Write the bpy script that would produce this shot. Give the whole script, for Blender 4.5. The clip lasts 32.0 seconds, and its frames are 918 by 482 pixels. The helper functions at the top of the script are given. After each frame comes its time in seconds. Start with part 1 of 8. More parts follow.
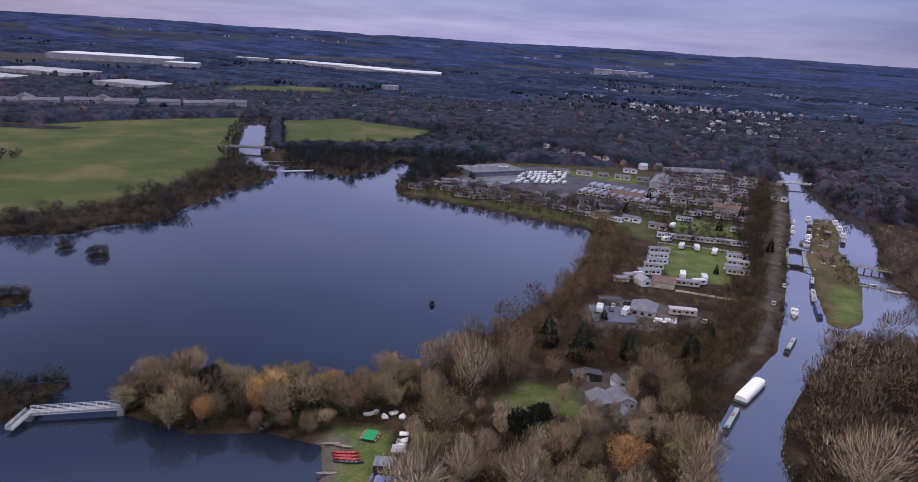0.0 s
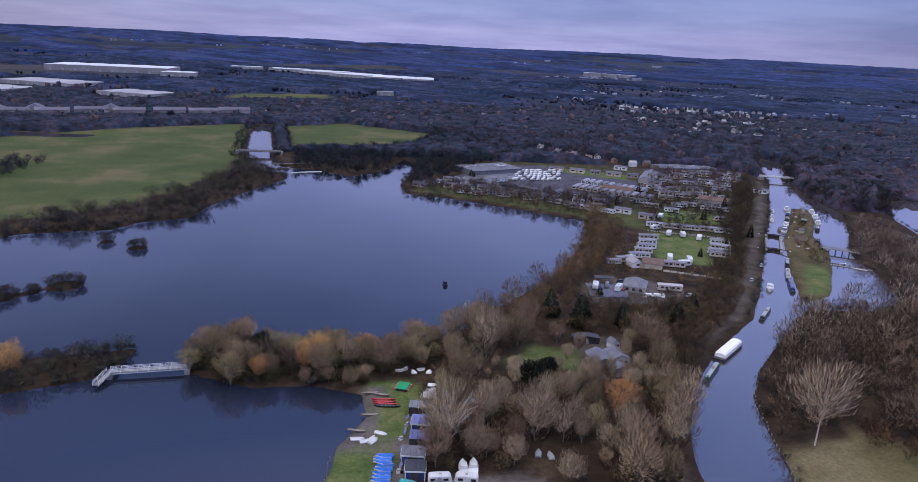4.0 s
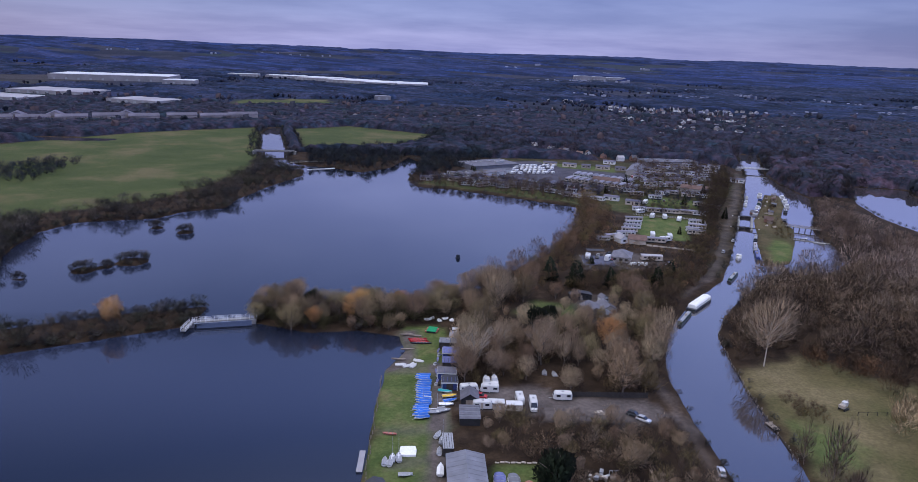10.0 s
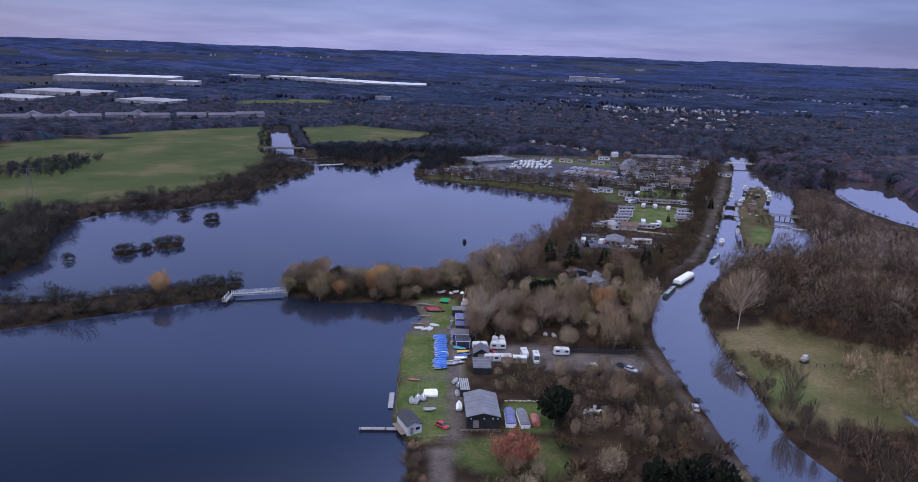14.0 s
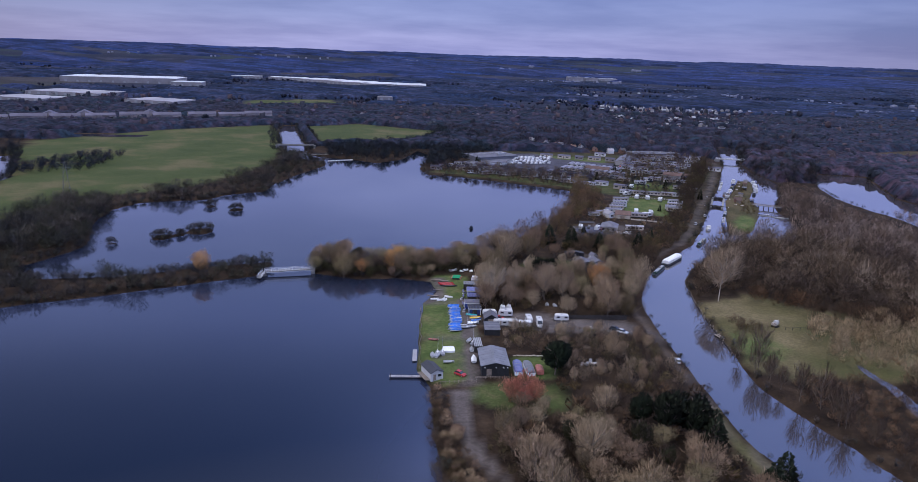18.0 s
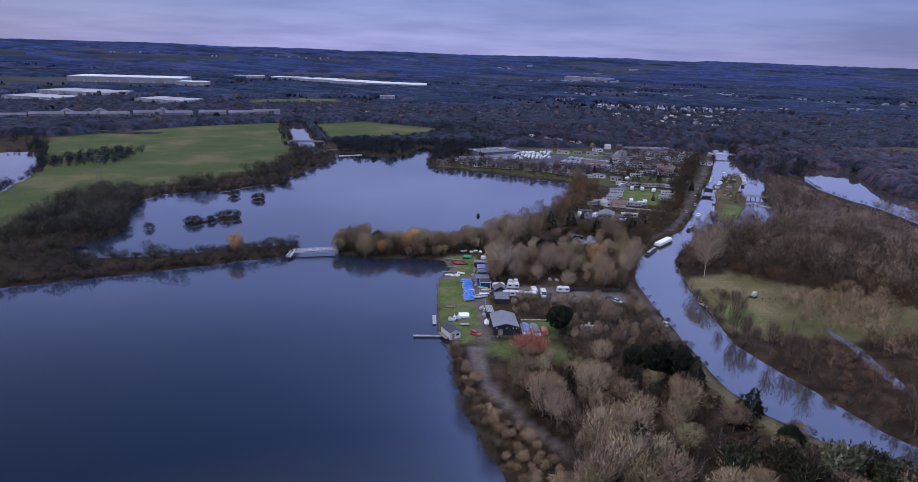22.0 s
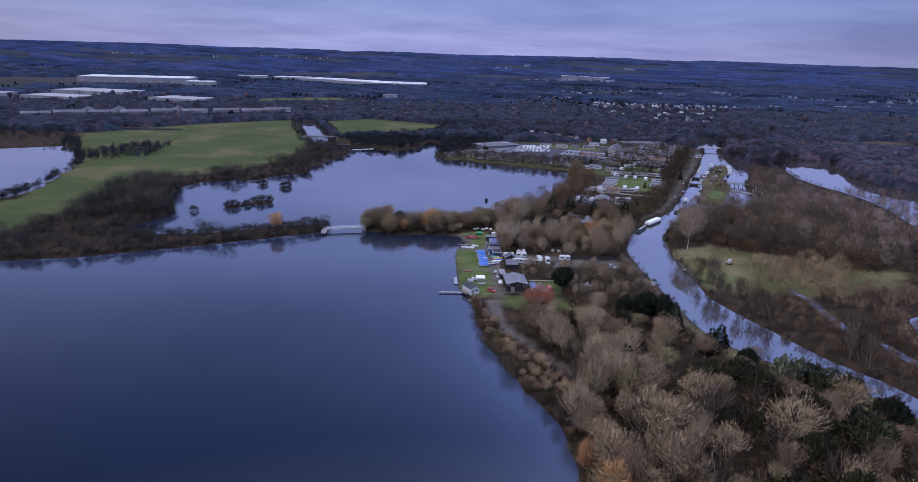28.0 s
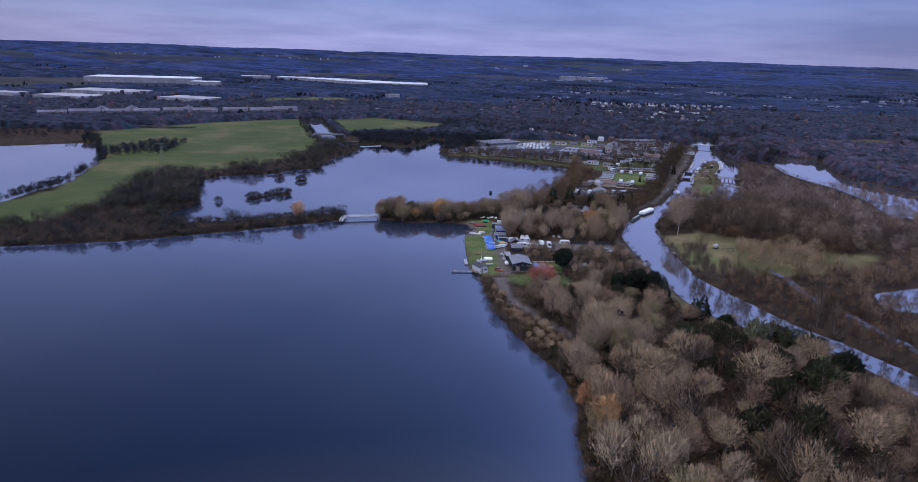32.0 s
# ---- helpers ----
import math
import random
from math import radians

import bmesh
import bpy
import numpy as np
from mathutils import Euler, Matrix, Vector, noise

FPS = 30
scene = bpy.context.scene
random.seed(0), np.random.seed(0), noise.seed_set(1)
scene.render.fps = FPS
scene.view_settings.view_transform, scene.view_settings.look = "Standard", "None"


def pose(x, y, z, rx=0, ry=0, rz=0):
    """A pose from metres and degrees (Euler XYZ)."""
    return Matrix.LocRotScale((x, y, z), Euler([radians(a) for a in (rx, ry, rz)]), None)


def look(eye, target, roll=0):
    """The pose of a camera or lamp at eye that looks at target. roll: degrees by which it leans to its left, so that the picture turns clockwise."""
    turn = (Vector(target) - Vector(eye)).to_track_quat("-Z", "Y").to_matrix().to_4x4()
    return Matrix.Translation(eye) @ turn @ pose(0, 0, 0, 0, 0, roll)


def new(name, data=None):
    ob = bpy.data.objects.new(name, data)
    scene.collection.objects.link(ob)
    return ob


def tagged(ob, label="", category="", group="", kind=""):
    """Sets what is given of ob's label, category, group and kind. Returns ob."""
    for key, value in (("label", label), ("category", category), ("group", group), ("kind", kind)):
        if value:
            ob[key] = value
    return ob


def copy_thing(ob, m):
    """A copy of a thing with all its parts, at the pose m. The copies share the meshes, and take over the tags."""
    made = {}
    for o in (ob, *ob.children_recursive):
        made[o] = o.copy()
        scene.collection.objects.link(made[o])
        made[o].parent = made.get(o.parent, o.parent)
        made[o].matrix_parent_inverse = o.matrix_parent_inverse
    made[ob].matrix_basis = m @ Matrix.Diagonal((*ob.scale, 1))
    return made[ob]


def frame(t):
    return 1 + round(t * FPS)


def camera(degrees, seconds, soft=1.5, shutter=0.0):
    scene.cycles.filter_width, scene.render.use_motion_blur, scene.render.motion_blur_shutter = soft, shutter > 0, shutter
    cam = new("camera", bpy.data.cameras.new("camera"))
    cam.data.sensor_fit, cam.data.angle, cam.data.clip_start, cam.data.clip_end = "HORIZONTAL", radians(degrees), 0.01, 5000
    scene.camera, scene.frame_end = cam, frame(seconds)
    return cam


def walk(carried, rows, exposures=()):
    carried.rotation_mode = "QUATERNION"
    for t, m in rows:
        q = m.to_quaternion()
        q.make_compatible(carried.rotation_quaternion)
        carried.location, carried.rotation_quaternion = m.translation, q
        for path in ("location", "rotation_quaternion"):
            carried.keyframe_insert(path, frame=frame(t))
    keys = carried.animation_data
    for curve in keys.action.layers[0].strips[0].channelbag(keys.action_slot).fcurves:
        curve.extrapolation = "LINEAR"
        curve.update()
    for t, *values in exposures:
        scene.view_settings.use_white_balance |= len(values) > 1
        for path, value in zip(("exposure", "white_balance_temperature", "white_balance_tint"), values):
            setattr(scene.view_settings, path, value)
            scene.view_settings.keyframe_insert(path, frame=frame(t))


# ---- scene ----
cam = camera(65.24, 32.0, soft=0.8)
walk(cam, [
    (0.0, pose(-0.00, 0.00, 100.00, 74.122, -3.363, -0.000)),
    (3.0, pose(-5.86, -24.26, 100.16, 74.507, -2.790, -0.674)),
    (6.0, pose(-11.16, -48.93, 100.54, 74.771, -2.324, -1.237)),
    (9.0, pose(-16.04, -73.90, 100.39, 74.973, -2.014, -1.604)),
    (12.0, pose(-20.81, -99.02, 100.66, 75.074, -1.893, -1.866)),
    (14.5, pose(-24.84, -120.08, 100.68, 75.119, -1.840, -2.042)),
    (17.0, pose(-29.14, -141.27, 100.83, 75.172, -1.812, -2.175)),
    (19.0, pose(-32.74, -158.28, 101.05, 75.181, -1.792, -2.281)),
    (22.0, pose(-38.52, -183.81, 101.12, 75.166, -1.741, -2.413)),
    (23.0, pose(-40.46, -192.20, 101.18, 75.174, -1.733, -2.529)),
    (25.0, pose(-44.52, -208.79, 100.97, 75.117, -1.706, -2.617)),
    (28.0, pose(-50.08, -233.35, 101.24, 75.172, -1.634, -2.713)),
    (32.0, pose(-57.42, -266.69, 101.81, 75.212, -1.656, -2.847)),
], exposures=[(0.0, 0.14, 6050, 17), (1.0, 0.13, 5600, 17), (3.0, 0.11, 5500, 17), (6.0, 0.07, 5430, 17), (12.0, 0.02, 5380, 17), (32.0, 0.0, 5230, 17)])

# ---- world and sun: a dull, overcast winter afternoon ----
world = bpy.data.worlds.new("sky")
scene.world = world
world.use_nodes = True
wt = world.node_tree
wt.nodes.clear()


def wnode(kind, **kw):
    n = wt.nodes.new(kind)
    for k, v in kw.items():
        if k == "op":
            n.operation = v
        elif k == "blend":
            n.blend_type = v
    return n


def wmath(op, a, b=None):
    n = wnode("ShaderNodeMath", op=op)
    for i, v in enumerate((a, b)):
        if v is None:
            continue
        if isinstance(v, (int, float)):
            n.inputs[i].default_value = v
        else:
            wt.links.new(v, n.inputs[i])
    return n.outputs[0]


tc = wnode("ShaderNodeTexCoord")
sep = wnode("ShaderNodeSeparateXYZ")
wt.links.new(tc.outputs["Generated"], sep.inputs[0])
up = wmath("MAXIMUM", sep.outputs[2], 0.0)
den = wmath("ADD", up, 0.10)
comb = wnode("ShaderNodeCombineXYZ")
wt.links.new(wmath("DIVIDE", sep.outputs[0], den), comb.inputs[0])
wt.links.new(wmath("DIVIDE", sep.outputs[1], den), comb.inputs[1])
cloud = wnode("ShaderNodeTexNoise")
cloud.inputs["Scale"].default_value = 0.55
cloud.inputs["Detail"].default_value = 6
cloud.inputs["Roughness"].default_value = 0.55
wt.links.new(comb.outputs[0], cloud.inputs["Vector"])
grad = wnode("ShaderNodeValToRGB")
wt.links.new(up, grad.inputs[0])
els = grad.color_ramp.elements
els[0].position, els[0].color = 0.0, (0.413, 0.387, 0.575, 1)
els[1].position, els[1].color = 1.0, (2.35, 2.08, 1.66, 1)
for p, c in ((0.015, (0.401, 0.381, 0.565, 1)), (0.04, (0.319, 0.333, 0.515, 1)), (0.08, (0.260, 0.291, 0.475, 1)), (0.13, (0.46, 0.47, 0.74, 1)), (0.2, (0.58, 0.61, 0.99, 1)), (0.3, (0.49, 0.56, 0.95, 1)), (0.5, (0.28, 0.39, 0.78, 1)), (0.75, (1.30, 1.30, 1.40, 1))):
    e = els.new(p)
    e.color = c
ramp = wnode("ShaderNodeValToRGB")
wt.links.new(cloud.outputs[0], ramp.inputs[0])
ramp.color_ramp.elements[0].position, ramp.color_ramp.elements[0].color = 0.38, (0.82, 0.85, 0.92, 1)
ramp.color_ramp.elements[1].position, ramp.color_ramp.elements[1].color = 0.62, (1.14, 1.14, 1.12, 1)
mul = wnode("ShaderNodeMix")
mul.data_type, mul.blend_type = "RGBA", "MULTIPLY"
mul.inputs["Factor"].default_value = 1.0
wt.links.new(grad.outputs[0], mul.inputs[6])
wt.links.new(ramp.outputs[0], mul.inputs[7])
nish = wnode("ShaderNodeTexSky")
nish.sky_type = "NISHITA"
nish.sun_disc = False
nish.sun_elevation, nish.sun_rotation = radians(14), radians(-60)
nish_dim = wnode("ShaderNodeMix")
nish_dim.data_type, nish_dim.blend_type = "RGBA", "MULTIPLY"
nish_dim.inputs["Factor"].default_value = 1.0
nish_dim.inputs[7].default_value = (0.08, 0.08, 0.08, 1)
wt.links.new(nish.outputs[0], nish_dim.inputs[6])
mix = wnode("ShaderNodeMix")
mix.data_type = "RGBA"
mix.inputs["Factor"].default_value = 0.90
wt.links.new(nish_dim.outputs[2], mix.inputs[6])
wt.links.new(mul.outputs[2], mix.inputs[7])
# the cloud is thinnest straight ahead and closes in to both sides
side_ = wmath("SUBTRACT", 1.0, wmath("MULTIPLY", wmath("MULTIPLY", wmath("MINIMUM", wmath("MULTIPLY", sep.outputs[0], sep.outputs[0]), 0.3), wmath("SUBTRACT", 1.0, wmath("MINIMUM", wmath("MULTIPLY", up, 7.0), 1.0))), 1.1))
# the overcast is a little brighter in the east than in the west
east_ = wmath("ADD", 1.0, wmath("MULTIPLY", wmath("MULTIPLY", sep.outputs[0], 0.8), wmath("MINIMUM", wmath("MULTIPLY", up, 2.5), 1.0)))
bg = wnode("ShaderNodeBackground")
dim_side = wnode("ShaderNodeVectorMath", op="SCALE")
wt.links.new(mix.outputs[2], dim_side.inputs[0])
wt.links.new(wmath("MULTIPLY", side_, east_), dim_side.inputs[3])
wt.links.new(dim_side.outputs[0], bg.inputs[0])
bg.inputs[1].default_value = 1.0
out = wnode("ShaderNodeOutputWorld")
wt.links.new(bg.outputs[0], out.inputs[0])

sun_data = bpy.data.lights.new("sun", "SUN")
sun_data.energy, sun_data.angle, sun_data.color = 1.2, radians(20), (1.0, 0.93, 0.86)
sun = new("sun", sun_data)
sun.matrix_world = look((-200, -120, 160), (0, 0, 0))

# ---- materials ----


def mat(name, color, rough=0.8, metal=0.0, vary=0.25, scale=2.0, bump=0.0, fine=18.0, by_object=0.0, stain=None, spec=0.4, coords="Object"):
    """A plain surface with grain at two scales; by_object: how far alike things differ in brightness."""
    m = bpy.data.materials.new(name)
    m.use_nodes = True
    nt = m.node_tree
    b = nt.nodes["Principled BSDF"]
    b.inputs["Roughness"].default_value = rough
    b.inputs["Metallic"].default_value = metal
    b.inputs["Specular IOR Level"].default_value = spec
    tc = nt.nodes.new("ShaderNodeTexCoord")
    big = nt.nodes.new("ShaderNodeTexNoise")
    big.inputs["Scale"].default_value, big.inputs["Detail"].default_value = scale, 4
    small = nt.nodes.new("ShaderNodeTexNoise")
    small.inputs["Scale"].default_value, small.inputs["Detail"].default_value = fine, 3
    for n in (big, small):
        nt.links.new(tc.outputs[coords], n.inputs["Vector"])
    dark = tuple(c * (1 - vary) for c in color) if stain is None else stain
    light = tuple(min(1, c * (1 + vary)) for c in color)
    ramp = nt.nodes.new("ShaderNodeValToRGB")
    ramp.color_ramp.elements[0].position, ramp.color_ramp.elements[0].color = 0.3, (*dark, 1)
    ramp.color_ramp.elements[1].position, ramp.color_ramp.elements[1].color = 0.7, (*light, 1)
    nt.links.new(big.outputs[0], ramp.inputs[0])
    hsv = nt.nodes.new("ShaderNodeHueSaturation")
    nt.links.new(ramp.outputs[0], hsv.inputs["Color"])
    mr = nt.nodes.new("ShaderNodeMapRange")
    mr.inputs[3].default_value, mr.inputs[4].default_value = 1 - vary * 0.5, 1 + vary * 0.5
    nt.links.new(small.outputs[0], mr.inputs[0])
    value = mr.outputs[0]
    if by_object:
        info = nt.nodes.new("ShaderNodeObjectInfo")
        mr2 = nt.nodes.new("ShaderNodeMapRange")
        mr2.inputs[3].default_value, mr2.inputs[4].default_value = 1 - by_object, 1 + by_object
        nt.links.new(info.outputs["Random"], mr2.inputs[0])
        mm = nt.nodes.new("ShaderNodeMath")
        mm.operation = "MULTIPLY"
        nt.links.new(value, mm.inputs[0])
        nt.links.new(mr2.outputs[0], mm.inputs[1])
        value = mm.outputs[0]
    nt.links.new(value, hsv.inputs["Value"])
    nt.links.new(hsv.outputs[0], b.inputs["Base Color"])
    if bump:
        bp = nt.nodes.new("ShaderNodeBump")
        bp.inputs["Strength"].default_value, bp.inputs["Distance"].default_value = bump, 0.05
        nt.links.new(small.outputs[0], bp.inputs["Height"])
        nt.links.new(bp.outputs[0], b.inputs["Normal"])
    return m


def twig_mat(name, color, island=0.35, obj=0.25, hue=0.03):
    """Twigs and leaves: each twig differs a little, and each tree too."""
    m = bpy.data.materials.new(name)
    m.use_nodes = True
    nt = m.node_tree
    b = nt.nodes["Principled BSDF"]
    b.inputs["Roughness"].default_value = 0.85
    b.inputs["Specular IOR Level"].default_value = 0.15
    geo = nt.nodes.new("ShaderNodeNewGeometry")
    info = nt.nodes.new("ShaderNodeObjectInfo")
    hsv = nt.nodes.new("ShaderNodeHueSaturation")
    hsv.inputs["Color"].default_value = (*color, 1)
    at_n = nt.nodes.new("ShaderNodeAttribute")
    at_n.attribute_name = "soft"
    to_world = nt.nodes.new("ShaderNodeVectorTransform")
    to_world.vector_type, to_world.convert_from, to_world.convert_to = "NORMAL", "OBJECT", "WORLD"
    nt.links.new(at_n.outputs["Vector"], to_world.inputs[0])
    nt.links.new(to_world.outputs[0], b.inputs["Normal"])

    def span(src, lo, hi):
        mr = nt.nodes.new("ShaderNodeMapRange")
        mr.inputs[3].default_value, mr.inputs[4].default_value = lo, hi
        nt.links.new(src, mr.inputs[0])
        return mr.outputs[0]

    mm = nt.nodes.new("ShaderNodeMath")
    mm.operation = "MULTIPLY"
    nt.links.new(span(geo.outputs["Random Per Island"], 1 - island, 1 + island), mm.inputs[0])
    nt.links.new(span(info.outputs["Random"], 1 - obj, 1 + obj), mm.inputs[1])
    nt.links.new(mm.outputs[0], hsv.inputs["Value"])
    nt.links.new(span(info.outputs["Random"], 0.5 - hue, 0.5 + hue), hsv.inputs["Hue"])
    nt.links.new(hsv.outputs[0], b.inputs["Base Color"])
    return m


def stuff_mat(name, island=0.3, soft=True):
    """Woodland drawn as one sheet of twigs: the colour of each tree is its own 'tone'."""
    m = bpy.data.materials.new(name)
    m.use_nodes = True
    nt = m.node_tree
    b = nt.nodes["Principled BSDF"]
    b.inputs["Roughness"].default_value = 0.9
    b.inputs["Specular IOR Level"].default_value = 0.1
    at = nt.nodes.new("ShaderNodeAttribute")
    at.attribute_name = "tone"
    if soft:
        at_n = nt.nodes.new("ShaderNodeAttribute")
        at_n.attribute_name = "soft"
        to_world = nt.nodes.new("ShaderNodeVectorTransform")
        to_world.vector_type, to_world.convert_from, to_world.convert_to = "NORMAL", "OBJECT", "WORLD"
        nt.links.new(at_n.outputs["Vector"], to_world.inputs[0])
        nt.links.new(to_world.outputs[0], b.inputs["Normal"])
    geo = nt.nodes.new("ShaderNodeNewGeometry")
    hsv = nt.nodes.new("ShaderNodeHueSaturation")
    mr = nt.nodes.new("ShaderNodeMapRange")
    mr.inputs[3].default_value, mr.inputs[4].default_value = 1 - island, 1 + island
    nt.links.new(geo.outputs["Random Per Island"], mr.inputs[0])
    value = mr.outputs[0]
    if not soft:
        # a closed canopy: single crowns and stands differ
        tc = nt.nodes.new("ShaderNodeTexCoord")
        for scale, lo, hi in ((0.16, 0.35, 1.75), (0.045, 0.6, 1.4)):
            nz = nt.nodes.new("ShaderNodeTexNoise")
            nz.inputs["Scale"].default_value, nz.inputs["Detail"].default_value, nz.inputs["Roughness"].default_value = scale, 3, 0.65
            nt.links.new(tc.outputs["Object"], nz.inputs["Vector"])
            sp = nt.nodes.new("ShaderNodeMapRange")
            sp.inputs[1].default_value, sp.inputs[2].default_value = 0.3, 0.7
            sp.inputs[3].default_value, sp.inputs[4].default_value = lo, hi
            nt.links.new(nz.outputs[0], sp.inputs[0])
            mm = nt.nodes.new("ShaderNodeMath")
            mm.operation = "MULTIPLY"
            nt.links.new(value, mm.inputs[0])
            nt.links.new(sp.outputs[0], mm.inputs[1])
            value = mm.outputs[0]
    nt.links.new(value, hsv.inputs["Value"])
    nt.links.new(at.outputs["Color"], hsv.inputs["Color"])
    nt.links.new(hsv.outputs[0], b.inputs["Base Color"])
    return m


def ground_mat():
    """Leaf litter and rough grass, with meadow, lawn and hardstanding where the plan has them."""
    m = bpy.data.materials.new("ground")
    m.use_nodes = True
    nt = m.node_tree
    b = nt.nodes["Principled BSDF"]
    b.inputs["Roughness"].default_value = 0.95
    b.inputs["Specular IOR Level"].default_value = 0.1
    tc = nt.nodes.new("ShaderNodeTexCoord")

    def noise_(scale, detail=5, rough=0.6):
        n = nt.nodes.new("ShaderNodeTexNoise")
        n.inputs["Scale"].default_value, n.inputs["Detail"].default_value, n.inputs["Roughness"].default_value = scale, detail, rough
        nt.links.new(tc.outputs["Object"], n.inputs["Vector"])
        return n.outputs[0]

    def ramp_(src, stops):
        r = nt.nodes.new("ShaderNodeValToRGB")
        e = r.color_ramp.elements
        e[0].position, e[0].color = stops[0][0], (*stops[0][1], 1)
        e[1].position, e[1].color = stops[-1][0], (*stops[-1][1], 1)
        for p, c in stops[1:-1]:
            e.new(p).color = (*c, 1)
        nt.links.new(src, r.inputs[0])
        return r.outputs[0]

    def mix_(fac, a, c):
        x = nt.nodes.new("ShaderNodeMix")
        x.data_type = "RGBA"
        nt.links.new(fac, x.inputs["Factor"])
        nt.links.new(a, x.inputs[6])
        nt.links.new(c, x.inputs[7])
        return x.outputs[2]

    def mul_(a, c):
        x = nt.nodes.new("ShaderNodeMix")
        x.data_type, x.blend_type = "RGBA", "MULTIPLY"
        x.inputs["Factor"].default_value = 1.0
        nt.links.new(a, x.inputs[6])
        nt.links.new(c, x.inputs[7])
        return x.outputs[2]

    grain = ramp_(noise_(0.9, 4, 0.7), [(0.25, (0.65, 0.65, 0.65)), (0.75, (1.3, 1.3, 1.3))])
    broad = noise_(0.035)
    mid = noise_(0.12)
    # litter colour is darkened to stand in for shade between the trees
    litter = ramp_(mid, [(0.3, (0.015, 0.010, 0.007)), (0.5, (0.032, 0.021, 0.013)), (0.72, (0.066, 0.044, 0.027))])
    meadow = ramp_(noise_(0.018, 6, 0.65), [(0.34, (0.046, 0.060, 0.020)), (0.5, (0.064, 0.076, 0.026)), (0.64, (0.112, 0.098, 0.046))])
    lawn = ramp_(mid, [(0.3, (0.055, 0.080, 0.022)), (0.52, (0.088, 0.110, 0.033)), (0.72, (0.145, 0.128, 0.058))])
    hard = ramp_(mid, [(0.3, (0.075, 0.062, 0.056)), (0.6, (0.12, 0.10, 0.092)), (0.8, (0.18, 0.15, 0.135))])
    rough_grass = ramp_(broad, [(0.35, (0.074, 0.072, 0.027)), (0.52, (0.118, 0.099, 0.046)), (0.72, (0.190, 0.150, 0.080))])
    tarmac = ramp_(mid, [(0.3, (0.050, 0.047, 0.060)), (0.7, (0.090, 0.084, 0.102))])
    a1 = nt.nodes.new("ShaderNodeAttribute")
    a1.attribute_name = "cover_a"
    s1 = nt.nodes.new("ShaderNodeSeparateColor")
    nt.links.new(a1.outputs["Color"], s1.inputs[0])
    a2 = nt.nodes.new("ShaderNodeAttribute")
    a2.attribute_name = "cover_b"
    s2 = nt.nodes.new("ShaderNodeSeparateColor")
    nt.links.new(a2.outputs["Color"], s2.inputs[0])
    col = mix_(s1.outputs[0], litter, meadow)
    col = mix_(s2.outputs[1], col, rough_grass)
    col = mix_(s1.outputs[1], col, lawn)
    col = mix_(s1.outputs[2], col, hard)
    col = mix_(s2.outputs[0], col, tarmac)
    cells = nt.nodes.new("ShaderNodeTexVoronoi")
    cells.inputs["Scale"].default_value = 0.0062
    nt.links.new(tc.outputs["Object"], cells.inputs["Vector"])
    pick = nt.nodes.new("ShaderNodeSeparateColor")
    nt.links.new(cells.outputs["Color"], pick.inputs[0])
    # far fields, with the blue of distance haze put into their colours
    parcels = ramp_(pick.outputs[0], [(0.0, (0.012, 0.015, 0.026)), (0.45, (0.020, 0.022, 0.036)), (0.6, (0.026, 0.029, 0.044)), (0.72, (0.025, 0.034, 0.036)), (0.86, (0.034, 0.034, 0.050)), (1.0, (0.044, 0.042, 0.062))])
    hazed_parcels = mul_(parcels, ramp_(noise_(0.03, 6, 0.7), [(0.3, (0.6, 0.6, 0.6)), (0.7, (1.4, 1.4, 1.4))]))
    col = mix_(s2.outputs[2], col, hazed_parcels)
    nt.links.new(mul_(col, grain), b.inputs["Base Color"])
    bp = nt.nodes.new("ShaderNodeBump")
    bp.inputs["Strength"].default_value, bp.inputs["Distance"].default_value = 0.6, 0.3
    nt.links.new(noise_(1.6, 4, 0.7), bp.inputs["Height"])
    nt.links.new(bp.outputs[0], b.inputs["Normal"])
    return m


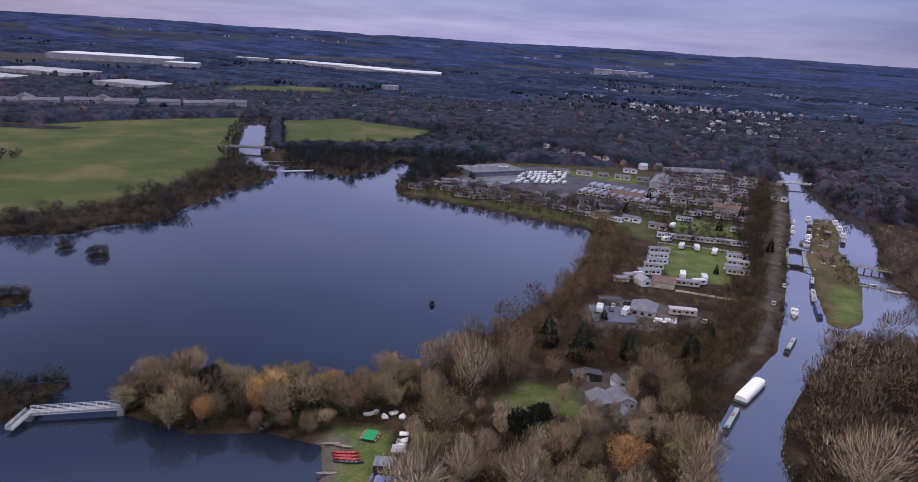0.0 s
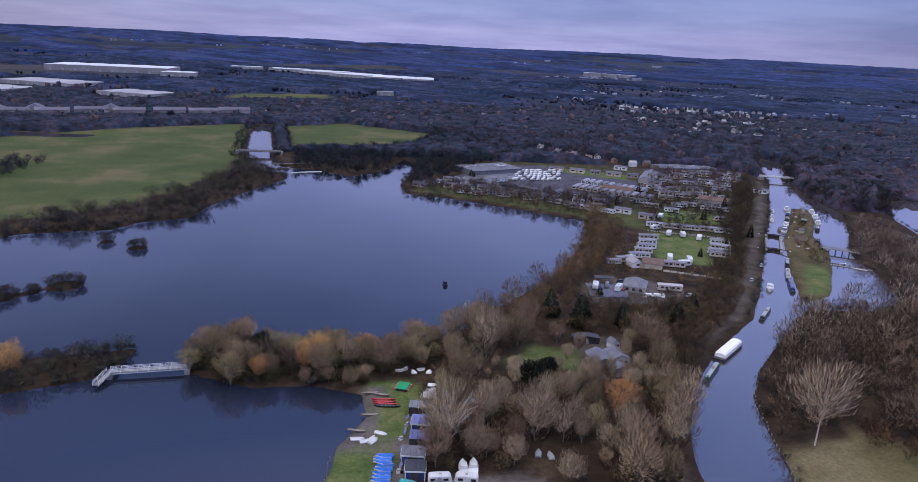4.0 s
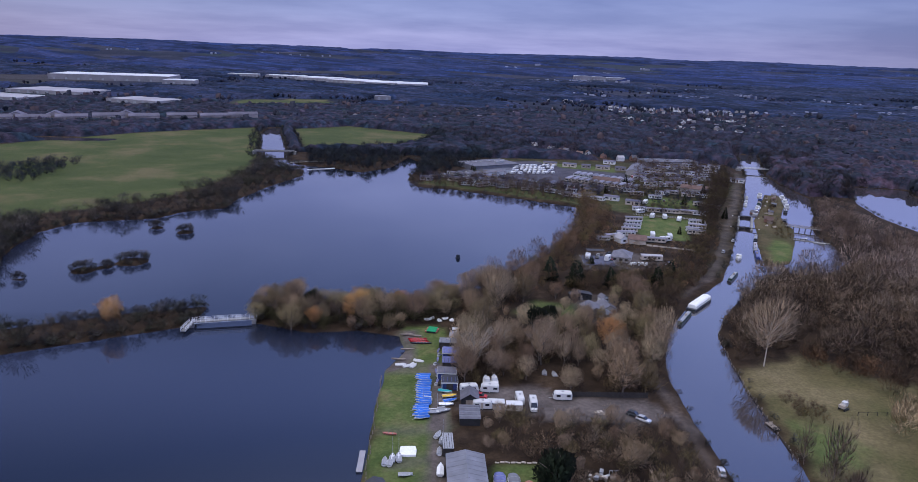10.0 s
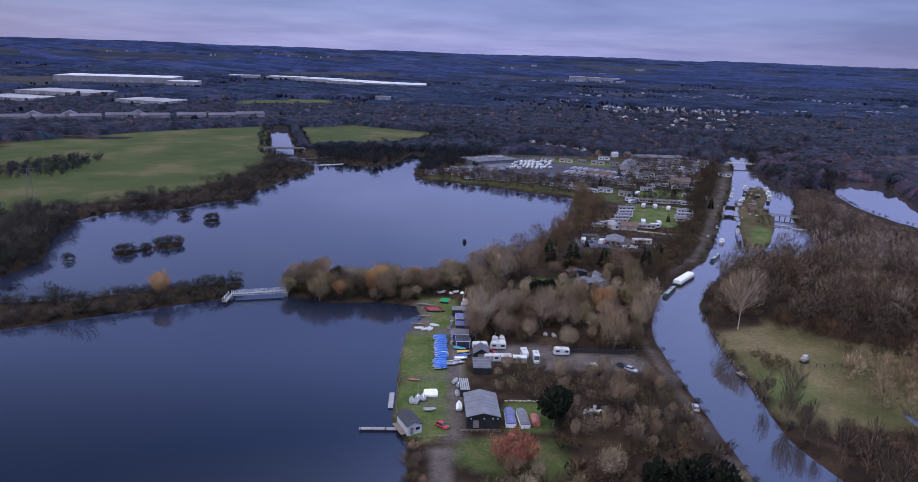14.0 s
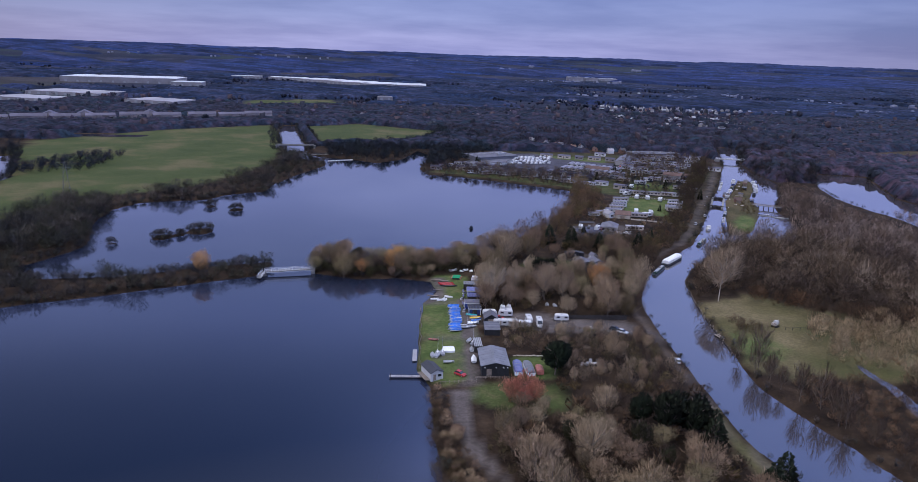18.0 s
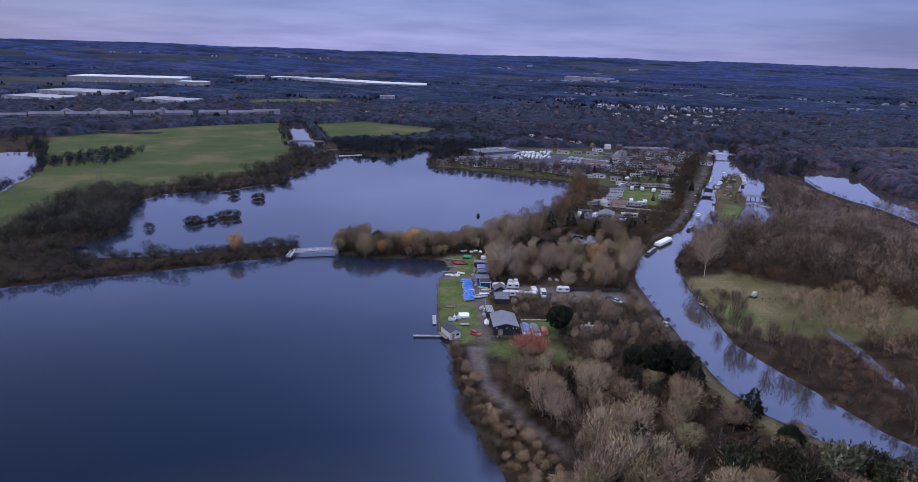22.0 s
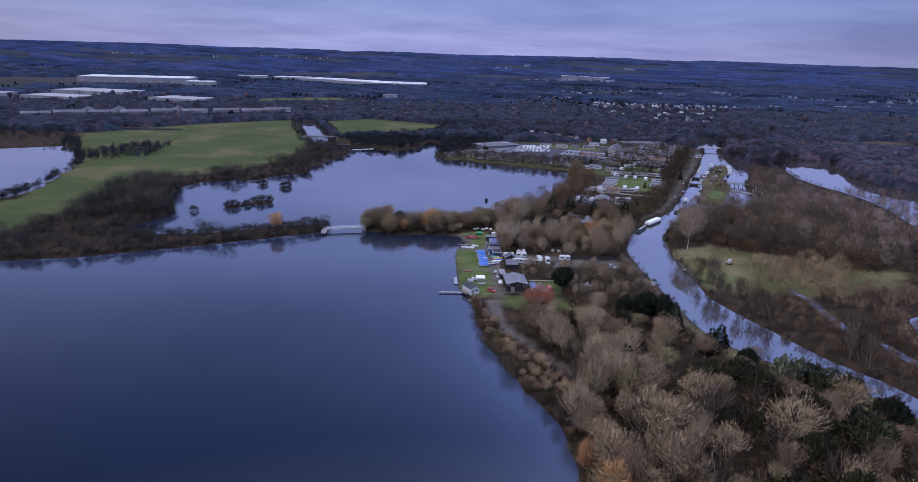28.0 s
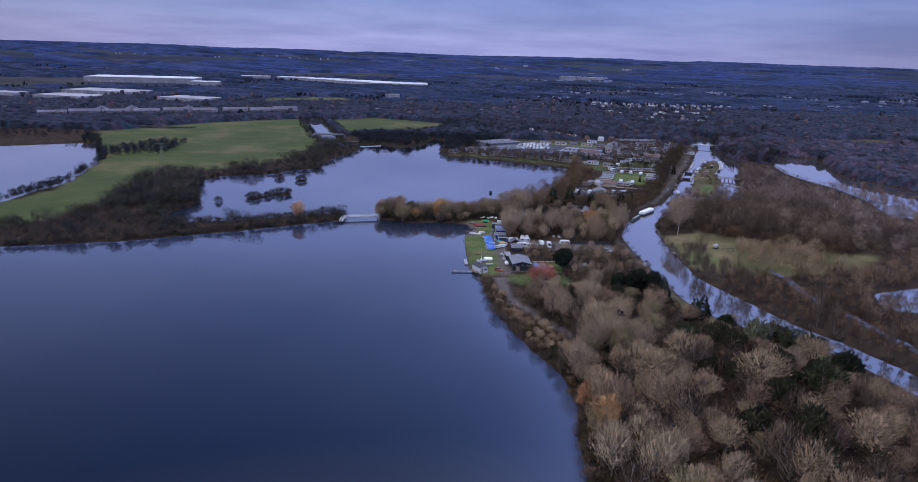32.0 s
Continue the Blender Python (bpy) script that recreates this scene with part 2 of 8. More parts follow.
def water_mat(name, base, rough, north_base=None, ior=1.33):
    m = bpy.data.materials.new(name)
    m.use_nodes = True
    nt = m.node_tree
    b = nt.nodes["Principled BSDF"]
    b.inputs["Base Color"].default_value = (*base, 1)
    b.inputs["Roughness"].default_value = rough
    b.inputs["IOR"].default_value = ior
    b.inputs["Specular IOR Level"].default_value = 0.5
    tc = nt.nodes.new("ShaderNodeTexCoord")
    n1 = nt.nodes.new("ShaderNodeTexNoise")
    n1.inputs["Scale"].default_value, n1.inputs["Detail"].default_value = 0.5, 4
    n2 = nt.nodes.new("ShaderNodeTexNoise")
    n2.inputs["Scale"].default_value, n2.inputs["Detail"].default_value = 0.009, 4
    for n in (n1, n2):
        nt.links.new(tc.outputs["Object"], n.inputs["Vector"])
    bp = nt.nodes.new("ShaderNodeBump")
    bp.inputs["Strength"].default_value, bp.inputs["Distance"].default_value = 0.06, 0.06
    nt.links.new(n1.outputs[0], bp.inputs["Height"])
    nt.links.new(bp.outputs[0], b.inputs["Normal"])
    mr = nt.nodes.new("ShaderNodeMapRange")
    mr.inputs[1].default_value, mr.inputs[2].default_value = 0.35, 0.65
    mr.inputs[3].default_value, mr.inputs[4].default_value = rough * 0.4, rough * 1.9
    nt.links.new(n2.outputs[0], mr.inputs[0])
    nt.links.new(mr.outputs[0], b.inputs["Roughness"])
    if north_base:
        # base colour runs along y: darkest in the south, paler further north
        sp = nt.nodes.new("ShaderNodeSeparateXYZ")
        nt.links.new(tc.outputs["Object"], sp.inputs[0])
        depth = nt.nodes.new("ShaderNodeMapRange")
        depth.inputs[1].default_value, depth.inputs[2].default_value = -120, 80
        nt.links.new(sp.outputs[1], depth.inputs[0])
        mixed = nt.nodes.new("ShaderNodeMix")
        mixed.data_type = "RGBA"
        mixed.inputs[6].default_value, mixed.inputs[7].default_value = (*base, 1), (*north_base, 1)
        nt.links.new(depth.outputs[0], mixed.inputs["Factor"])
        # paler colour painted in for the sky's reflection, by one bank and two bays
        painted_sheen = nt.nodes.new("ShaderNodeAttribute")
        painted_sheen.attribute_name = "painted_sheen"
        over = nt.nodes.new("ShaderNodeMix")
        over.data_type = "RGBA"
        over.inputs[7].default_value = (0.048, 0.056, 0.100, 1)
        nt.links.new(painted_sheen.outputs["Fac"], over.inputs["Factor"])
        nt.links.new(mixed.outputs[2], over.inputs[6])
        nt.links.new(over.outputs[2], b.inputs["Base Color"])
    return m


M_GROUND = ground_mat()
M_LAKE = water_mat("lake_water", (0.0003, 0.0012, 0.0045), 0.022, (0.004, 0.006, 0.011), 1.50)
# raised base colour and IOR stand in for a bright sky reflection
M_CANAL = water_mat("pale_canal_water", (0.040, 0.034, 0.036), 0.012, None, 2.05)
M_WOODS = stuff_mat("winter_woods", 0.09)
M_FARWOODS = stuff_mat("distant_woods", 0.14, False)
M_FARTREES = stuff_mat("distant_trees", 0.14)
M_BARK = mat("bark", (0.17, 0.135, 0.105), 0.9, vary=0.35, scale=0.8, fine=6)
M_PALEBARK = mat("pale_bark", (0.42, 0.36, 0.30), 0.85, vary=0.25, scale=0.8, fine=6)
M_TWIG = twig_mat("bare_twigs", (0.455, 0.312, 0.196), 0.18, 0.28, 0.012)
M_TWIG_GREY = twig_mat("grey_twigs", (0.595, 0.434, 0.284), 0.18, 0.25, 0.012)
M_TWIG_GREEN = twig_mat("mossy_twigs", (0.355, 0.272, 0.148), 0.16, 0.3, 0.012)
M_TWIG_DARK = twig_mat("dark_twigs", (0.150, 0.102, 0.072), 0.2, 0.3, 0.012)
M_WILLOW = twig_mat("willow_twigs", (0.70, 0.37, 0.15), 0.3, 0.2, 0.012)
M_RED = twig_mat("red_stems", (0.74, 0.27, 0.18), 0.35, 0.2, 0.01)
M_EVER = twig_mat("evergreen_needles", (0.019, 0.025, 0.012), 0.5)
M_IVY = twig_mat("ivy_leaves", (0.050, 0.048, 0.020), 0.5)
M_LAURISTINUS = twig_mat("pale_evergreen_leaves", (0.17, 0.165, 0.095), 0.4)

M_WHITE = mat("white_panel", (0.56, 0.55, 0.54), 0.45, vary=0.08, scale=0.5, by_object=0.10)
M_CREAM = mat("cream_panel", (0.42, 0.36, 0.30), 0.5, vary=0.1, scale=0.5, by_object=0.15)
M_SHEETWALL = mat("pale_sheet_cladding", (0.22, 0.205, 0.215), 0.6, vary=0.18, scale=0.05, by_object=0.12)
M_FARWALL = mat("distant_render", (0.24, 0.21, 0.21), 0.8, vary=0.4, scale=0.02)
M_GREYROOF = mat("grey_sheet_roof", (0.15, 0.15, 0.17), 0.6, vary=0.18, scale=0.35, by_object=0.12)
M_PALEROOF = mat("pale_sheet_roof", (0.30, 0.28, 0.29), 0.55, vary=0.12, scale=0.3, by_object=0.15)
M_DARKROOF = mat("dark_felt_roof", (0.045, 0.045, 0.055), 0.8, vary=0.25, scale=0.5)
M_BROWNROOF = mat("brown_tile_roof", (0.12, 0.075, 0.062), 0.85, vary=0.25, scale=0.4, by_object=0.3)
M_SLATE = mat("slate_roof", (0.115, 0.11, 0.13), 0.75, vary=0.25, scale=0.4, by_object=0.3)
M_BLACKWALL = mat("black_boarding", (0.018, 0.018, 0.02), 0.8, vary=0.3, scale=0.8)
M_BRICK = mat("brick", (0.25, 0.14, 0.105), 0.9, vary=0.2, scale=0.6, by_object=0.2)
M_RENDER = mat("pale_render", (0.36, 0.33, 0.31), 0.9, vary=0.12, scale=0.4, by_object=0.2)
M_GLASS = mat("dark_glass", (0.02, 0.023, 0.03), 0.08, vary=0.2, spec=0.6)
M_TYRE = mat("tyre", (0.02, 0.02, 0.02), 0.9)
M_STEEL = mat("galvanised_steel", (0.36, 0.37, 0.39), 0.45, metal=0.6, vary=0.2)
M_CONCRETE = mat("concrete", (0.20, 0.19, 0.178), 0.9, vary=0.25, scale=0.5)
M_TIMBER = mat("weathered_timber", (0.22, 0.18, 0.145), 0.9, vary=0.3, scale=1.0)
M_DARKTIMBER = mat("tarred_timber", (0.035, 0.03, 0.028), 0.85, vary=0.3, scale=1.0)
M_BLUECOVER = mat("blue_canvas", (0.03, 0.12, 0.46), 0.7, vary=0.2, scale=1.0, by_object=0.25)
M_NAVY = mat("navy_paint", (0.03, 0.045, 0.15), 0.5, vary=0.25, by_object=0.25)
M_PURPLE = mat("faded_blue_sheet", (0.13, 0.14, 0.30), 0.7, vary=0.25, scale=0.8, by_object=0.25)
M_REDPAINT = mat("red_paint", (0.36, 0.025, 0.03), 0.4, vary=0.2, by_object=0.15)
M_RUST = mat("faded_red_paint", (0.36, 0.13, 0.10), 0.7, vary=0.25)
M_GREENPAINT = mat("green_netting", (0.015, 0.24, 0.09), 0.7, vary=0.15)
M_TEAL = mat("teal_canvas", (0.03, 0.28, 0.30), 0.7, vary=0.15)
M_YELLOW = mat("yellow_canvas", (0.62, 0.40, 0.03), 0.7, vary=0.15)
M_WHITECOVER = mat("white_canvas", (0.75, 0.74, 0.73), 0.7, vary=0.08, by_object=0.08)
M_DARKPAINT = mat("dark_paint", (0.025, 0.028, 0.034), 0.35, vary=0.2)
M_DARKGREEN = mat("dark_green_paint", (0.022, 0.05, 0.032), 0.45, vary=0.2)
M_SILVER = mat("silver_paint", (0.42, 0.42, 0.44), 0.35, metal=0.4, vary=0.1, by_object=0.4)
M_CARGREY = mat("grey_roof_paint", (0.28, 0.28, 0.29), 0.5, vary=0.2)

# ---- plan of land and water, in metres ----
LOWER_LAKE = [(-900, 10), (-420, 62), (-269, 94), (-216, 107), (-160, 134), (-120, 156), (-104, 164), (-104, 190), (-83, 190), (-83, 168), (-61, 160), (-44, 163),
              (-29, 158), (-25.6, 146), (-31.5, 130), (-32.8, 103), (-33, 66), (-29, 54), (-28, 30), (-25.6, 2), (-18, -28), (-10, -52), (-9.2, -74),
              (-13, -92), (-15, -114), (-34, -200), (-70, -330), (-160, -460), (-900, -480)]
UPPER_LAKE = [(-106, 184), (-130, 176), (-165, 158), (-197, 152), (-216, 168), (-204, 196), (-203, 211), (-219, 250), (-224, 290), (-215, 313), (-177, 326), (-169, 344), (-146, 359),
              (-146, 386), (-136, 432), (-121, 480), (-124, 508), (-140, 535), (-104, 522), (-77, 503), (-55, 530), (-42, 590), (-28, 560), (-38, 478), (-31, 447),
              (-3, 440), (35, 417), (78, 390), (79, 368), (62, 318), (44, 275), (24, 246), (-3, 204), (-24, 191), (-50, 187), (-72, 191), (-84, 186)]
CUT_RIVER = [(-124, 505), (-150, 561), (-161, 614), (-173, 665), (-186, 713), (-197, 760), (-205, 806), (-219, 802), (-217, 765), (-211, 726), (-199, 675), (-192, 646), (-178, 588), (-169, 554), (-140, 510)]
NAVIGATION = [(262, 546), (201, 406), (184, 371), (158, 315), (135, 265), (118, 232), (94, 202), (76, 174), (66, 150), (60, 130), (58.5, 100), (58.2, 60), (58, 25),
              (63, 4), (74, -13), (90, -28), (97, -45), (104, -75), (114, -140), (140, -300), (165, -300), (130, -140), (118, -75), (109, -45), (102, -24), (92, -4), (86, 18),
              (80, 38), (76, 56), (78, 78), (80, 100), (82, 121), (86, 145), (90, 165), (101, 186), (121, 213), (147, 246), (166, 246), (182, 250), (197, 264), (208, 300),
              (211, 325), (217, 342), (240, 385), (266, 441), (270, 499), (280, 550), (330, 680), (312, 690)]
LOCK_ISLAND = [(189, 362), (199, 378), (236, 452), (247, 449), (232, 410), (213, 374), (204, 338), (186, 300), (166, 264), (154, 256), (151, 262), (166, 305), (178, 333)]
EAST_RIVER = [(332, 500), (296, 430), (284, 380), (284, 345), (290, 310), (286, 260), (268, 200), (312, 180), (346, 255), (352, 315), (338, 352), (334, 385), (346, 420), (372, 490)]
STREAM = [(117, 74), (119, 56), (116, 38), (115, 22), (120, 6), (123, -20), (130, -70), (140, -130), (146, -130), (135, -70), (127, -20), (124, 6), (119, 22), (120.5, 38), (122.5, 56), (120, 74)]
WEST_BANK = [(57, 40), (57, 22), (61, 2), (73, -15.5), (89, -31), (96, -47), (90, -47), (82, -33), (67, -19), (55, 0), (52, 22), (53, 40)]
POND = [(150, 34), (178, 44), (205, 36), (190, 14), (156, 8), (143, 14)]
WEST_POND = [(-560, 440), (-465, 455), (-392, 497), (-366, 440), (-342, 391), (-318, 274), (-328, 190), (-400, 150), (-560, 180)]
FAR_POND = [(-440, 632), (-346, 640), (-340, 664), (-440, 660)]
ISLETS = [(-172, 226, 5.5), (-156, 241, 7), (-169, 305, 3.8), (-151, 297, 4.6), (-192, 212, 2.6), (-164, 232, 3.0)]
WATERS = [LOWER_LAKE, UPPER_LAKE, CUT_RIVER, NAVIGATION, EAST_RIVER, STREAM, POND, WEST_POND, FAR_POND]


def signed(poly, x, y):
    """Distance to the outline of poly, positive inside."""
    p = np.array(poly, float)
    q = np.roll(p, -1, axis=0)
    best = np.full(x.shape, 1e9)
    inside = np.zeros(x.shape, bool)
    for (ax, ay), (bx, by) in zip(p, q):
        dx, dy = bx - ax, by - ay
        s = np.clip(((x - ax) * dx + (y - ay) * dy) / (dx * dx + dy * dy), 0, 1)
        best = np.minimum(best, np.hypot(x - ax - s * dx, y - ay - s * dy))
        if dy != 0:
            inside ^= ((ay > y) != (by > y)) & (x < (y - ay) / dy * dx + ax)
    return np.where(inside, best, -best)


def wobble(x, y, size, seed=0.0):
    """Smooth unevenness between about -1 and 1."""
    a, b = x / size, y / size
    return (np.sin(a * 1.7 + 1.3 * np.sin(b * 1.1 + seed) + seed) + np.sin(b * 2.1 + 1.7 * np.sin(a * 0.9 - seed) + 2 * seed) + np.sin((a + b) * 3.3 + seed * 3)) / 3


def wet(x, y):
    """How far inside the water a place lies (negative on land)."""
    d = np.full(np.shape(x), -1e9)
    for w in WATERS:
        d = np.maximum(d, signed(w, x, y))
    d = np.minimum(d, -signed(LOCK_ISLAND, x, y))
    for cx, cy, r in ISLETS:
        d = np.minimum(d, np.hypot(x - cx, y - cy) - r)
    return d + 0.4 * wobble(x, y, 7.0, 1.0)


def rise(x, y):
    """The valley floor is lifted with distance so that its rim meets the camera's horizon."""
    r = np.hypot(x, y)
    h = 78 * np.clip((r - 2300) / 2200, 0, 1) ** 1.25
    h = h + 8 * np.exp(-((x + 2300) / 900) ** 2) * np.clip((r - 2000) / 1500, 0, 1)
    return h * (1 + 0.05 * wobble(x, y, 420.0, 2.0)) - 25 * np.clip((r - 4520) / 300, 0, 1)


def land_z(x, y):
    d = -wet(x, y)
    z = np.clip(d * 0.5, -1.6, 0.85) + 0.18 * wobble(x, y, 11.0, 3.0) * np.clip(d / 4, 0, 1)
    return z + rise(x, y)


MEADOW_W = [(-330, 160), (-312, 245), (-330, 330), (-350, 420), (-410, 520), (-425, 590), (-386, 645), (-340, 712), (-235, 795), (-205, 700), (-178, 560), (-168, 495), (-180, 420), (-200, 370),
            (-248, 322), (-262, 300), (-258, 215), (-275, 150), (-300, 120)]
MEADOW_N = [(-186, 790), (-127, 840), (-20, 775), (-30, 700), (-60, 640), (-142, 618), (-160, 690)]
FAR_FIELDS = [[(-344, 1051), (-370, 1215), (-228, 1300), (-171, 1140)], [(-1300, 1700), (-900, 1900), (-700, 1500), (-1250, 1350)], [(430, 640), (560, 700), (640, 640), (500, 590)], [(-560, 2500), (-200, 2700), (-100, 2450), (-500, 2300)]]
CLUB_LAWN = [(-32, 60), (-32.5, 126), (-30, 133), (-27, 146), (-29, 158), (-26, 166), (-14, 166), (-9, 150), (-13, 132), (-15, 112), (-12, 92), (-15, 76), (-14, 58), (-24, 54)]
FRONT_LAWN = [(-16, 45), (-14, 55), (12, 55), (13, 44), (6, 36), (-6, 38)]
SIDE_LAWN = [(-2, 58), (-2, 75), (12, 75), (12, 60)]
PARK_LAWN_A = [(112, 362), (147, 354), (126, 302), (101, 308)]
PARK_LAWN_B = [(138, 428), (176, 417), (161, 386), (126, 392)]
PARK_LAWN_C = [(76, 587), (146, 556), (139, 531), (95, 554)]
PARK_EDGE = [(-22, 470), (20, 460), (80, 425), (118, 420), (112, 372), (84, 385), (78, 396), (35, 424), (-2, 447), (-30, 456)]
LOCK_LAWN = [(155, 262), (170, 298), (180, 312), (184, 300), (168, 268)]
HOUSE_LAWN = [(16, 182), (26, 198), (42, 195), (39, 177)]
RIVERSIDE = [(82, 66), (84, 100), (83, 129), (94, 138), (110, 146), (126, 132), (160, 108), (190, 96), (170, 72), (135, 60), (112, 62), (90, 60), (84, 80)]
RIVERSIDE_LAWN = [(82, 76), (83, 86), (86, 97), (100, 98), (101, 86), (94, 77)]
YARD = [(-8, 103), (-8, 117), (14, 118), (26, 112), (48, 111), (52, 98), (40, 96), (20, 98), (10, 102)]
TRACK = [(-18.4, 54), (-16.6, 87), (-16.6, 110), (-15.6, 134), (-12.6, 134), (-12.2, 112), (-12.6, 88), (-13.2, 54)]
SHORE_PATH = [(-24, 50), (-21, 30), (-17, 12), (-11, -2), (-4, -14), (2, -26), (4, -25.5), (-2, -13), (-9, 0), (-14.4, 13), (-18, 31), (-17, 50)]
TOWPATH = [(257, 547), (197, 408), (180, 372), (154, 316), (131, 266), (114, 234), (91, 206), (88.5, 207), (112, 236), (128, 267), (151, 318), (177, 374), (194, 410), (253, 549)]
TOWPATH_S = [(56.5, 125), (56.7, 60), (56.3, 24), (61, 2), (73, -15.5), (89, -31), (88, -33), (71, -17), (58.5, 1), (53.6, 24), (54, 60), (54, 125)]
HOUSE_YARD = [(40, 172), (42, 206), (60, 206), (58, 172)]
BOAT_YARD = [(52, 244), (58, 270), (84, 276), (100, 266), (98, 250), (74, 243)]
PARK_TARMAC = [(-4, 500), (30, 580), (76, 588), (98, 552), (150, 530), (142, 480), (128, 452), (88, 470), (40, 486)]
PARK_TARMAC_B = [(150, 520), (172, 596), (250, 580), (226, 512), (190, 505)]
WORN = [[(-33, 88), (-33, 93), (-16, 95), (-16, 90)], [(-31, 127), (-30, 134), (-14, 132), (-14, 127)], [(-26, 74), (-25, 78), (-17, 79), (-17, 75)]]
BEACH = [(-31, 128), (-27, 146), (-29, 160), (-22, 162), (-22, 150), (-24, 134)]


VERGE = [(262, 545), (201, 406), (184, 371), (158, 315), (135, 265), (118, 232), (112, 240), (126, 270), (148, 320), (174, 376), (190, 412), (250, 548)]
PARK_GROUND = [(-30, 460), (-4, 500), (40, 600), (150, 600), (255, 585), (235, 500), (190, 420), (150, 330), (96, 292), (84, 300), (112, 370), (84, 396)]


def axis(parts):
    """Grid lines: (end, step) pieces with growing steps outside them."""
    lo, hi, fine = parts
    v = list(fine)
    step = fine[-1] - fine[-2]
    while v[-1] < hi:
        step *= 1.06
        v.append(v[-1] + min(step, 160))
    step = fine[1] - fine[0]
    while v[0] > lo:
        step *= 1.06
        v.insert(0, v[0] - min(step, 160))
    return np.array(v)


gx = axis((-4900, 4900, np.concatenate([np.arange(-270, -60, 4.2), np.arange(-60, 135, 2.6), np.arange(135, 372, 3.6)])))
gy = axis((-1500, 4900, np.concatenate([np.arange(-150, 320, 2.8), np.arange(320, 620, 4.5)])))
X, Y = np.meshgrid(gx, gy)
X = X + 0
Z = land_z(X, Y)


def mask(polys, soft, x=None, y=None):
    x, y = (X, Y) if x is None else (x, y)
    out_ = np.zeros(x.shape)
    for p in polys:
        out_ = np.maximum(out_, np.clip(0.5 + (signed(p, x, y) + 0.8 * soft * wobble(x, y, 9.0, 5.0)) / soft, 0, 1))
    return out_


def grid_mesh(name, x, y, z):
    n, m = x.shape
    me = bpy.data.meshes.new(name)
    co = np.stack([x, y, z], -1).reshape(-1, 3)
    i = np.arange(n * m).reshape(n, m)
    quads = np.stack([i[:-1, :-1], i[:-1, 1:], i[1:, 1:], i[1:, :-1]], -1).reshape(-1, 4)
    me.vertices.add(len(co))
    me.vertices.foreach_set("co", co.ravel())
    me.loops.add(quads.size)
    me.loops.foreach_set("vertex_index", quads.ravel().astype(np.int32))
    me.polygons.add(len(quads))
    me.polygons.foreach_set("loop_start", np.arange(0, quads.size, 4, dtype=np.int32))
    me.polygons.foreach_set("use_smooth", np.ones(len(quads), bool))
    me.update()
    return me


def colour_layer(me, name, r, g, b):
    a = me.attributes.new(name, "FLOAT_COLOR", "POINT")
    a.data.foreach_set("color", np.stack([r, g, b, np.ones_like(r)], -1).ravel())


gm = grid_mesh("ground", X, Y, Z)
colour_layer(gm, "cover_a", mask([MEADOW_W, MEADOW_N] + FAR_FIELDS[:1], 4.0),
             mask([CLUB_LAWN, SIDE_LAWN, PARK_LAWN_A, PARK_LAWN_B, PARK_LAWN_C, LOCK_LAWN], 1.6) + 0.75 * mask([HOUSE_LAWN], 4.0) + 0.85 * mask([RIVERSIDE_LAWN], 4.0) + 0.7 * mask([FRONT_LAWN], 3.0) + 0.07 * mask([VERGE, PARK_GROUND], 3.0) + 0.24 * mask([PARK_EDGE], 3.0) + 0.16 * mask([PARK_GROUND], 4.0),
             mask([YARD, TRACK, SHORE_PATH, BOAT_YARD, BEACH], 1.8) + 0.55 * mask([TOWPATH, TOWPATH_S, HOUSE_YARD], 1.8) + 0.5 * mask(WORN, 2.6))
# third channel: the haze-tinted colour takes over the ground beyond 850 m
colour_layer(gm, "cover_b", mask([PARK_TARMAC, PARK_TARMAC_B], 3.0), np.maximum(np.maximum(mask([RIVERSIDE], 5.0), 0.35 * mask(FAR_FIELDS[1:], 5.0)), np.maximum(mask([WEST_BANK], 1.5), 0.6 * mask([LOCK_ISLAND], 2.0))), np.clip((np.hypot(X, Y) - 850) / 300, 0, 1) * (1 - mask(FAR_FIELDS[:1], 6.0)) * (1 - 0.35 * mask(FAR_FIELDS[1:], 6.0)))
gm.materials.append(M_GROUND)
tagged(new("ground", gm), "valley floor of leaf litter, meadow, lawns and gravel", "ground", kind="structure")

wx, wy = np.meshgrid(np.concatenate([[-1500, -700, -500, -400, -340, -280, -230, -195], np.arange(-160, 20, 6.0), [100, 500, 1500]]), np.concatenate([[-900, -600, -480, -400], np.arange(-330, 60, 10.0), np.arange(60, 210, 5.0), [240, 300, 600, 1000, 1500]]))
wm = grid_mesh("water", wx, wy, np.zeros_like(wx))
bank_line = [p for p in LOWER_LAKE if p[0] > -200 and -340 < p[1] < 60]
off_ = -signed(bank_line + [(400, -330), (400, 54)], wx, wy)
painted_sheen_ = wm.attributes.new("painted_sheen", "FLOAT", "POINT")
# where the bright sky reflection is painted: east bank, north bay, west end
painted_sheen_.data.foreach_set("value", (np.exp(-np.clip(off_, 0, 999) / 15.0) * np.clip((75 - wy) / 60, 0, 1) + 0.46 * np.exp(-((wy - 118) / 46) ** 2) * (signed(LOWER_LAKE, wx, wy) > -30) + 0.28 * np.clip((-110 - wx) / 70, 0, 1) * (wy > 170) * (wy < 420)).ravel().astype(np.float32))
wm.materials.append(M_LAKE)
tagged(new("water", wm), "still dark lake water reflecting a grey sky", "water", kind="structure")
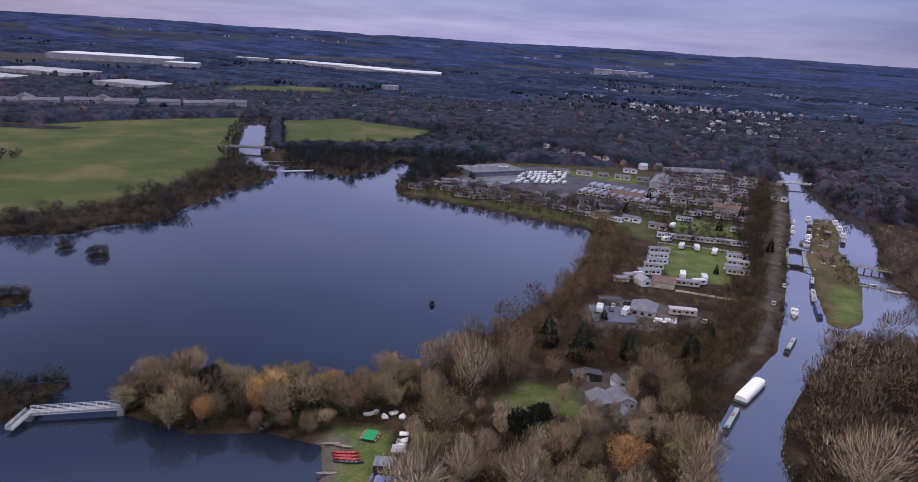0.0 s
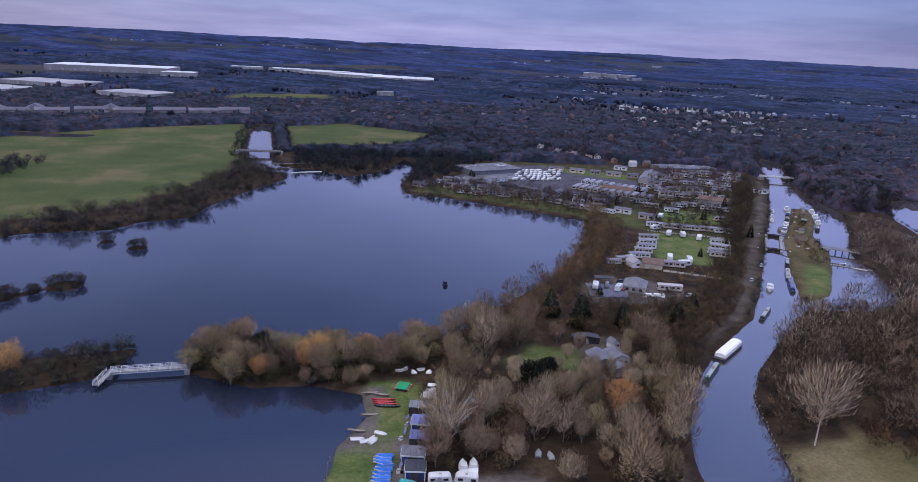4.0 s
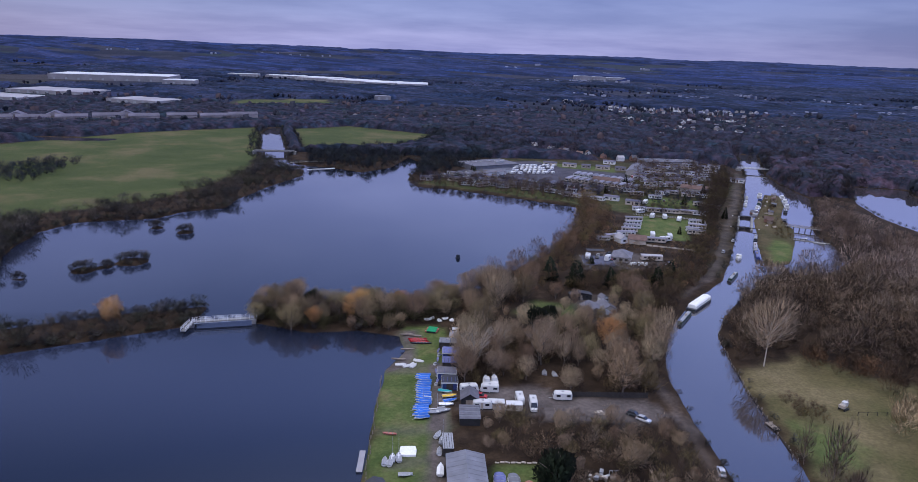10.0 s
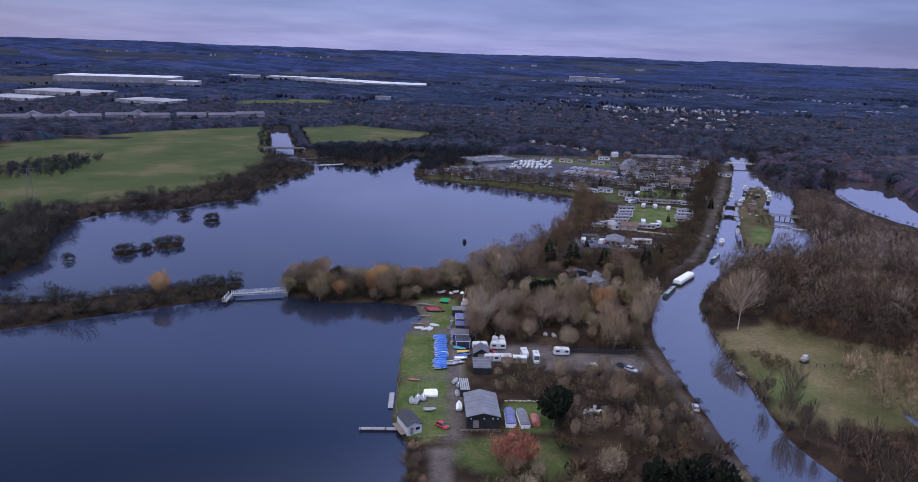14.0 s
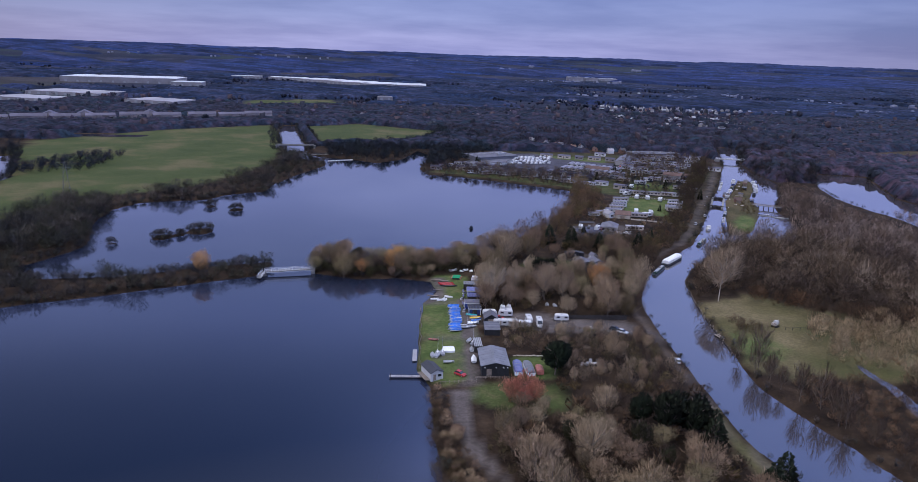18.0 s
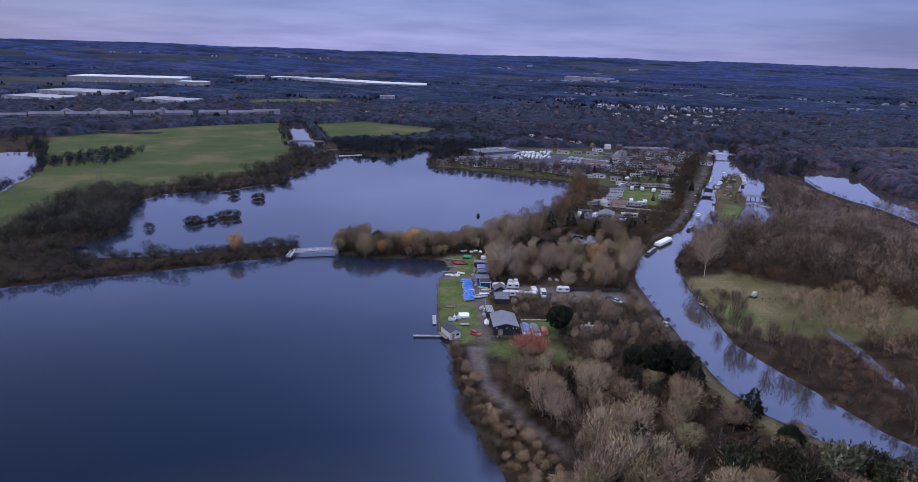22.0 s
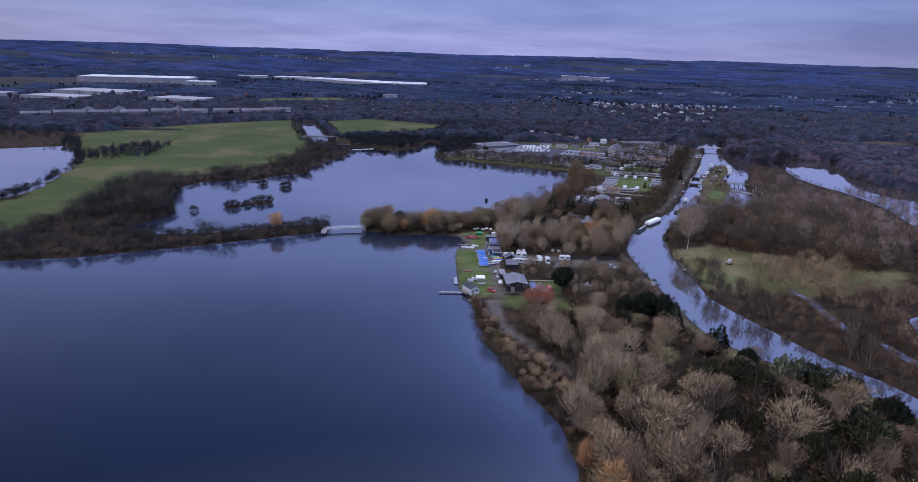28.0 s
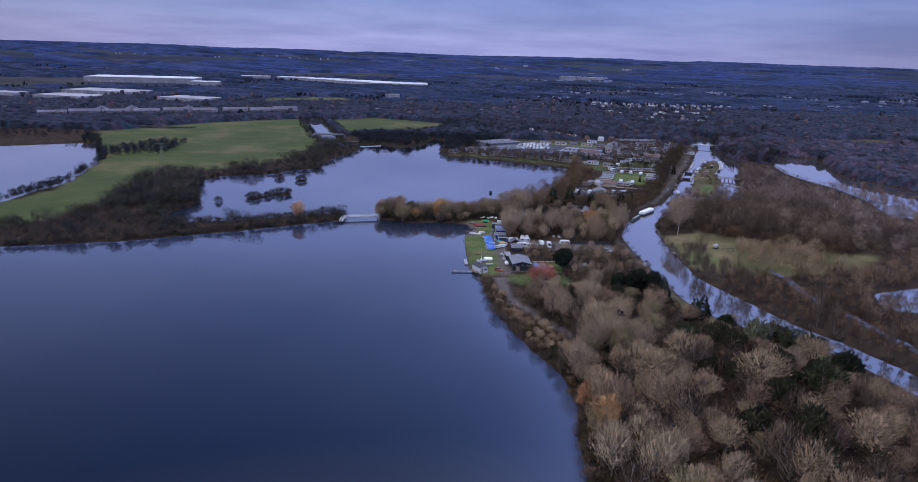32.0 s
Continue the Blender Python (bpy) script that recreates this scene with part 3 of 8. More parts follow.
cm_ = bpy.data.meshes.new("canal_water")
cm_.from_pydata([(x, y, 0.06) for x, y in ((48, -400), (48, 190), (100, 290), (130, 350), (180, 440), (270, 720), (600, 720), (600, -400))], [], [tuple(range(8))])
cm_.materials.append(M_CANAL)
tagged(new("canal_water", cm_), "pale canal and river water", "water", kind="structure")
for nm_, lab_, outline in (("river_water", "pale water of the river cut", ((-136, 512), (-100, 540), (-150, 1000), (-300, 1000), (-240, 700))), ("pond_water", "pale water of the west pond", ((-290, 120), (-330, 560), (-700, 560), (-700, 120))),
                           ("pool_water", "pale strip of water behind trees", ((-300, 600), (-300, 700), (-500, 700), (-500, 600)))):
    pm_ = bpy.data.meshes.new(nm_)
    pm_.from_pydata([(x, y, 0.06) for x, y in outline], [], [tuple(range(len(outline)))])
    pm_.materials.append(M_CANAL)
    tagged(new(nm_, pm_), lab_, "water", kind="structure")

# ---- vegetation ----
rng = np.random.default_rng(7)


def soft_normals(t):
    """Shading directions of a crown of height 1: outwards from its heart, upwards in part, with some disorder."""
    n = (t - [0, 0, 0.40]) * [2.0, 2.0, 1.8] + [0, 0, 0.2]
    slim_ = np.linalg.norm(t[:, 0] - t[:, 1], axis=1) < 0.035
    n = n + rng.normal(size=(len(t), 1, 3)) * np.where(slim_, 0.22, 0.0)[:, None, None]
    return (n / np.maximum(np.linalg.norm(n, axis=2), 1e-3)[..., None]).reshape(-1, 3)


def tri_mesh(name, co, tone=None, material=None, soft=None):
    """A mesh of loose triangles: co has the shape (n, 3, 3)."""
    me = bpy.data.meshes.new(name)
    n = len(co)
    me.vertices.add(3 * n)
    me.vertices.foreach_set("co", np.ascontiguousarray(co, dtype=np.float32).ravel())
    me.loops.add(3 * n)
    me.loops.foreach_set("vertex_index", np.arange(3 * n, dtype=np.int32))
    me.polygons.add(n)
    me.polygons.foreach_set("loop_start", np.arange(0, 3 * n, 3, dtype=np.int32))
    me.update()
    if tone is not None:
        a = me.attributes.new("tone", "FLOAT_COLOR", "POINT")
        a.data.foreach_set("color", np.concatenate([np.repeat(tone, 3, 0), np.ones((3 * n, 1))], 1).astype(np.float32).ravel())
    if soft is not None:
        a = me.attributes.new("soft", "FLOAT_VECTOR", "POINT")
        a.data.foreach_set("vector", soft.astype(np.float32).ravel())
    if material:
        me.materials.append(material)
    return me


def ico(times):
    """Directions and triangles of a rounded solid."""
    g = (1 + 5 ** 0.5) / 2
    v = [Vector(p).normalized() for p in ((-1, g, 0), (1, g, 0), (-1, -g, 0), (1, -g, 0), (0, -1, g), (0, 1, g), (0, -1, -g), (0, 1, -g), (g, 0, -1), (g, 0, 1), (-g, 0, -1), (-g, 0, 1))]
    f = [(0, 11, 5), (0, 5, 1), (0, 1, 7), (0, 7, 10), (0, 10, 11), (1, 5, 9), (5, 11, 4), (11, 10, 2), (10, 7, 6), (7, 1, 8), (3, 9, 4), (3, 4, 2), (3, 2, 6), (3, 6, 8), (3, 8, 9), (4, 9, 5), (2, 4, 11), (6, 2, 10), (8, 6, 7), (9, 8, 1)]
    tris = [(v[a], v[b], v[c]) for a, b, c in f]
    for _ in range(times):
        tris = [t for a, b, c in tris for ab, bc, ca in [((a + b).normalized(), (b + c).normalized(), (c + a).normalized())] for t in ((a, ab, ca), (ab, b, bc), (ca, bc, c), (ab, bc, ca))]
    return np.array(tris)


ICO = [ico(0), ico(1), ico(2)]


def twig_cloud(r, n, width, length, flat=1.0, low=0.25, droop=0.0, up=0.35, hollow=0.4, lobes=8, lay=0.0, heart=0.0, fine=1, tangle=0.34):
    """n thin twigs filling a lobed crown of height 1 and half-width 0.5, pointing outwards from its heart."""
    lob = r.normal(size=(lobes, 3))
    lob /= np.linalg.norm(lob, axis=1)[:, None]
    d = r.normal(size=(n, 3))
    d /= np.linalg.norm(d, axis=1)[:, None]
    reach = 0.58 + 0.48 * np.max(np.clip(d @ lob.T, 0, 1) ** 4, axis=1)
    rad = reach * (hollow + (1 - hollow) * r.random(n) ** 0.6)
    c = np.array([0, 0, low + (1 - low) * 0.5])
    half = np.array([0.5, 0.5, (1 - low) * 0.5 * flat])
    p = c + d * rad[:, None] * half
    girth = 0.62 + 0.5 * np.clip((p[:, 2] - low) / (1 - low), 0, 1) - 0.2 * np.clip((p[:, 2] - 0.75) * 4, 0, 1)
    p[:, :2] *= girth[:, None]
    p[:, 2] = np.maximum(p[:, 2], 0.03)
    way = d * [0.8, 0.8, 0.6] + [0, 0, up + 0.3] + r.normal(size=(n, 3)) * tangle
    way[:, 2] -= droop * 2
    way[:, 2] *= 1 - lay
    way /= np.linalg.norm(way, axis=1)[:, None]
    side = np.cross(way, r.normal(size=(n, 3)) * (1 - lay) + np.array([0, 0, 2.5]) * lay)
    side /= np.linalg.norm(side, axis=1)[:, None]
    ln = length * (0.6 + 0.8 * r.random(n))[:, None]
    w = width * (0.6 + 0.8 * r.random(n))[:, None]
    a = p - way * ln * 0.5
    twigs = np.stack([a - side * w * 0.5, a + side * w * 0.5, p + way * ln * 0.5], 1)
    if not heart:
        return twigs
    # the dense heart of the crown, where the twigs close up
    e = ICO[fine].reshape(-1, 3)
    seed = r.random(3) * 6.28
    rough_ = 1 + 0.13 * np.sin(e[:, 0] * 7 + seed[0]) + 0.13 * np.sin(e[:, 1] * 8 + seed[1]) + 0.1 * np.sin(e[:, 2] * 9 + seed[2])
    q = c + e * (heart * rough_ * (0.58 + 0.48 * np.max(np.clip(e @ lob.T, 0, 1) ** 4, axis=1)))[:, None] * half
    q[:, :2] *= (0.62 + 0.5 * np.clip((q[:, 2] - low) / (1 - low), 0, 1) - 0.2 * np.clip((q[:, 2] - 0.75) * 4, 0, 1))[:, None]
    q[:, 2] = np.maximum(q[:, 2], 0.02)
    return np.concatenate([twigs, q.reshape(-1, 3, 3)])


def limbs(r, n, reach=0.8, spread=0.26, thick=0.013, trunk=0.02, first=0.22):
    """A tapered trunk of height about 1 with n limbs and their forks, as triangles."""
    tris = []

    def limb(a, b, ra, rb):
        a, b = np.array(a), np.array(b)
        w = b - a
        u = np.cross(w, [0.3, 1, 0.2])
        u /= np.linalg.norm(u)
        v = np.cross(w, u)
        v /= np.linalg.norm(v)
        ring = [(math.cos(k * 2.0944), math.sin(k * 2.0944)) for k in range(3)]
        A = [a + ra * (u * c + v * s) for c, s in ring]
        B = [b + rb * (u * c + v * s) for c, s in ring]
        for k in range(3):
            j = (k + 1) % 3
            tris.append((A[k], A[j], B[j]))
            tris.append((A[k], B[j], B[k]))

    top = np.array([r.normal() * 0.03, r.normal() * 0.03, reach * 0.62])
    limb((0, 0, -0.02), top, trunk, trunk * 0.55)
    limb(top, top + [r.normal() * 0.05, r.normal() * 0.05, reach * 0.36], trunk * 0.55, 0.004)
    for k in range(n):
        f = first + (0.92 - first) * k / n
        a = top * f
        ang = k * 2.4 + r.random()
        b = a + [math.cos(ang) * spread * 0.6, math.sin(ang) * spread * 0.6, reach * (0.16 + 0.1 * r.random())]
        limb(a, b, thick, thick * 0.55)
        for _ in range(3):
            e = b + [math.cos(ang) * spread * 0.4 + r.normal() * 0.05, math.sin(ang) * spread * 0.4 + r.normal() * 0.05, reach * (0.12 + 0.14 * r.random())]
            limb(b, e, thick * 0.5, 0.003)
    return np.array(tris)


def leaf_cone(r, n, size, low=0.05):
    """A conifer: sprays of needles round a narrowing spire of height 1."""
    h = low + (1 - low) * (1 - np.sqrt(r.random(n)))
    ang = r.random(n) * 2 * np.pi
    tier = 0.82 + 0.18 * np.sin(h * 40)
    rad = 0.5 * (1 - h) ** 0.75 * tier * (0.55 + 0.45 * r.random(n))
    p = np.stack([rad * np.cos(ang), rad * np.sin(ang), h], -1)
    way = np.stack([np.cos(ang), np.sin(ang), -0.25 + 0.3 * r.normal(size=n)], -1)
    way /= np.linalg.norm(way, axis=1)[:, None]
    side = np.cross(way, r.normal(size=(n, 3)))
    side /= np.linalg.norm(side, axis=1)[:, None]
    s = size * (0.6 + 0.8 * r.random(n))[:, None]
    return np.stack([p - side * s * 0.5, p + side * s * 0.5, p + way * s * 1.3], 1)


def on_land(x, y, edge):
    return wet(x, y) < -edge


def scatter(poly, gap, edge=1.0, keep_off=(), jitter=0.45):
    """Places on land inside poly, about gap apart."""
    p = np.array(poly, float)
    xs = np.arange(p[:, 0].min(), p[:, 0].max(), gap)
    ys = np.arange(p[:, 1].min(), p[:, 1].max(), gap * 0.87)
    x, y = np.meshgrid(xs, ys)
    x = x + (np.arange(len(ys)) % 2)[:, None] * gap * 0.5
    x = (x + rng.uniform(-jitter, jitter, x.shape) * gap).ravel()
    y = (y + rng.uniform(-jitter, jitter, y.shape) * gap).ravel()
    ok = (signed(poly, x, y) > 0) & on_land(x, y, edge)
    for k, margin in keep_off:
        ok &= signed(k, x, y) < -margin
    return np.stack([x[ok], y[ok]], -1)


def canopy(name, label, spots, heights, widths, tones, templates, material=None):
    """Woodland of many trees joined into one sheet of twigs."""
    pick = rng.integers(0, len(templates), len(spots))
    z = land_z(spots[:, 0], spots[:, 1])
    cos, ton, nor = [], [], []
    for k, t in enumerate(templates):
        sel = np.nonzero(pick == k)[0]
        if not len(sel):
            continue
        a = rng.random(len(sel)) * 6.283
        ca, sa = np.cos(a)[:, None, None], np.sin(a)[:, None, None]
        w, h = widths[sel][:, None, None], heights[sel][:, None, None]
        tx, ty, tz = t[None, :, :, 0], t[None, :, :, 1], t[None, :, :, 2]
        x = (tx * ca - ty * sa) * w + spots[sel, 0][:, None, None]
        y = (tx * sa + ty * ca) * w + spots[sel, 1][:, None, None]
        zz = tz * h + z[sel][:, None, None]
        cos.append(np.stack([x, y, zz], -1).reshape(-1, 3, 3))
        ton.append(np.repeat(tones[sel], len(t), 0))
        sn = soft_normals(t)[None]
        ca, sa = ca[:, :, 0], sa[:, :, 0]
        nor.append(np.stack([sn[..., 0] * ca - sn[..., 1] * sa, sn[..., 0] * sa + sn[..., 1] * ca, np.broadcast_to(sn[..., 2], (len(sel), 3 * len(t)))], -1).reshape(-1, 3))
    me = tri_mesh(name, np.concatenate(cos), np.concatenate(ton), material or M_WOODS, np.concatenate(nor))
    return tagged(new(name, me), label, "woodland", kind="stuff")


PALETTE = np.array([(0.255, 0.163, 0.096), (0.170, 0.112, 0.072), (0.355, 0.236, 0.145), (0.225, 0.164, 0.072), (0.300, 0.177, 0.096), (0.450, 0.315, 0.205)]) * [1.22, 1.16, 1.10]
# woods further off, with the blue of haze mixed into their colours
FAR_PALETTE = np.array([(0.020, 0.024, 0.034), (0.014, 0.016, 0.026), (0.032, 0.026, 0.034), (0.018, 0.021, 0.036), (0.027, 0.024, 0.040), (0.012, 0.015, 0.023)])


def tones_for(spots, palette, patch=18.0):
    """Alike trees stand together in patches."""
    v = wobble(spots[:, 0], spots[:, 1], patch, 4.0) * 0.5 + 0.5 + rng.normal(size=len(spots)) * 0.22
    k = np.clip((v * len(palette)).astype(int), 0, len(palette) - 1)
    return palette[k] * rng.uniform(0.78, 1.2, (len(spots), 1))


CLEAR = [(p, 1.0) for p in (CLUB_LAWN, SIDE_LAWN, YARD, HOUSE_YARD, TRACK, PARK_LAWN_A, PARK_LAWN_B, PARK_LAWN_C, PARK_TARMAC, PARK_TARMAC_B)]
CLEAR += [([(14, 116), (34, 116), (34, 133), (14, 133)], 0.0), ([(36, 132), (54, 132), (52, 154), (40, 154)], 0.0)] + [(p, 0.8) for p in (SHORE_PATH, TOWPATH, TOWPATH_S, BEACH)] + [(BOAT_YARD, 2.0), ([(20, 66), (30, 66), (30, 76), (20, 76)], 0.0), (RIVERSIDE, -1.0), (HOUSE_LAWN, 3.5), (HOUSE_YARD, 4.0), ([(-12, 38), (-12, 54), (9, 54), (9, 38)], 0.0), (WEST_BANK, 0.0), ([(62, 150), (82, 186), (104, 214), (100, 217), (76, 188), (58, 150)], 0.0)]

# the near trees: things of their own, each with trunk and crown
TREE_KINDS = {}


def tree_kind(key, name, label, crown, bark, twigs, trunk_share=1.0, variants=3, limb_n=7, slim=1.0, first=0.22, category="tree"):
    made = []
    for v in range(variants):
        r = np.random.default_rng(sum(map(ord, key)) * 31 + v)
        root = tagged(new(name), label, category, group="trees of the near woods")
        tm = tri_mesh("trunk", limbs(r, limb_n, thick=0.013 * slim, trunk=0.02 * slim, first=first) * [1, 1, trunk_share], None, bark)
        cr_ = crown(r)
        cm = tri_mesh("crown", cr_, None, twigs, soft_normals(cr_))
        for nm, me in (("trunk", tm), ("crown", cm)):
            o = new(nm, me)
            o.parent = root
        made.append(root)
    TREE_KINDS[key] = made


def near_crown(n, w=0.012, ln=0.08, **kw):
    return lambda r: np.concatenate([twig_cloud(r, n, w, ln, **kw), twig_cloud(r, n // 6, w * 0.8, ln * 1.8, hollow=0.3, **{k: v for k, v in kw.items() if k != "hollow"})])


tree_kind("bare", "bare_tree", "bare brown broadleaf tree in winter twig", near_crown(2100, w=0.0110, ln=0.065, hollow=0.35, low=0.10), M_BARK, M_TWIG, variants=4)
tree_kind("grey", "pale_bare_tree", "bare pale grey broadleaf tree with fine upright twigs", near_crown(2200, up=0.9, w=0.0100, ln=0.070, hollow=0.35, low=0.10), M_BARK, M_TWIG_GREY, variants=3)
tree_kind("mossy", "mossy_bare_tree", "bare greenish broadleaf tree thick with moss", near_crown(2100, w=0.0110, ln=0.065, hollow=0.35, low=0.08), M_BARK, M_TWIG_GREEN, variants=3)
tree_kind("fan", "spreading_bare_tree", "large bare tree of many pale upright limbs", lambda r: twig_cloud(r, 2500, 0.0058, 0.085, low=0.18, up=1.1, hollow=0.4), M_PALEBARK, M_TWIG_GREY, variants=2, limb_n=22, slim=0.5)
tree_kind("alder", "slender_bare_tree", "slender dark bare tree at the canal edge", lambda r: twig_cloud(r, 520, 0.012, 0.13, low=0.12, up=0.9, hollow=0.2), M_BARK, M_TWIG_DARK, variants=3, limb_n=8, slim=0.7)
tree_kind("willow", "willow_tree", "orange-stemmed willow tree without leaves", near_crown(2600, droop=0.2, low=0.04, w=0.010, hollow=0.4), M_BARK, M_WILLOW, variants=2)
tree_kind("shrub", "bare_shrub", "low bare brown shrub on rough ground", near_crown(800, low=0.0, w=0.014, ln=0.12, hollow=0.4), M_BARK, M_TWIG, 0.7, variants=3, category="shrub")
tree_kind("red", "red_stemmed_shrub", "shrub with bright red-brown bare stems", near_crown(1500, low=0.02, up=0.8, w=0.012, hollow=0.4), M_BARK, M_RED, 0.8, variants=1, category="shrub")
tree_kind("ever", "conifer", "dark green conifer with a narrow crown", lambda r: leaf_cone(r, 900, 0.07), M_BARK, M_EVER, variants=2)
tree_kind("holly", "evergreen_tree", "very dark broad evergreen tree with dense foliage", lambda r: twig_cloud(r, 1300, 0.06, 0.09, low=0.04, lobes=7), M_BARK, M_EVER, variants=2)
tree_kind("ivy", "ivy_clad_tree", "tree clad in dull green ivy", lambda r: twig_cloud(r, 1100, 0.05, 0.08, low=0.1, lobes=6), M_BARK, M_IVY, variants=2)
tree_kind("laurel", "pale_evergreen_tree", "broad evergreen tree with pale grey-green foliage", lambda r: twig_cloud(r, 1300, 0.045, 0.08, low=0.12, lobes=8), M_BARK, M_LAURISTINUS, variants=1)
tree_kind("pale", "pale_trunked_tree", "tall bare tree with a pale forked trunk", lambda r: twig_cloud(r, 2600, 0.007, 0.09, low=0.25, up=0.6), M_PALEBARK, M_TWIG_GREY, variants=1, limb_n=12, slim=0.55, first=0.52)
USED = set()


def tree(key, x, y, h, w=None):
    kinds = TREE_KINDS[key]
    src = kinds[int(rng.integers(len(kinds)))]
    w = h * 0.85 if w is None else w
    z = float(land_z(np.array([x]), np.array([y]))[0])
    m = Matrix.LocRotScale((x, y, z - 0.05), Euler((0, 0, float(rng.random() * 6.283))), None)
    if src in USED:
        ob = copy_thing(src, m)
    else:
        USED.add(src)
        ob = src
        ob.matrix_basis = m
    ob.scale = (w, w, h)
    return ob


def grove(poly, gap, h, mix, edge=1.2, spread=0.22, wide=0.9, keep_off=None, shape=None):
    keys = [k for k, n in mix for _ in range(n)]
    spots = scatter(poly, gap, edge, CLEAR if keep_off is None else keep_off)
    for x, y in spots:
        hh = h * (1 + rng.normal() * spread) * (1 if shape is None else shape(x, y))
        patch = float(wobble(np.array([x]), np.array([y]), 14.0, 2.2)[0])
        k = keys[int(np.clip((patch * 0.5 + 0.5 + rng.normal() * 0.3), 0, 0.999) * len(keys))]
        tree(k, x, y, max(hh, h * 0.35), max(hh, h * 0.35) * wide * rng.uniform(0.85, 1.15))
    return len(spots)


# near woods: spit by the sailing club, wood below the flight, strip by the canal
SPIT_E = [(-83, 166), (-60, 160), (-44, 163), (-30, 160), (-20, 168), (-8, 172), (-4, 200), (-24, 190), (-50, 186), (-72, 190), (-83, 186)]
FORE_BANK = [(-28, 50), (-24, 2), (-16, -28), (-8, -52), (-9, -80), (2, -40), (-6, -18), (-16, 0), (-21, 24), (-24, 50)]
THICKET = [(-3, 80), (-2, 101), (40, 96), (54, 92), (54, 52), (14, 56), (10, 76)]
MID_WOOD = [(-7, 119), (-8, 172), (-2, 204), (40, 206), (74, 196), (82, 190), (64, 150), (57, 120), (50, 114), (26, 114), (15, 120)]
total = 0
total += grove(SPIT_E, 6.2, 9.0, [("bare", 2), ("mossy", 6), ("alder", 2)], edge=-0.6, wide=1.05, spread=0.25)


def lower_by_water(x, y):
    """Trees shrink to scrub towards the canal bank and the club."""
    d = -float(signed(NAVIGATION, np.array([x]), np.array([y]))[0])
    return min(1.0, max(0.42, d / 26)) * min(1.0, max(0.6, 1.0 - (y - 0) / 90))


FORE_WEST = [(-6, -40), (-8, -100), (-14, -140), (26, -140), (26, 40), (9, 40), (-12, 38), (-10, 10), (2, -20)]
FORE_EAST = [(26, -140), (72, -140), (66, -90), (58, -54), (48, -20), (50, 6), (52, 40), (46, 52), (26, 52)]
total += grove(FORE_WEST, 8.0, 11.0, [("grey", 3), ("bare", 3), ("alder", 1), ("grey", 3), ("bare", 2), ("mossy", 1)], wide=1.0, spread=0.3, shape=lower_by_water)
total += grove(FORE_EAST, 8.0, 10.5, [("bare", 2), ("alder", 2), ("bare", 2), ("mossy", 1), ("alder", 2), ("ivy", 1)], wide=1.0, spread=0.3, shape=lower_by_water)
def open_clearing(x, y):
    """Keeps trees low so the camera sees the clearing with the sheds and the small yard."""
    if 4 < x < 62 and 140 < y < 180:
        return min(1.0, 0.42 + max(0, 178 - y) / 34)
    return 1.0


total += grove(MID_WOOD, 7.8, 11.0, [("bare", 3), ("grey", 3), ("mossy", 2)], wide=0.9, spread=0.28, shape=open_clearing)
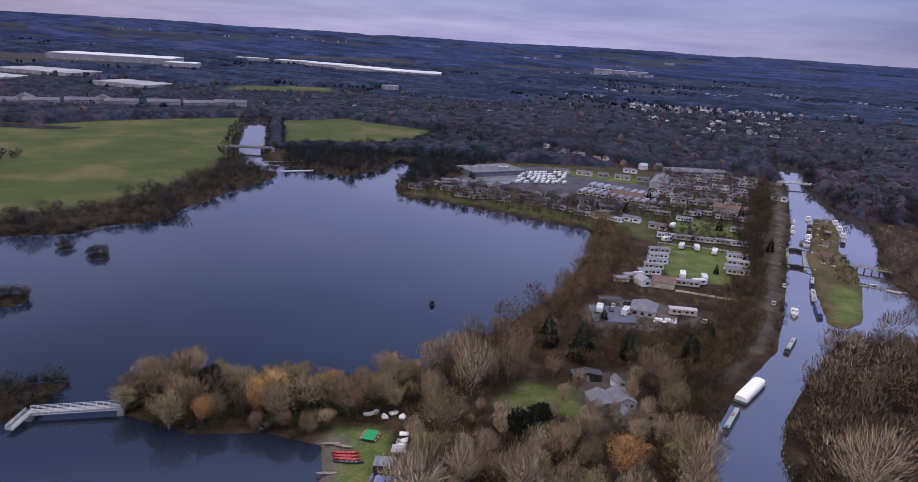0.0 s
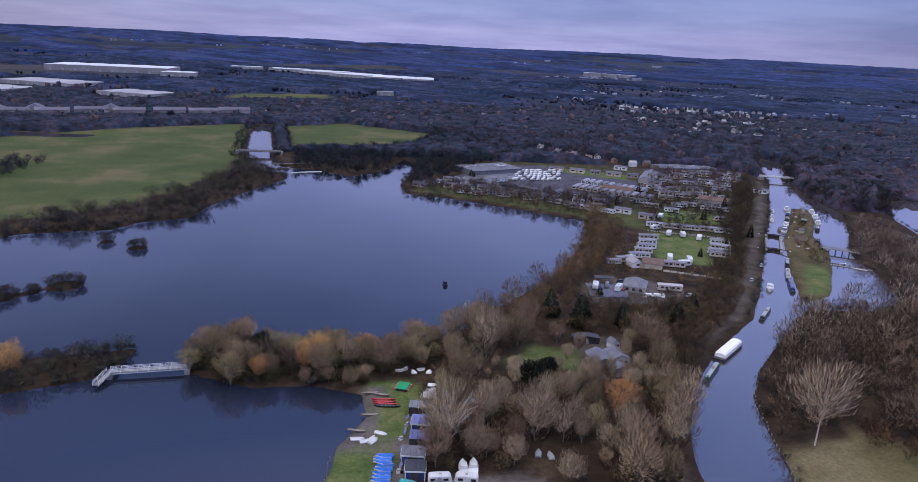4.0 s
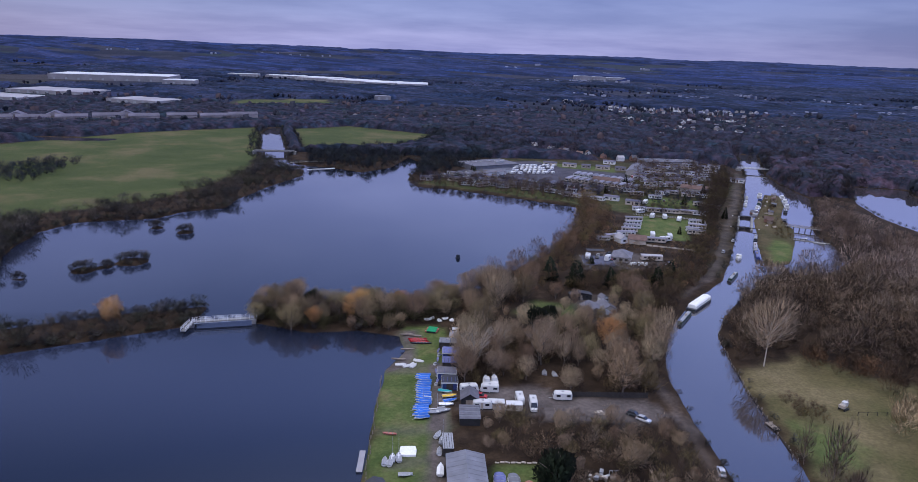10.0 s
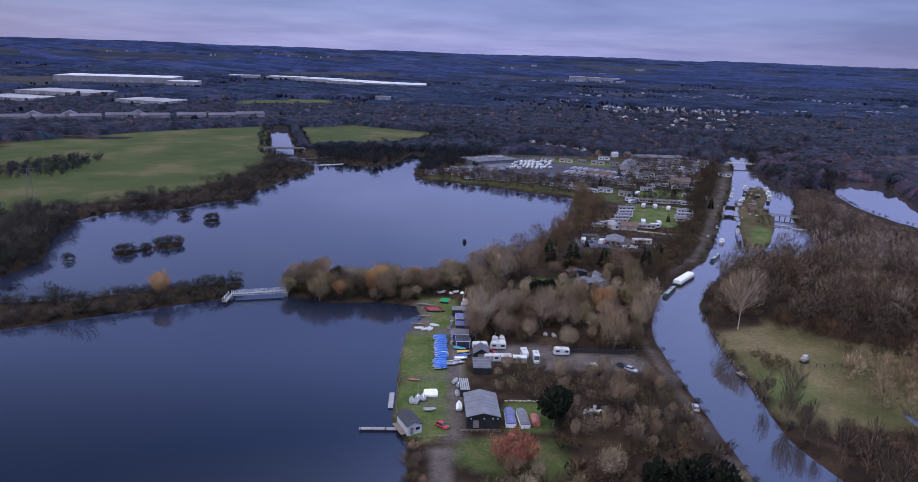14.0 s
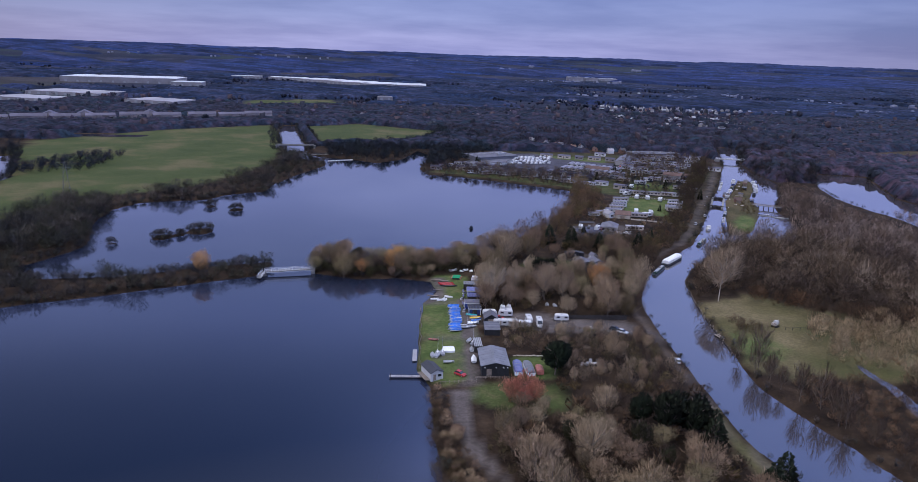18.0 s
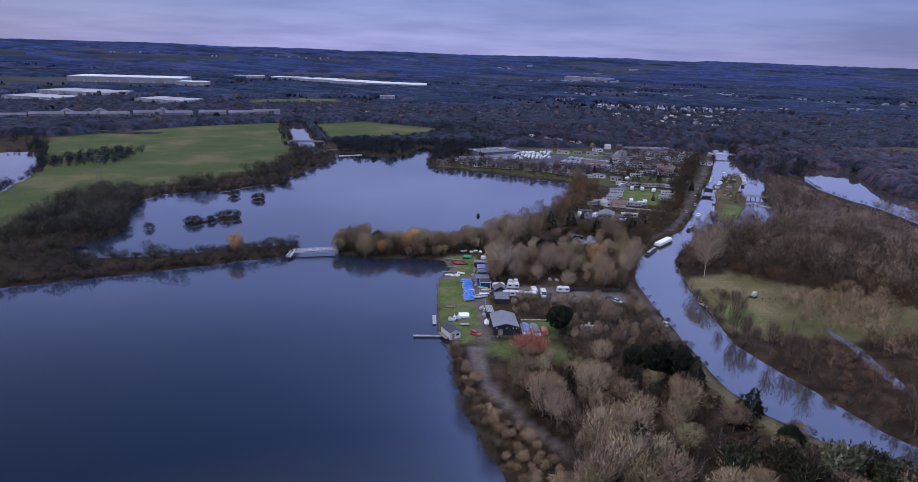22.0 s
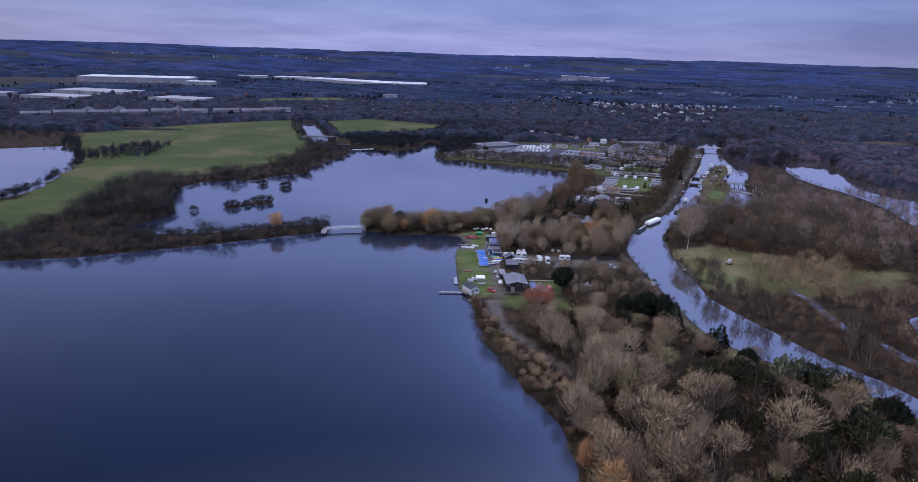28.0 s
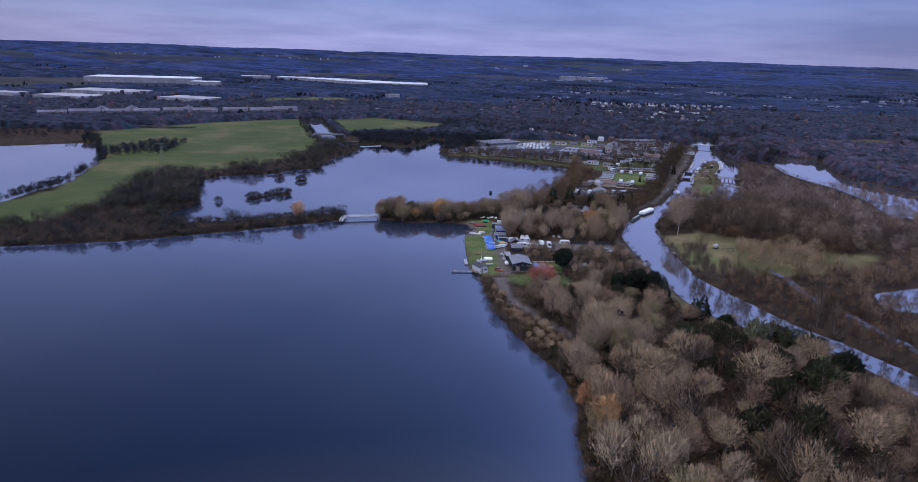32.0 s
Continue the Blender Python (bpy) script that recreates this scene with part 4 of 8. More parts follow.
for x, y, h, key in ((-44, 173, 14, "willow"), (-47, 170, 11, "willow"), (-60, 164, 9.0, "willow"), (-38, 172, 9, "ivy"), (-64, 180, 10, "holly"), (-131, 160, 13, "willow"), (45.5, 150, 14, "willow"), (-30, 180, 11, "willow"),
                     (-1, 44, 10.5, "red"), (-4.5, 43, 8.5, "red"), (2.2, 43, 8, "red"), (-1, 40, 7, "red"), (11.5, 62, 14, "holly"), (13.5, 67, 12, "holly"), (95, 137, 27, "pale"),
                     (36, 26, 15, "holly"), (43, 24, 14, "holly"), (30, 30, 11, "holly"), (47, 19, 11, "ever"), (26, 16, 9, "ivy"), (31, 8, 7, "ivy"),
                     (8, 18, 8, "ivy"), (16, -24, 12, "ever"), (52, -4, 10, "ever"), (36, -36, 11, "ever"), (58, 2, 9, "ever"), (62, -36, 15, "laurel"), (70, -32, 12, "laurel"),
                     (50, -62, 13, "ever"), (78, -44, 12, "ivy"), (58, -20, 11, "holly"), (82, -60, 13, "holly"), (70, -66, 12, "ivy"), (-8.0, -77, 10, "willow"), (-6, -93, 14, "willow"), (-6, -60, 9, "grey"), (-1, -84, 12, "grey"), (8, -26, 13, "grey"), (12, -22, 12, "grey"), (5, -32, 11, "grey"), (14, -29, 12, "grey"), (40, 28, 8, "holly"),
                     (22, 160, 13, "holly"), (27, 168, 11, "holly"), (46, 216, 13, "ever"), (36, 226, 11, "ever"), (62, 219, 9, "ever"), (70, 206, 8, "ever"), (84, 222, 9, "ever"), (96, 240, 7, "ever"), (60, 250, 5, "ever"), (-4, 128, 21, "fan"), (19, 138, 17, "fan"), (6, 140, 15, "fan"), (44, 134, 14, "fan"), (-27, 4, 7, "alder"), (-26, 0, 6, "alder"), (-27.5, 21, 5, "alder"), (-21.5, -19, 8, "alder"), (-20, -23, 6, "alder"), (-9, -47, 9, "alder"), (-10.5, -52, 8, "alder"), (-11, -42, 6, "ivy"), (58, 152, 12, "mossy"), (62, 160, 11, "mossy"), (17, 172, 8, "fan"), (30, 172, 8, "fan"), (41, 168, 8, "bare"), (47, 170, 7.5, "mossy"), (53, 171, 8, "bare"), (58, 178, 8, "grey"), (43, 177, 7, "bare"), (49, 178, 6, "mossy"), (56, 188, 8, "bare"), (59, 196, 9, "mossy"), (41, 193, 8, "bare"), (36, 186, 7, "grey")):
    tree(key, x, y, h, h * 1.15 if key == "red" else None)
total += grove(THICKET, 9.0, 6.0, [("grey", 2), ("bare", 2), ("alder", 1)], wide=0.8, spread=0.3)
for bank in (FORE_BANK,):
    total += grove(bank, 4.2, 3.2, [("shrub", 1)], edge=-0.2, wide=1.35)
EAST_BANK = [(76, 84), (79, 60), (84, 44), (90, 22), (96, 0), (104, -22), (113, -42), (119, -72), (124, -72), (118, -42), (109, -20), (100, 4), (94, 26), (88, 46), (83, 62), (80, 84)]
total += grove(EAST_BANK, 4.4, 10.5, [("alder", 1)], edge=0.1, wide=0.55, spread=0.35, keep_off=[])
DARK_STRIP = [(56, -8), (68, -26), (84, -46), (94, -100), (98, -140), (72, -140), (66, -90), (58, -54), (48, -20)]
total += grove(DARK_STRIP, 7.5, 9.5, [("bare", 2), ("alder", 1), ("grey", 1), ("ivy", 1), ("bare", 1)], wide=0.95, spread=0.3)
for x, y, h in ((2, 452, 8), (10, 449, 9), (17, 447, 8), (26, 444, 10), (36, 437, 9), (45, 433, 9), (53, 428, 10), (61, 424, 9), (70, 416, 8), (78, 410, 9), (30, 458, 8), (52, 450, 9), (66, 442, 8), (-8, 462, 7), (82, 430, 8), (14, 470, 8), (-16, 464, 8), (-3, 455, 9), (6, 456, 8), (22, 449, 9), (31, 442, 10), (41, 437, 9), (49, 431, 10), (57, 428, 9), (65, 421, 10), (74, 415, 9), (40, 448, 9), (58, 440, 8), (74, 428, 9)):
    tree("alder", x, y, h, h * 0.95)
for x, y, h in ((14, 502, 9), (16, 499, 8), (134, 474, 9), (110, 436, 7), (157, 402, 8), (147, 338, 5), (126, 318, 5), (184, 440, 8), (170, 362, 8), (92, 436, 6)):
    tree("ever", x, y, h, h * 0.6)

# the rest of the woods, too many to count
mid_t = [twig_cloud(np.random.default_rng(50 + k), 260, 0.018, 0.13, low=0.03, up=0.7, hollow=0.3) for k in range(6)]
dim_t = [twig_cloud(np.random.default_rng(110 + k), 140, 0.038, 0.15, low=0.0, up=0.5, hollow=0.3, lay=0.1) for k in range(5)]
fine_t = [twig_cloud(np.random.default_rng(150 + k), 430, 0.0125, 0.11, low=0.04, up=0.7, hollow=0.35) for k in range(6)]
DULL = np.array([(0.098, 0.086, 0.080), (0.058, 0.056, 0.060), (0.082, 0.080, 0.058), (0.128, 0.108, 0.096)])
hill_t = [twig_cloud(np.random.default_rng(80 + k), 6, 0.25, 0.3, low=0.0, hollow=0.6, lobes=3, heart=0.95, fine=0) for k in range(5)]
thin_t = [twig_cloud(np.random.default_rng(210 + k), 150, 0.020, 0.16, low=0.05, up=0.9, hollow=0.3) for k in range(4)]


def wood(name, label, poly, gap, h, templates, palette, edge=1.2, wide=1.0, keep_off=None, spread=0.22, patch=18.0, material=None, shape=None):
    s = scatter(poly, gap, edge, CLEAR if keep_off is None else keep_off)
    hh = np.clip(h * (1 + rng.normal(size=len(s)) * spread), h * 0.45, h * 1.6)
    if shape is not None:
        hh = hh * shape(s[:, 0], s[:, 1])
    return canopy(name, label, s, hh, hh * wide * rng.uniform(0.85, 1.15, len(s)), tones_for(s, palette, patch), templates, material)


wood("undergrowth", "low bare brambles and scrub between the trees", THICKET, 4.4, 4.4, mid_t, PALETTE[[0, 2, 3, 5]] * [0.76, 0.86, 0.98], wide=1.25, spread=0.4)
wood("undergrowth", "bare undergrowth between the trees", MID_WOOD, 4.6, 5.6, mid_t, PALETTE[[0, 1, 3, 1]] * [0.74, 0.78, 0.84], wide=1.15, spread=0.4, shape=lambda x, y: np.where((x > 4) & (x < 62) & (y > 140) & (y < 180), np.clip(0.55 + (178 - y) / 60, 0.55, 1), 1.0))
wood("spit_bushes", "brown bushes crowding the wooded spit", SPIT_E, 3.4, 4.6, fine_t, PALETTE[[1, 3, 3, 1]] * [0.40, 0.52, 0.52], edge=-0.8, wide=1.25, spread=0.3, keep_off=[(CLUB_LAWN, 1.0), (BEACH, 0.5)])
# palette cut to under half: shade below the crowns put into the colour
wood("undergrowth", "bare undergrowth below the wood, darkened for shade", [(-6, -40), (-14, -140), (95, -140), (84, -40), (54, 6), (54, 50), (6, 50), (-12, 40), (2, -20)], 7.0, 5.5, dim_t, PALETTE[[1, 0, 1, 3]] * 0.45, wide=1.3)
wood("spit_scrub", "bare scrub along the narrow spit", [(-330, 60), (-269, 96), (-216, 109), (-160, 136), (-120, 158), (-105, 166), (-105, 186), (-130, 177), (-165, 160), (-197, 154), (-222, 165), (-262, 150), (-330, 120)], 5.3, 6.2, mid_t, DULL, edge=-1.2, wide=1.35, shape=lambda x, y: np.clip(0.8 + 0.6 * wobble(x, y, 12.0, 6.0), 0.35, 1.4))
wood("shore_scrub", "dark bushes along the lake shore", [(-330, 110), (-262, 150), (-222, 165), (-206, 196), (-206, 211), (-222, 250), (-227, 290), (-216, 313), (-177, 327), (-169, 346), (-148, 362), (-148, 388), (-138, 434), (-122, 482), (-126, 508), (-142, 536), (-165, 600), (-176, 560), (-167, 495), (-178, 420), (-198, 366), (-246, 318), (-258, 300), (-254, 215), (-272, 148), (-300, 116)],
     6.3, 7.0, mid_t, DULL * [0.95, 0.95, 0.9], edge=-0.4, wide=1.35, keep_off=[], shape=lambda x, y: np.clip(0.85 + 0.7 * wobble(x, y, 15.0, 6.0), 0.3, 1.4))
wood("promontory_bushes", "tall bushes massed on the lake promontory", [(-262, 296), (-230, 296), (-210, 240), (-205, 206), (-224, 186), (-256, 180), (-264, 220)], 5.2, 9.0, mid_t, DULL * [1.05, 1.05, 1.0], edge=-0.5, wide=1.2, spread=0.25, keep_off=[])
bush_t = [twig_cloud(np.random.default_rng(250 + k), 520, 0.020, 0.12, low=0.0, up=0.35, hollow=0.45, lobes=10) for k in range(3)]
for cx, cy, r_ in ISLETS:
    n_ = 5 if r_ < 5 else 9
    ring = np.array([(cx + 0.85 * r_ * math.cos(2.4 * k), cy + 0.85 * r_ * math.sin(2.4 * k)) for k in range(n_)] + [(cx + 0.35 * r_ * math.cos(2.1 * k), cy + 0.35 * r_ * math.sin(2.1 * k)) for k in range(3)])
    hh = np.concatenate([rng.uniform(0.50, 0.70, n_), rng.uniform(0.78, 1.0, 3)]) * (2.4 + 0.42 * r_)
    canopy("islet_bushes", "rounded dark bushes covering a small islet", ring, hh, hh * 1.5, tones_for(ring, DULL[:3] * 0.72), bush_t)
west_shores = []
for shore, lo, hi in ((LOWER_LAKE, -330, -104), (UPPER_LAKE, -330, -104)):
    for (ax, ay), (bx, by) in zip(shore, shore[1:] + shore[:1]):
        if lo < min(ax, bx) and max(ax, bx) < hi + 1 and max(ay, by) < 420:
            n_ = int(math.hypot(bx - ax, by - ay) / 0.55)
            f_ = rng.random(n_)
            west_shores.append(np.stack([ax + (bx - ax) * f_, ay + (by - ay) * f_], -1) + rng.uniform(-5.0, 5.0, (n_, 2)))
west_shores = np.concatenate(west_shores)
ww_ = wet(west_shores[:, 0], west_shores[:, 1])
west_shores = west_shores[(ww_ < 0.4) & (ww_ > -6.0)]
low_t = [twig_cloud(np.random.default_rng(270 + k), 90, 0.045, 0.16, low=0.0, up=0.35, hollow=0.4) for k in range(3)]
hh = rng.uniform(1.6, 3.4, len(west_shores))
canopy("shore_brambles", "dark brambles hanging over the lake margin", west_shores, hh, hh * rng.uniform(1.4, 1.9, len(hh)), tones_for(west_shores, DULL[[0, 1, 2]] * 0.8), low_t)
wood("lakeside_wood", "bare wood between lake and canal", [(-8, 204), (-3, 206), (24, 247), (44, 276), (62, 319), (79, 369), (82, 392), (98, 380), (94, 330), (84, 300), (96, 276), (118, 292), (148, 316), (127, 262), (110, 234), (88, 205), (40, 206)],
     5.6, 11.5, fine_t, PALETTE[[0, 4, 1, 3, 1, 2, 3, 0, 4]] * [0.92, 0.95, 1.0], patch=11.0, wide=0.95, shape=lambda x, y: np.clip(1.15 + signed(UPPER_LAKE, x, y) / 34, 0.36, 1.0))
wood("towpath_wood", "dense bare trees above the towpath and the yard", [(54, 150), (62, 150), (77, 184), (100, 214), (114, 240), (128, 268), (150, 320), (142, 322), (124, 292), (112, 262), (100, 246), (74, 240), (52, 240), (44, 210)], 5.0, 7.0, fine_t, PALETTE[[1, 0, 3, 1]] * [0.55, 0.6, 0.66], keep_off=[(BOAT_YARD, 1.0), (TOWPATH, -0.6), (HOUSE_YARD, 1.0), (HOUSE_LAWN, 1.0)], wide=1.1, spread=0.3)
wood("river_trees", "bare trees between canal and river", [(270, 446), (274, 500), (284, 552), (318, 650), (370, 650), (352, 500), (300, 428), (284, 440)], 6.5, 10.0, dim_t, FAR_PALETTE[[2, 1, 4, 0, 2]] * [2.6, 2.3, 1.7], keep_off=[])
wood("path_scrub", "brown bushes and brambles beside the shore path", [(-16, 14), (-12, 24), (-8, 40), (10, 40), (16, 20), (10, -20), (6, -30), (-2, -12)], 3.4, 3.4, mid_t, PALETTE[[0, 1, 3, 2]] * [0.68, 0.76, 0.86], wide=1.2)
wood("stream_bushes", "bushes overhanging the narrow stream", [(114, 8), (114, 28), (125, 28), (128, 6), (128, -12), (140, -60), (130, -64), (120, -10)], 4.0, 4.5, mid_t, PALETTE[[0, 1, 2]] * 0.6, edge=-2.5, keep_off=[])
wood("field_trees", "dark bare trees along the edge of the rough field", [(110, 146), (128, 128), (152, 112), (180, 100), (176, 86), (148, 96), (130, 110), (118, 124), (108, 136)], 5.6, 9.0, fine_t, PALETTE[[0, 1, 1, 4]] * 0.6, keep_off=[])
wood("bank_bushes", "brown bushes leaning over the lake bank", [(-30, 52), (-29, 30), (-27, 2), (-19, -28), (-11, -52), (-10, -74), (-15, -92), (-17, -114), (-34, -150), (-10, -150), (-8, -80), (-6, -56), (-13, -28), (-21, 0), (-24, 30), (-26, 52)], 2.9, 3.2, fine_t, PALETTE[[0, 1, 3, 2]] * [0.62, 0.66, 0.70], edge=-1.0, wide=1.35, spread=0.45, keep_off=[(SHORE_PATH, 0.3)])
wood("bank_brambles", "low brambles along the lake bank", FORE_BANK, 2.8, 2.0, mid_t, PALETTE[[0, 1, 4]] * 0.6, edge=-0.2, wide=1.4, keep_off=[(SHORE_PATH, 0.2)])
wood("towpath_trees", "bare trees between the caravan park and the towpath", [(140, 300), (150, 330), (172, 376), (190, 412), (240, 540), (232, 545), (180, 420), (160, 380), (146, 340)], 4.2, 8.0, mid_t, PALETTE[[1, 3, 1]] * [0.45, 0.5, 0.56])
WOOD_EDGE = [(84, 138), (92, 164), (103, 186), (123, 213), (150, 244), (176, 244), (200, 180), (200, 96), (160, 112), (126, 136), (108, 150)]
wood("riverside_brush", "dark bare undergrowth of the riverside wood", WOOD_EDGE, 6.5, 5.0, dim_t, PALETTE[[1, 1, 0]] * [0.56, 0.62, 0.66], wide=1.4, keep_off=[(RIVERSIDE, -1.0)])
wood("riverside_wood", "dense bare wood beside the canal", WOOD_EDGE, 8.2, 12.5, fine_t, PALETTE[[1, 0, 1, 2, 0, 5]] * [0.86, 0.98, 1.16], keep_off=[(RIVERSIDE, -2.0)], spread=0.3)
wood("riverside_wood", "dense bare wood beyond the canal", [(84, 138), (92, 164), (103, 186), (123, 213), (150, 244), (198, 262), (214, 340), (244, 386), (268, 440), (280, 428), (268, 380), (264, 320), (260, 250), (250, 190), (262, 90), (200, 96), (160, 112), (126, 136), (108, 150)],
     8.6, 12.5, fine_t, PALETTE[[1, 0, 5, 0, 2, 5]] * [0.92, 1.04, 1.38], spread=0.32, patch=26.0, shape=lambda x, y: np.clip((272 - x) / 34, 0.4, 1.0), keep_off=[(RIVERSIDE, -2.0), (WOOD_EDGE, 0.0)])
wood("flooded_trees", "pale bare saplings standing in flooded ground", [(268, 215), (288, 335), (330, 312), (328, 262), (300, 190), (262, 165)], 9.0, 7.0, thin_t, PALETTE[[5, 2, 5]] * [0.85, 0.85, 1.0], edge=-40, keep_off=[])
wood("stream_wood", "bare scrub and small trees along the stream", [(122, 72), (140, 60), (230, 90), (230, -60), (150, -130), (126, -130), (124, -40), (126, 0), (122, 40)], 7.2, 9.0, mid_t, PALETTE[[2, 0, 2, 0]] * [0.92, 0.98, 1.08], keep_off=[(RIVERSIDE, 0.0)])
wood("bank_scrub", "low brown scrub on the canal bank", [(87, 56), (112, 62), (116, 40), (118, 10), (126, -40), (116, -40), (108, -24), (96, 0), (90, 20), (84, 40)], 3.8, 3.6, mid_t, PALETTE[[1, 0, 2]] * 0.85, wide=1.3, keep_off=[])
wood("riverside_shrubs", "a few bare bushes on rough grass", [(88, 112), (94, 114), (100, 106), (96, 99), (89, 98)], 2.8, 3.4, mid_t, PALETTE[[1, 3]] * 0.6, keep_off=[])
wood("lock_bushes", "bushes on the lock island", [(186, 340), (196, 366), (206, 366), (202, 340), (186, 302), (182, 315)], 5.0, 3.2, mid_t, PALETTE[[1, 3]] * 0.5, keep_off=[(LOCK_LAWN, 1.0)])
wood("lock_bushes", "few low bushes on the tip of the lock island", [(198, 376), (236, 448), (244, 446), (214, 380)], 4.6, 2.8, mid_t, PALETTE[[1, 3, 0]] * 0.55, keep_off=[])
wood("lawn_scrub", "thin greenish willow scrub", [(108, 84), (114, 100), (126, 108), (146, 106), (160, 92), (140, 62), (112, 66)], 6.2, 10.0, fine_t, PALETTE[[5, 5, 2]] * [1.20, 1.30, 1.24], keep_off=[], wide=0.9)
# a fringe of bushes that overhangs the water's edge
fringe = []
rounds = [[(cx + r_ * math.cos(k_), cy + r_ * math.sin(k_)) for k_ in range(7)] for cx, cy, r_ in ISLETS]
for shore in (LOWER_LAKE, UPPER_LAKE, CUT_RIVER, WEST_POND, EAST_RIVER, NAVIGATION, *rounds):
    p_ = np.array(shore, float)
    for (ax, ay), (bx, by) in zip(p_, np.roll(p_, -1, axis=0)):
        n_ = int(math.hypot(bx - ax, by - ay) / 2.7)
        f_ = rng.random(n_)
        fringe.append(np.stack([ax + (bx - ax) * f_, ay + (by - ay) * f_], -1) + rng.uniform(-2.4, 2.4, (n_, 2)))
fringe = np.concatenate(fringe)
fw = wet(fringe[:, 0], fringe[:, 1])
keep = (fw < 0.2) & (fw > -3.0) & (np.abs(fringe[:, 0]) < 420) & (fringe[:, 1] > -150) & (fringe[:, 1] < 1000)
for k_, m_ in ((CLUB_LAWN, 4.0), (BEACH, 3.0), (TOWPATH, 1.5), (LOCK_LAWN, 2.0), ([(-110, 155), (-76, 160), (-76, 178), (-110, 172)], -6.0), ([(52, 100), (64, 140), (98, 200), (120, 230), (110, 236), (80, 200), (52, 140)], 0.0)):
    keep &= signed(k_, fringe[:, 0], fringe[:, 1]) < -m_
keep &= (signed(PARK_EDGE, fringe[:, 0], fringe[:, 1]) < -6) | (rng.random(len(fringe)) < 0.12)
fringe = fringe[keep]
fh = rng.uniform(2.2, 5.0, len(fringe)) * np.where(fringe[:, 0] > 40, 0.7, 1.0)
canopy("shore_fringe", "bushes overhanging the water's edge", fringe, fh, fh * rng.uniform(1.0, 1.5, len(fringe)), tones_for(fringe, DULL), dim_t[:2])
NO_TREES = CLEAR + [(MEADOW_W, 0), (MEADOW_N, 0), ([(-60, 440), (-4, 500), (34, 592), (90, 600), (150, 606), (255, 592), (235, 480), (190, 400), (150, 330), (90, 290), (80, 390)], 0)]
NO_TREES += [(p, 0) for p in FAR_FIELDS]
# far buildings' plots, kept clear of trees, and further on the camera's side so they show
WAREHOUSES = [(-790, 1720, 270, 110, 13, 5, "vast white distribution warehouse across the valley", 5), (-610, 1640, 70, 50, 9, 5, "white annex of a large warehouse", 2), (-690, 1080, 105, 60, 6, -18, "low white warehouse beyond the meadow", 3), (-690, 1245, 150, 80, 6, -14, "long white warehouse beyond the meadow", 4),
              (-482, 1095, 95, 60, 6, -20, "low pale warehouse beyond the meadow", 3), (-840, 1130, 90, 40, 5, -10, "low white warehouse beyond the meadow", 3), (-590, 2130, 90, 30, 7, 5, "long white glasshouse block among woods", 4), (-460, 2110, 110, 60, 7, -5, "long white glasshouse block among woods", 4), (-350, 2050, 110, 95, 7, -20, "long white glasshouse block among woods", 4),
              (-250, 1970, 110, 100, 7, -25, "long white glasshouse block among woods", 4), (-160, 1910, 90, 110, 7, -10, "long white glasshouse block among woods", 3), (-80, 1890, 80, 110, 7, 0, "long white glasshouse block among woods", 2), (510, 2570, 60, 20, 14, 5, "white hospital block on the horizon", 2), (575, 2590, 50, 20, 11, 5, "white hospital block on the horizon", 2), (640, 2600, 70, 20, 9, 5, "low white hospital wing", 2),
              (-120, 1330, 30, 14, 7, 10, "white barn beside a lane", 1)]
TERRACES = [(-556, 742, 114), (-520, 758, 114), (-484, 774, 114), (-448, 790, 114), (-412, 806, 114), (-376, 822, 114), (-336, 840, 114), (-300, 856, 114), (-268, 870, 112)]
rng_h = np.random.default_rng(21)
HOUSE_SPOTS = [(91, 694), (98, 648), (111, 640), (118, 652), (128, 632), (163, 606), (177, 611), (150, 622), (104, 662), (138, 640), (84, 668), (-225, 905), (-212, 900), (-196, 915), (-180, 905), (-240, 915), (-100, 940), (-84, 952), (-62, 930), (-44, 944), (-20, 958), (2, 980), (30, 1000), (48, 990), (-130, 950), (-350, 905), (-400, 900), (-470, 880), (-520, 860), (-560, 850), (-620, 790), (-600, 740), (-570, 730)]
for row in range(15):
    ox, oy = 262 + row * 4 + rng_h.uniform(-24, 24), 880 + row * 30 + rng_h.uniform(-9, 9)
    for k in range(11 + row // 3):
        if rng_h.random() < 0.72:
            HOUSE_SPOTS.append((ox + k * 17.5 + rng_h.normal() * 5, oy + rng_h.normal() * 6 - k * 1.5))
HOUSE_SPOTS += [(500 + k * 15 + rng_h.normal() * 5, 975 - k * 8 + rng_h.normal() * 5) for k in range(7)] + [(232 + k * 20 + rng_h.normal() * 5, 1434 + rng_h.normal() * 10) for k in range(6)] + [(19 + k * 16, 1088 + rng_h.normal() * 6) for k in range(3)] + [(108 + k * 15, 1068 + rng_h.normal() * 6) for k in range(3)]
for k in range(46):
    d_ = 620 + 1500 * rng_h.random() ** 1.3
    HOUSE_SPOTS.append((d_ * rng_h.uniform(0.18, 0.95), d_ * 1.15 + rng_h.uniform(0, 120)))
PLOTS = []
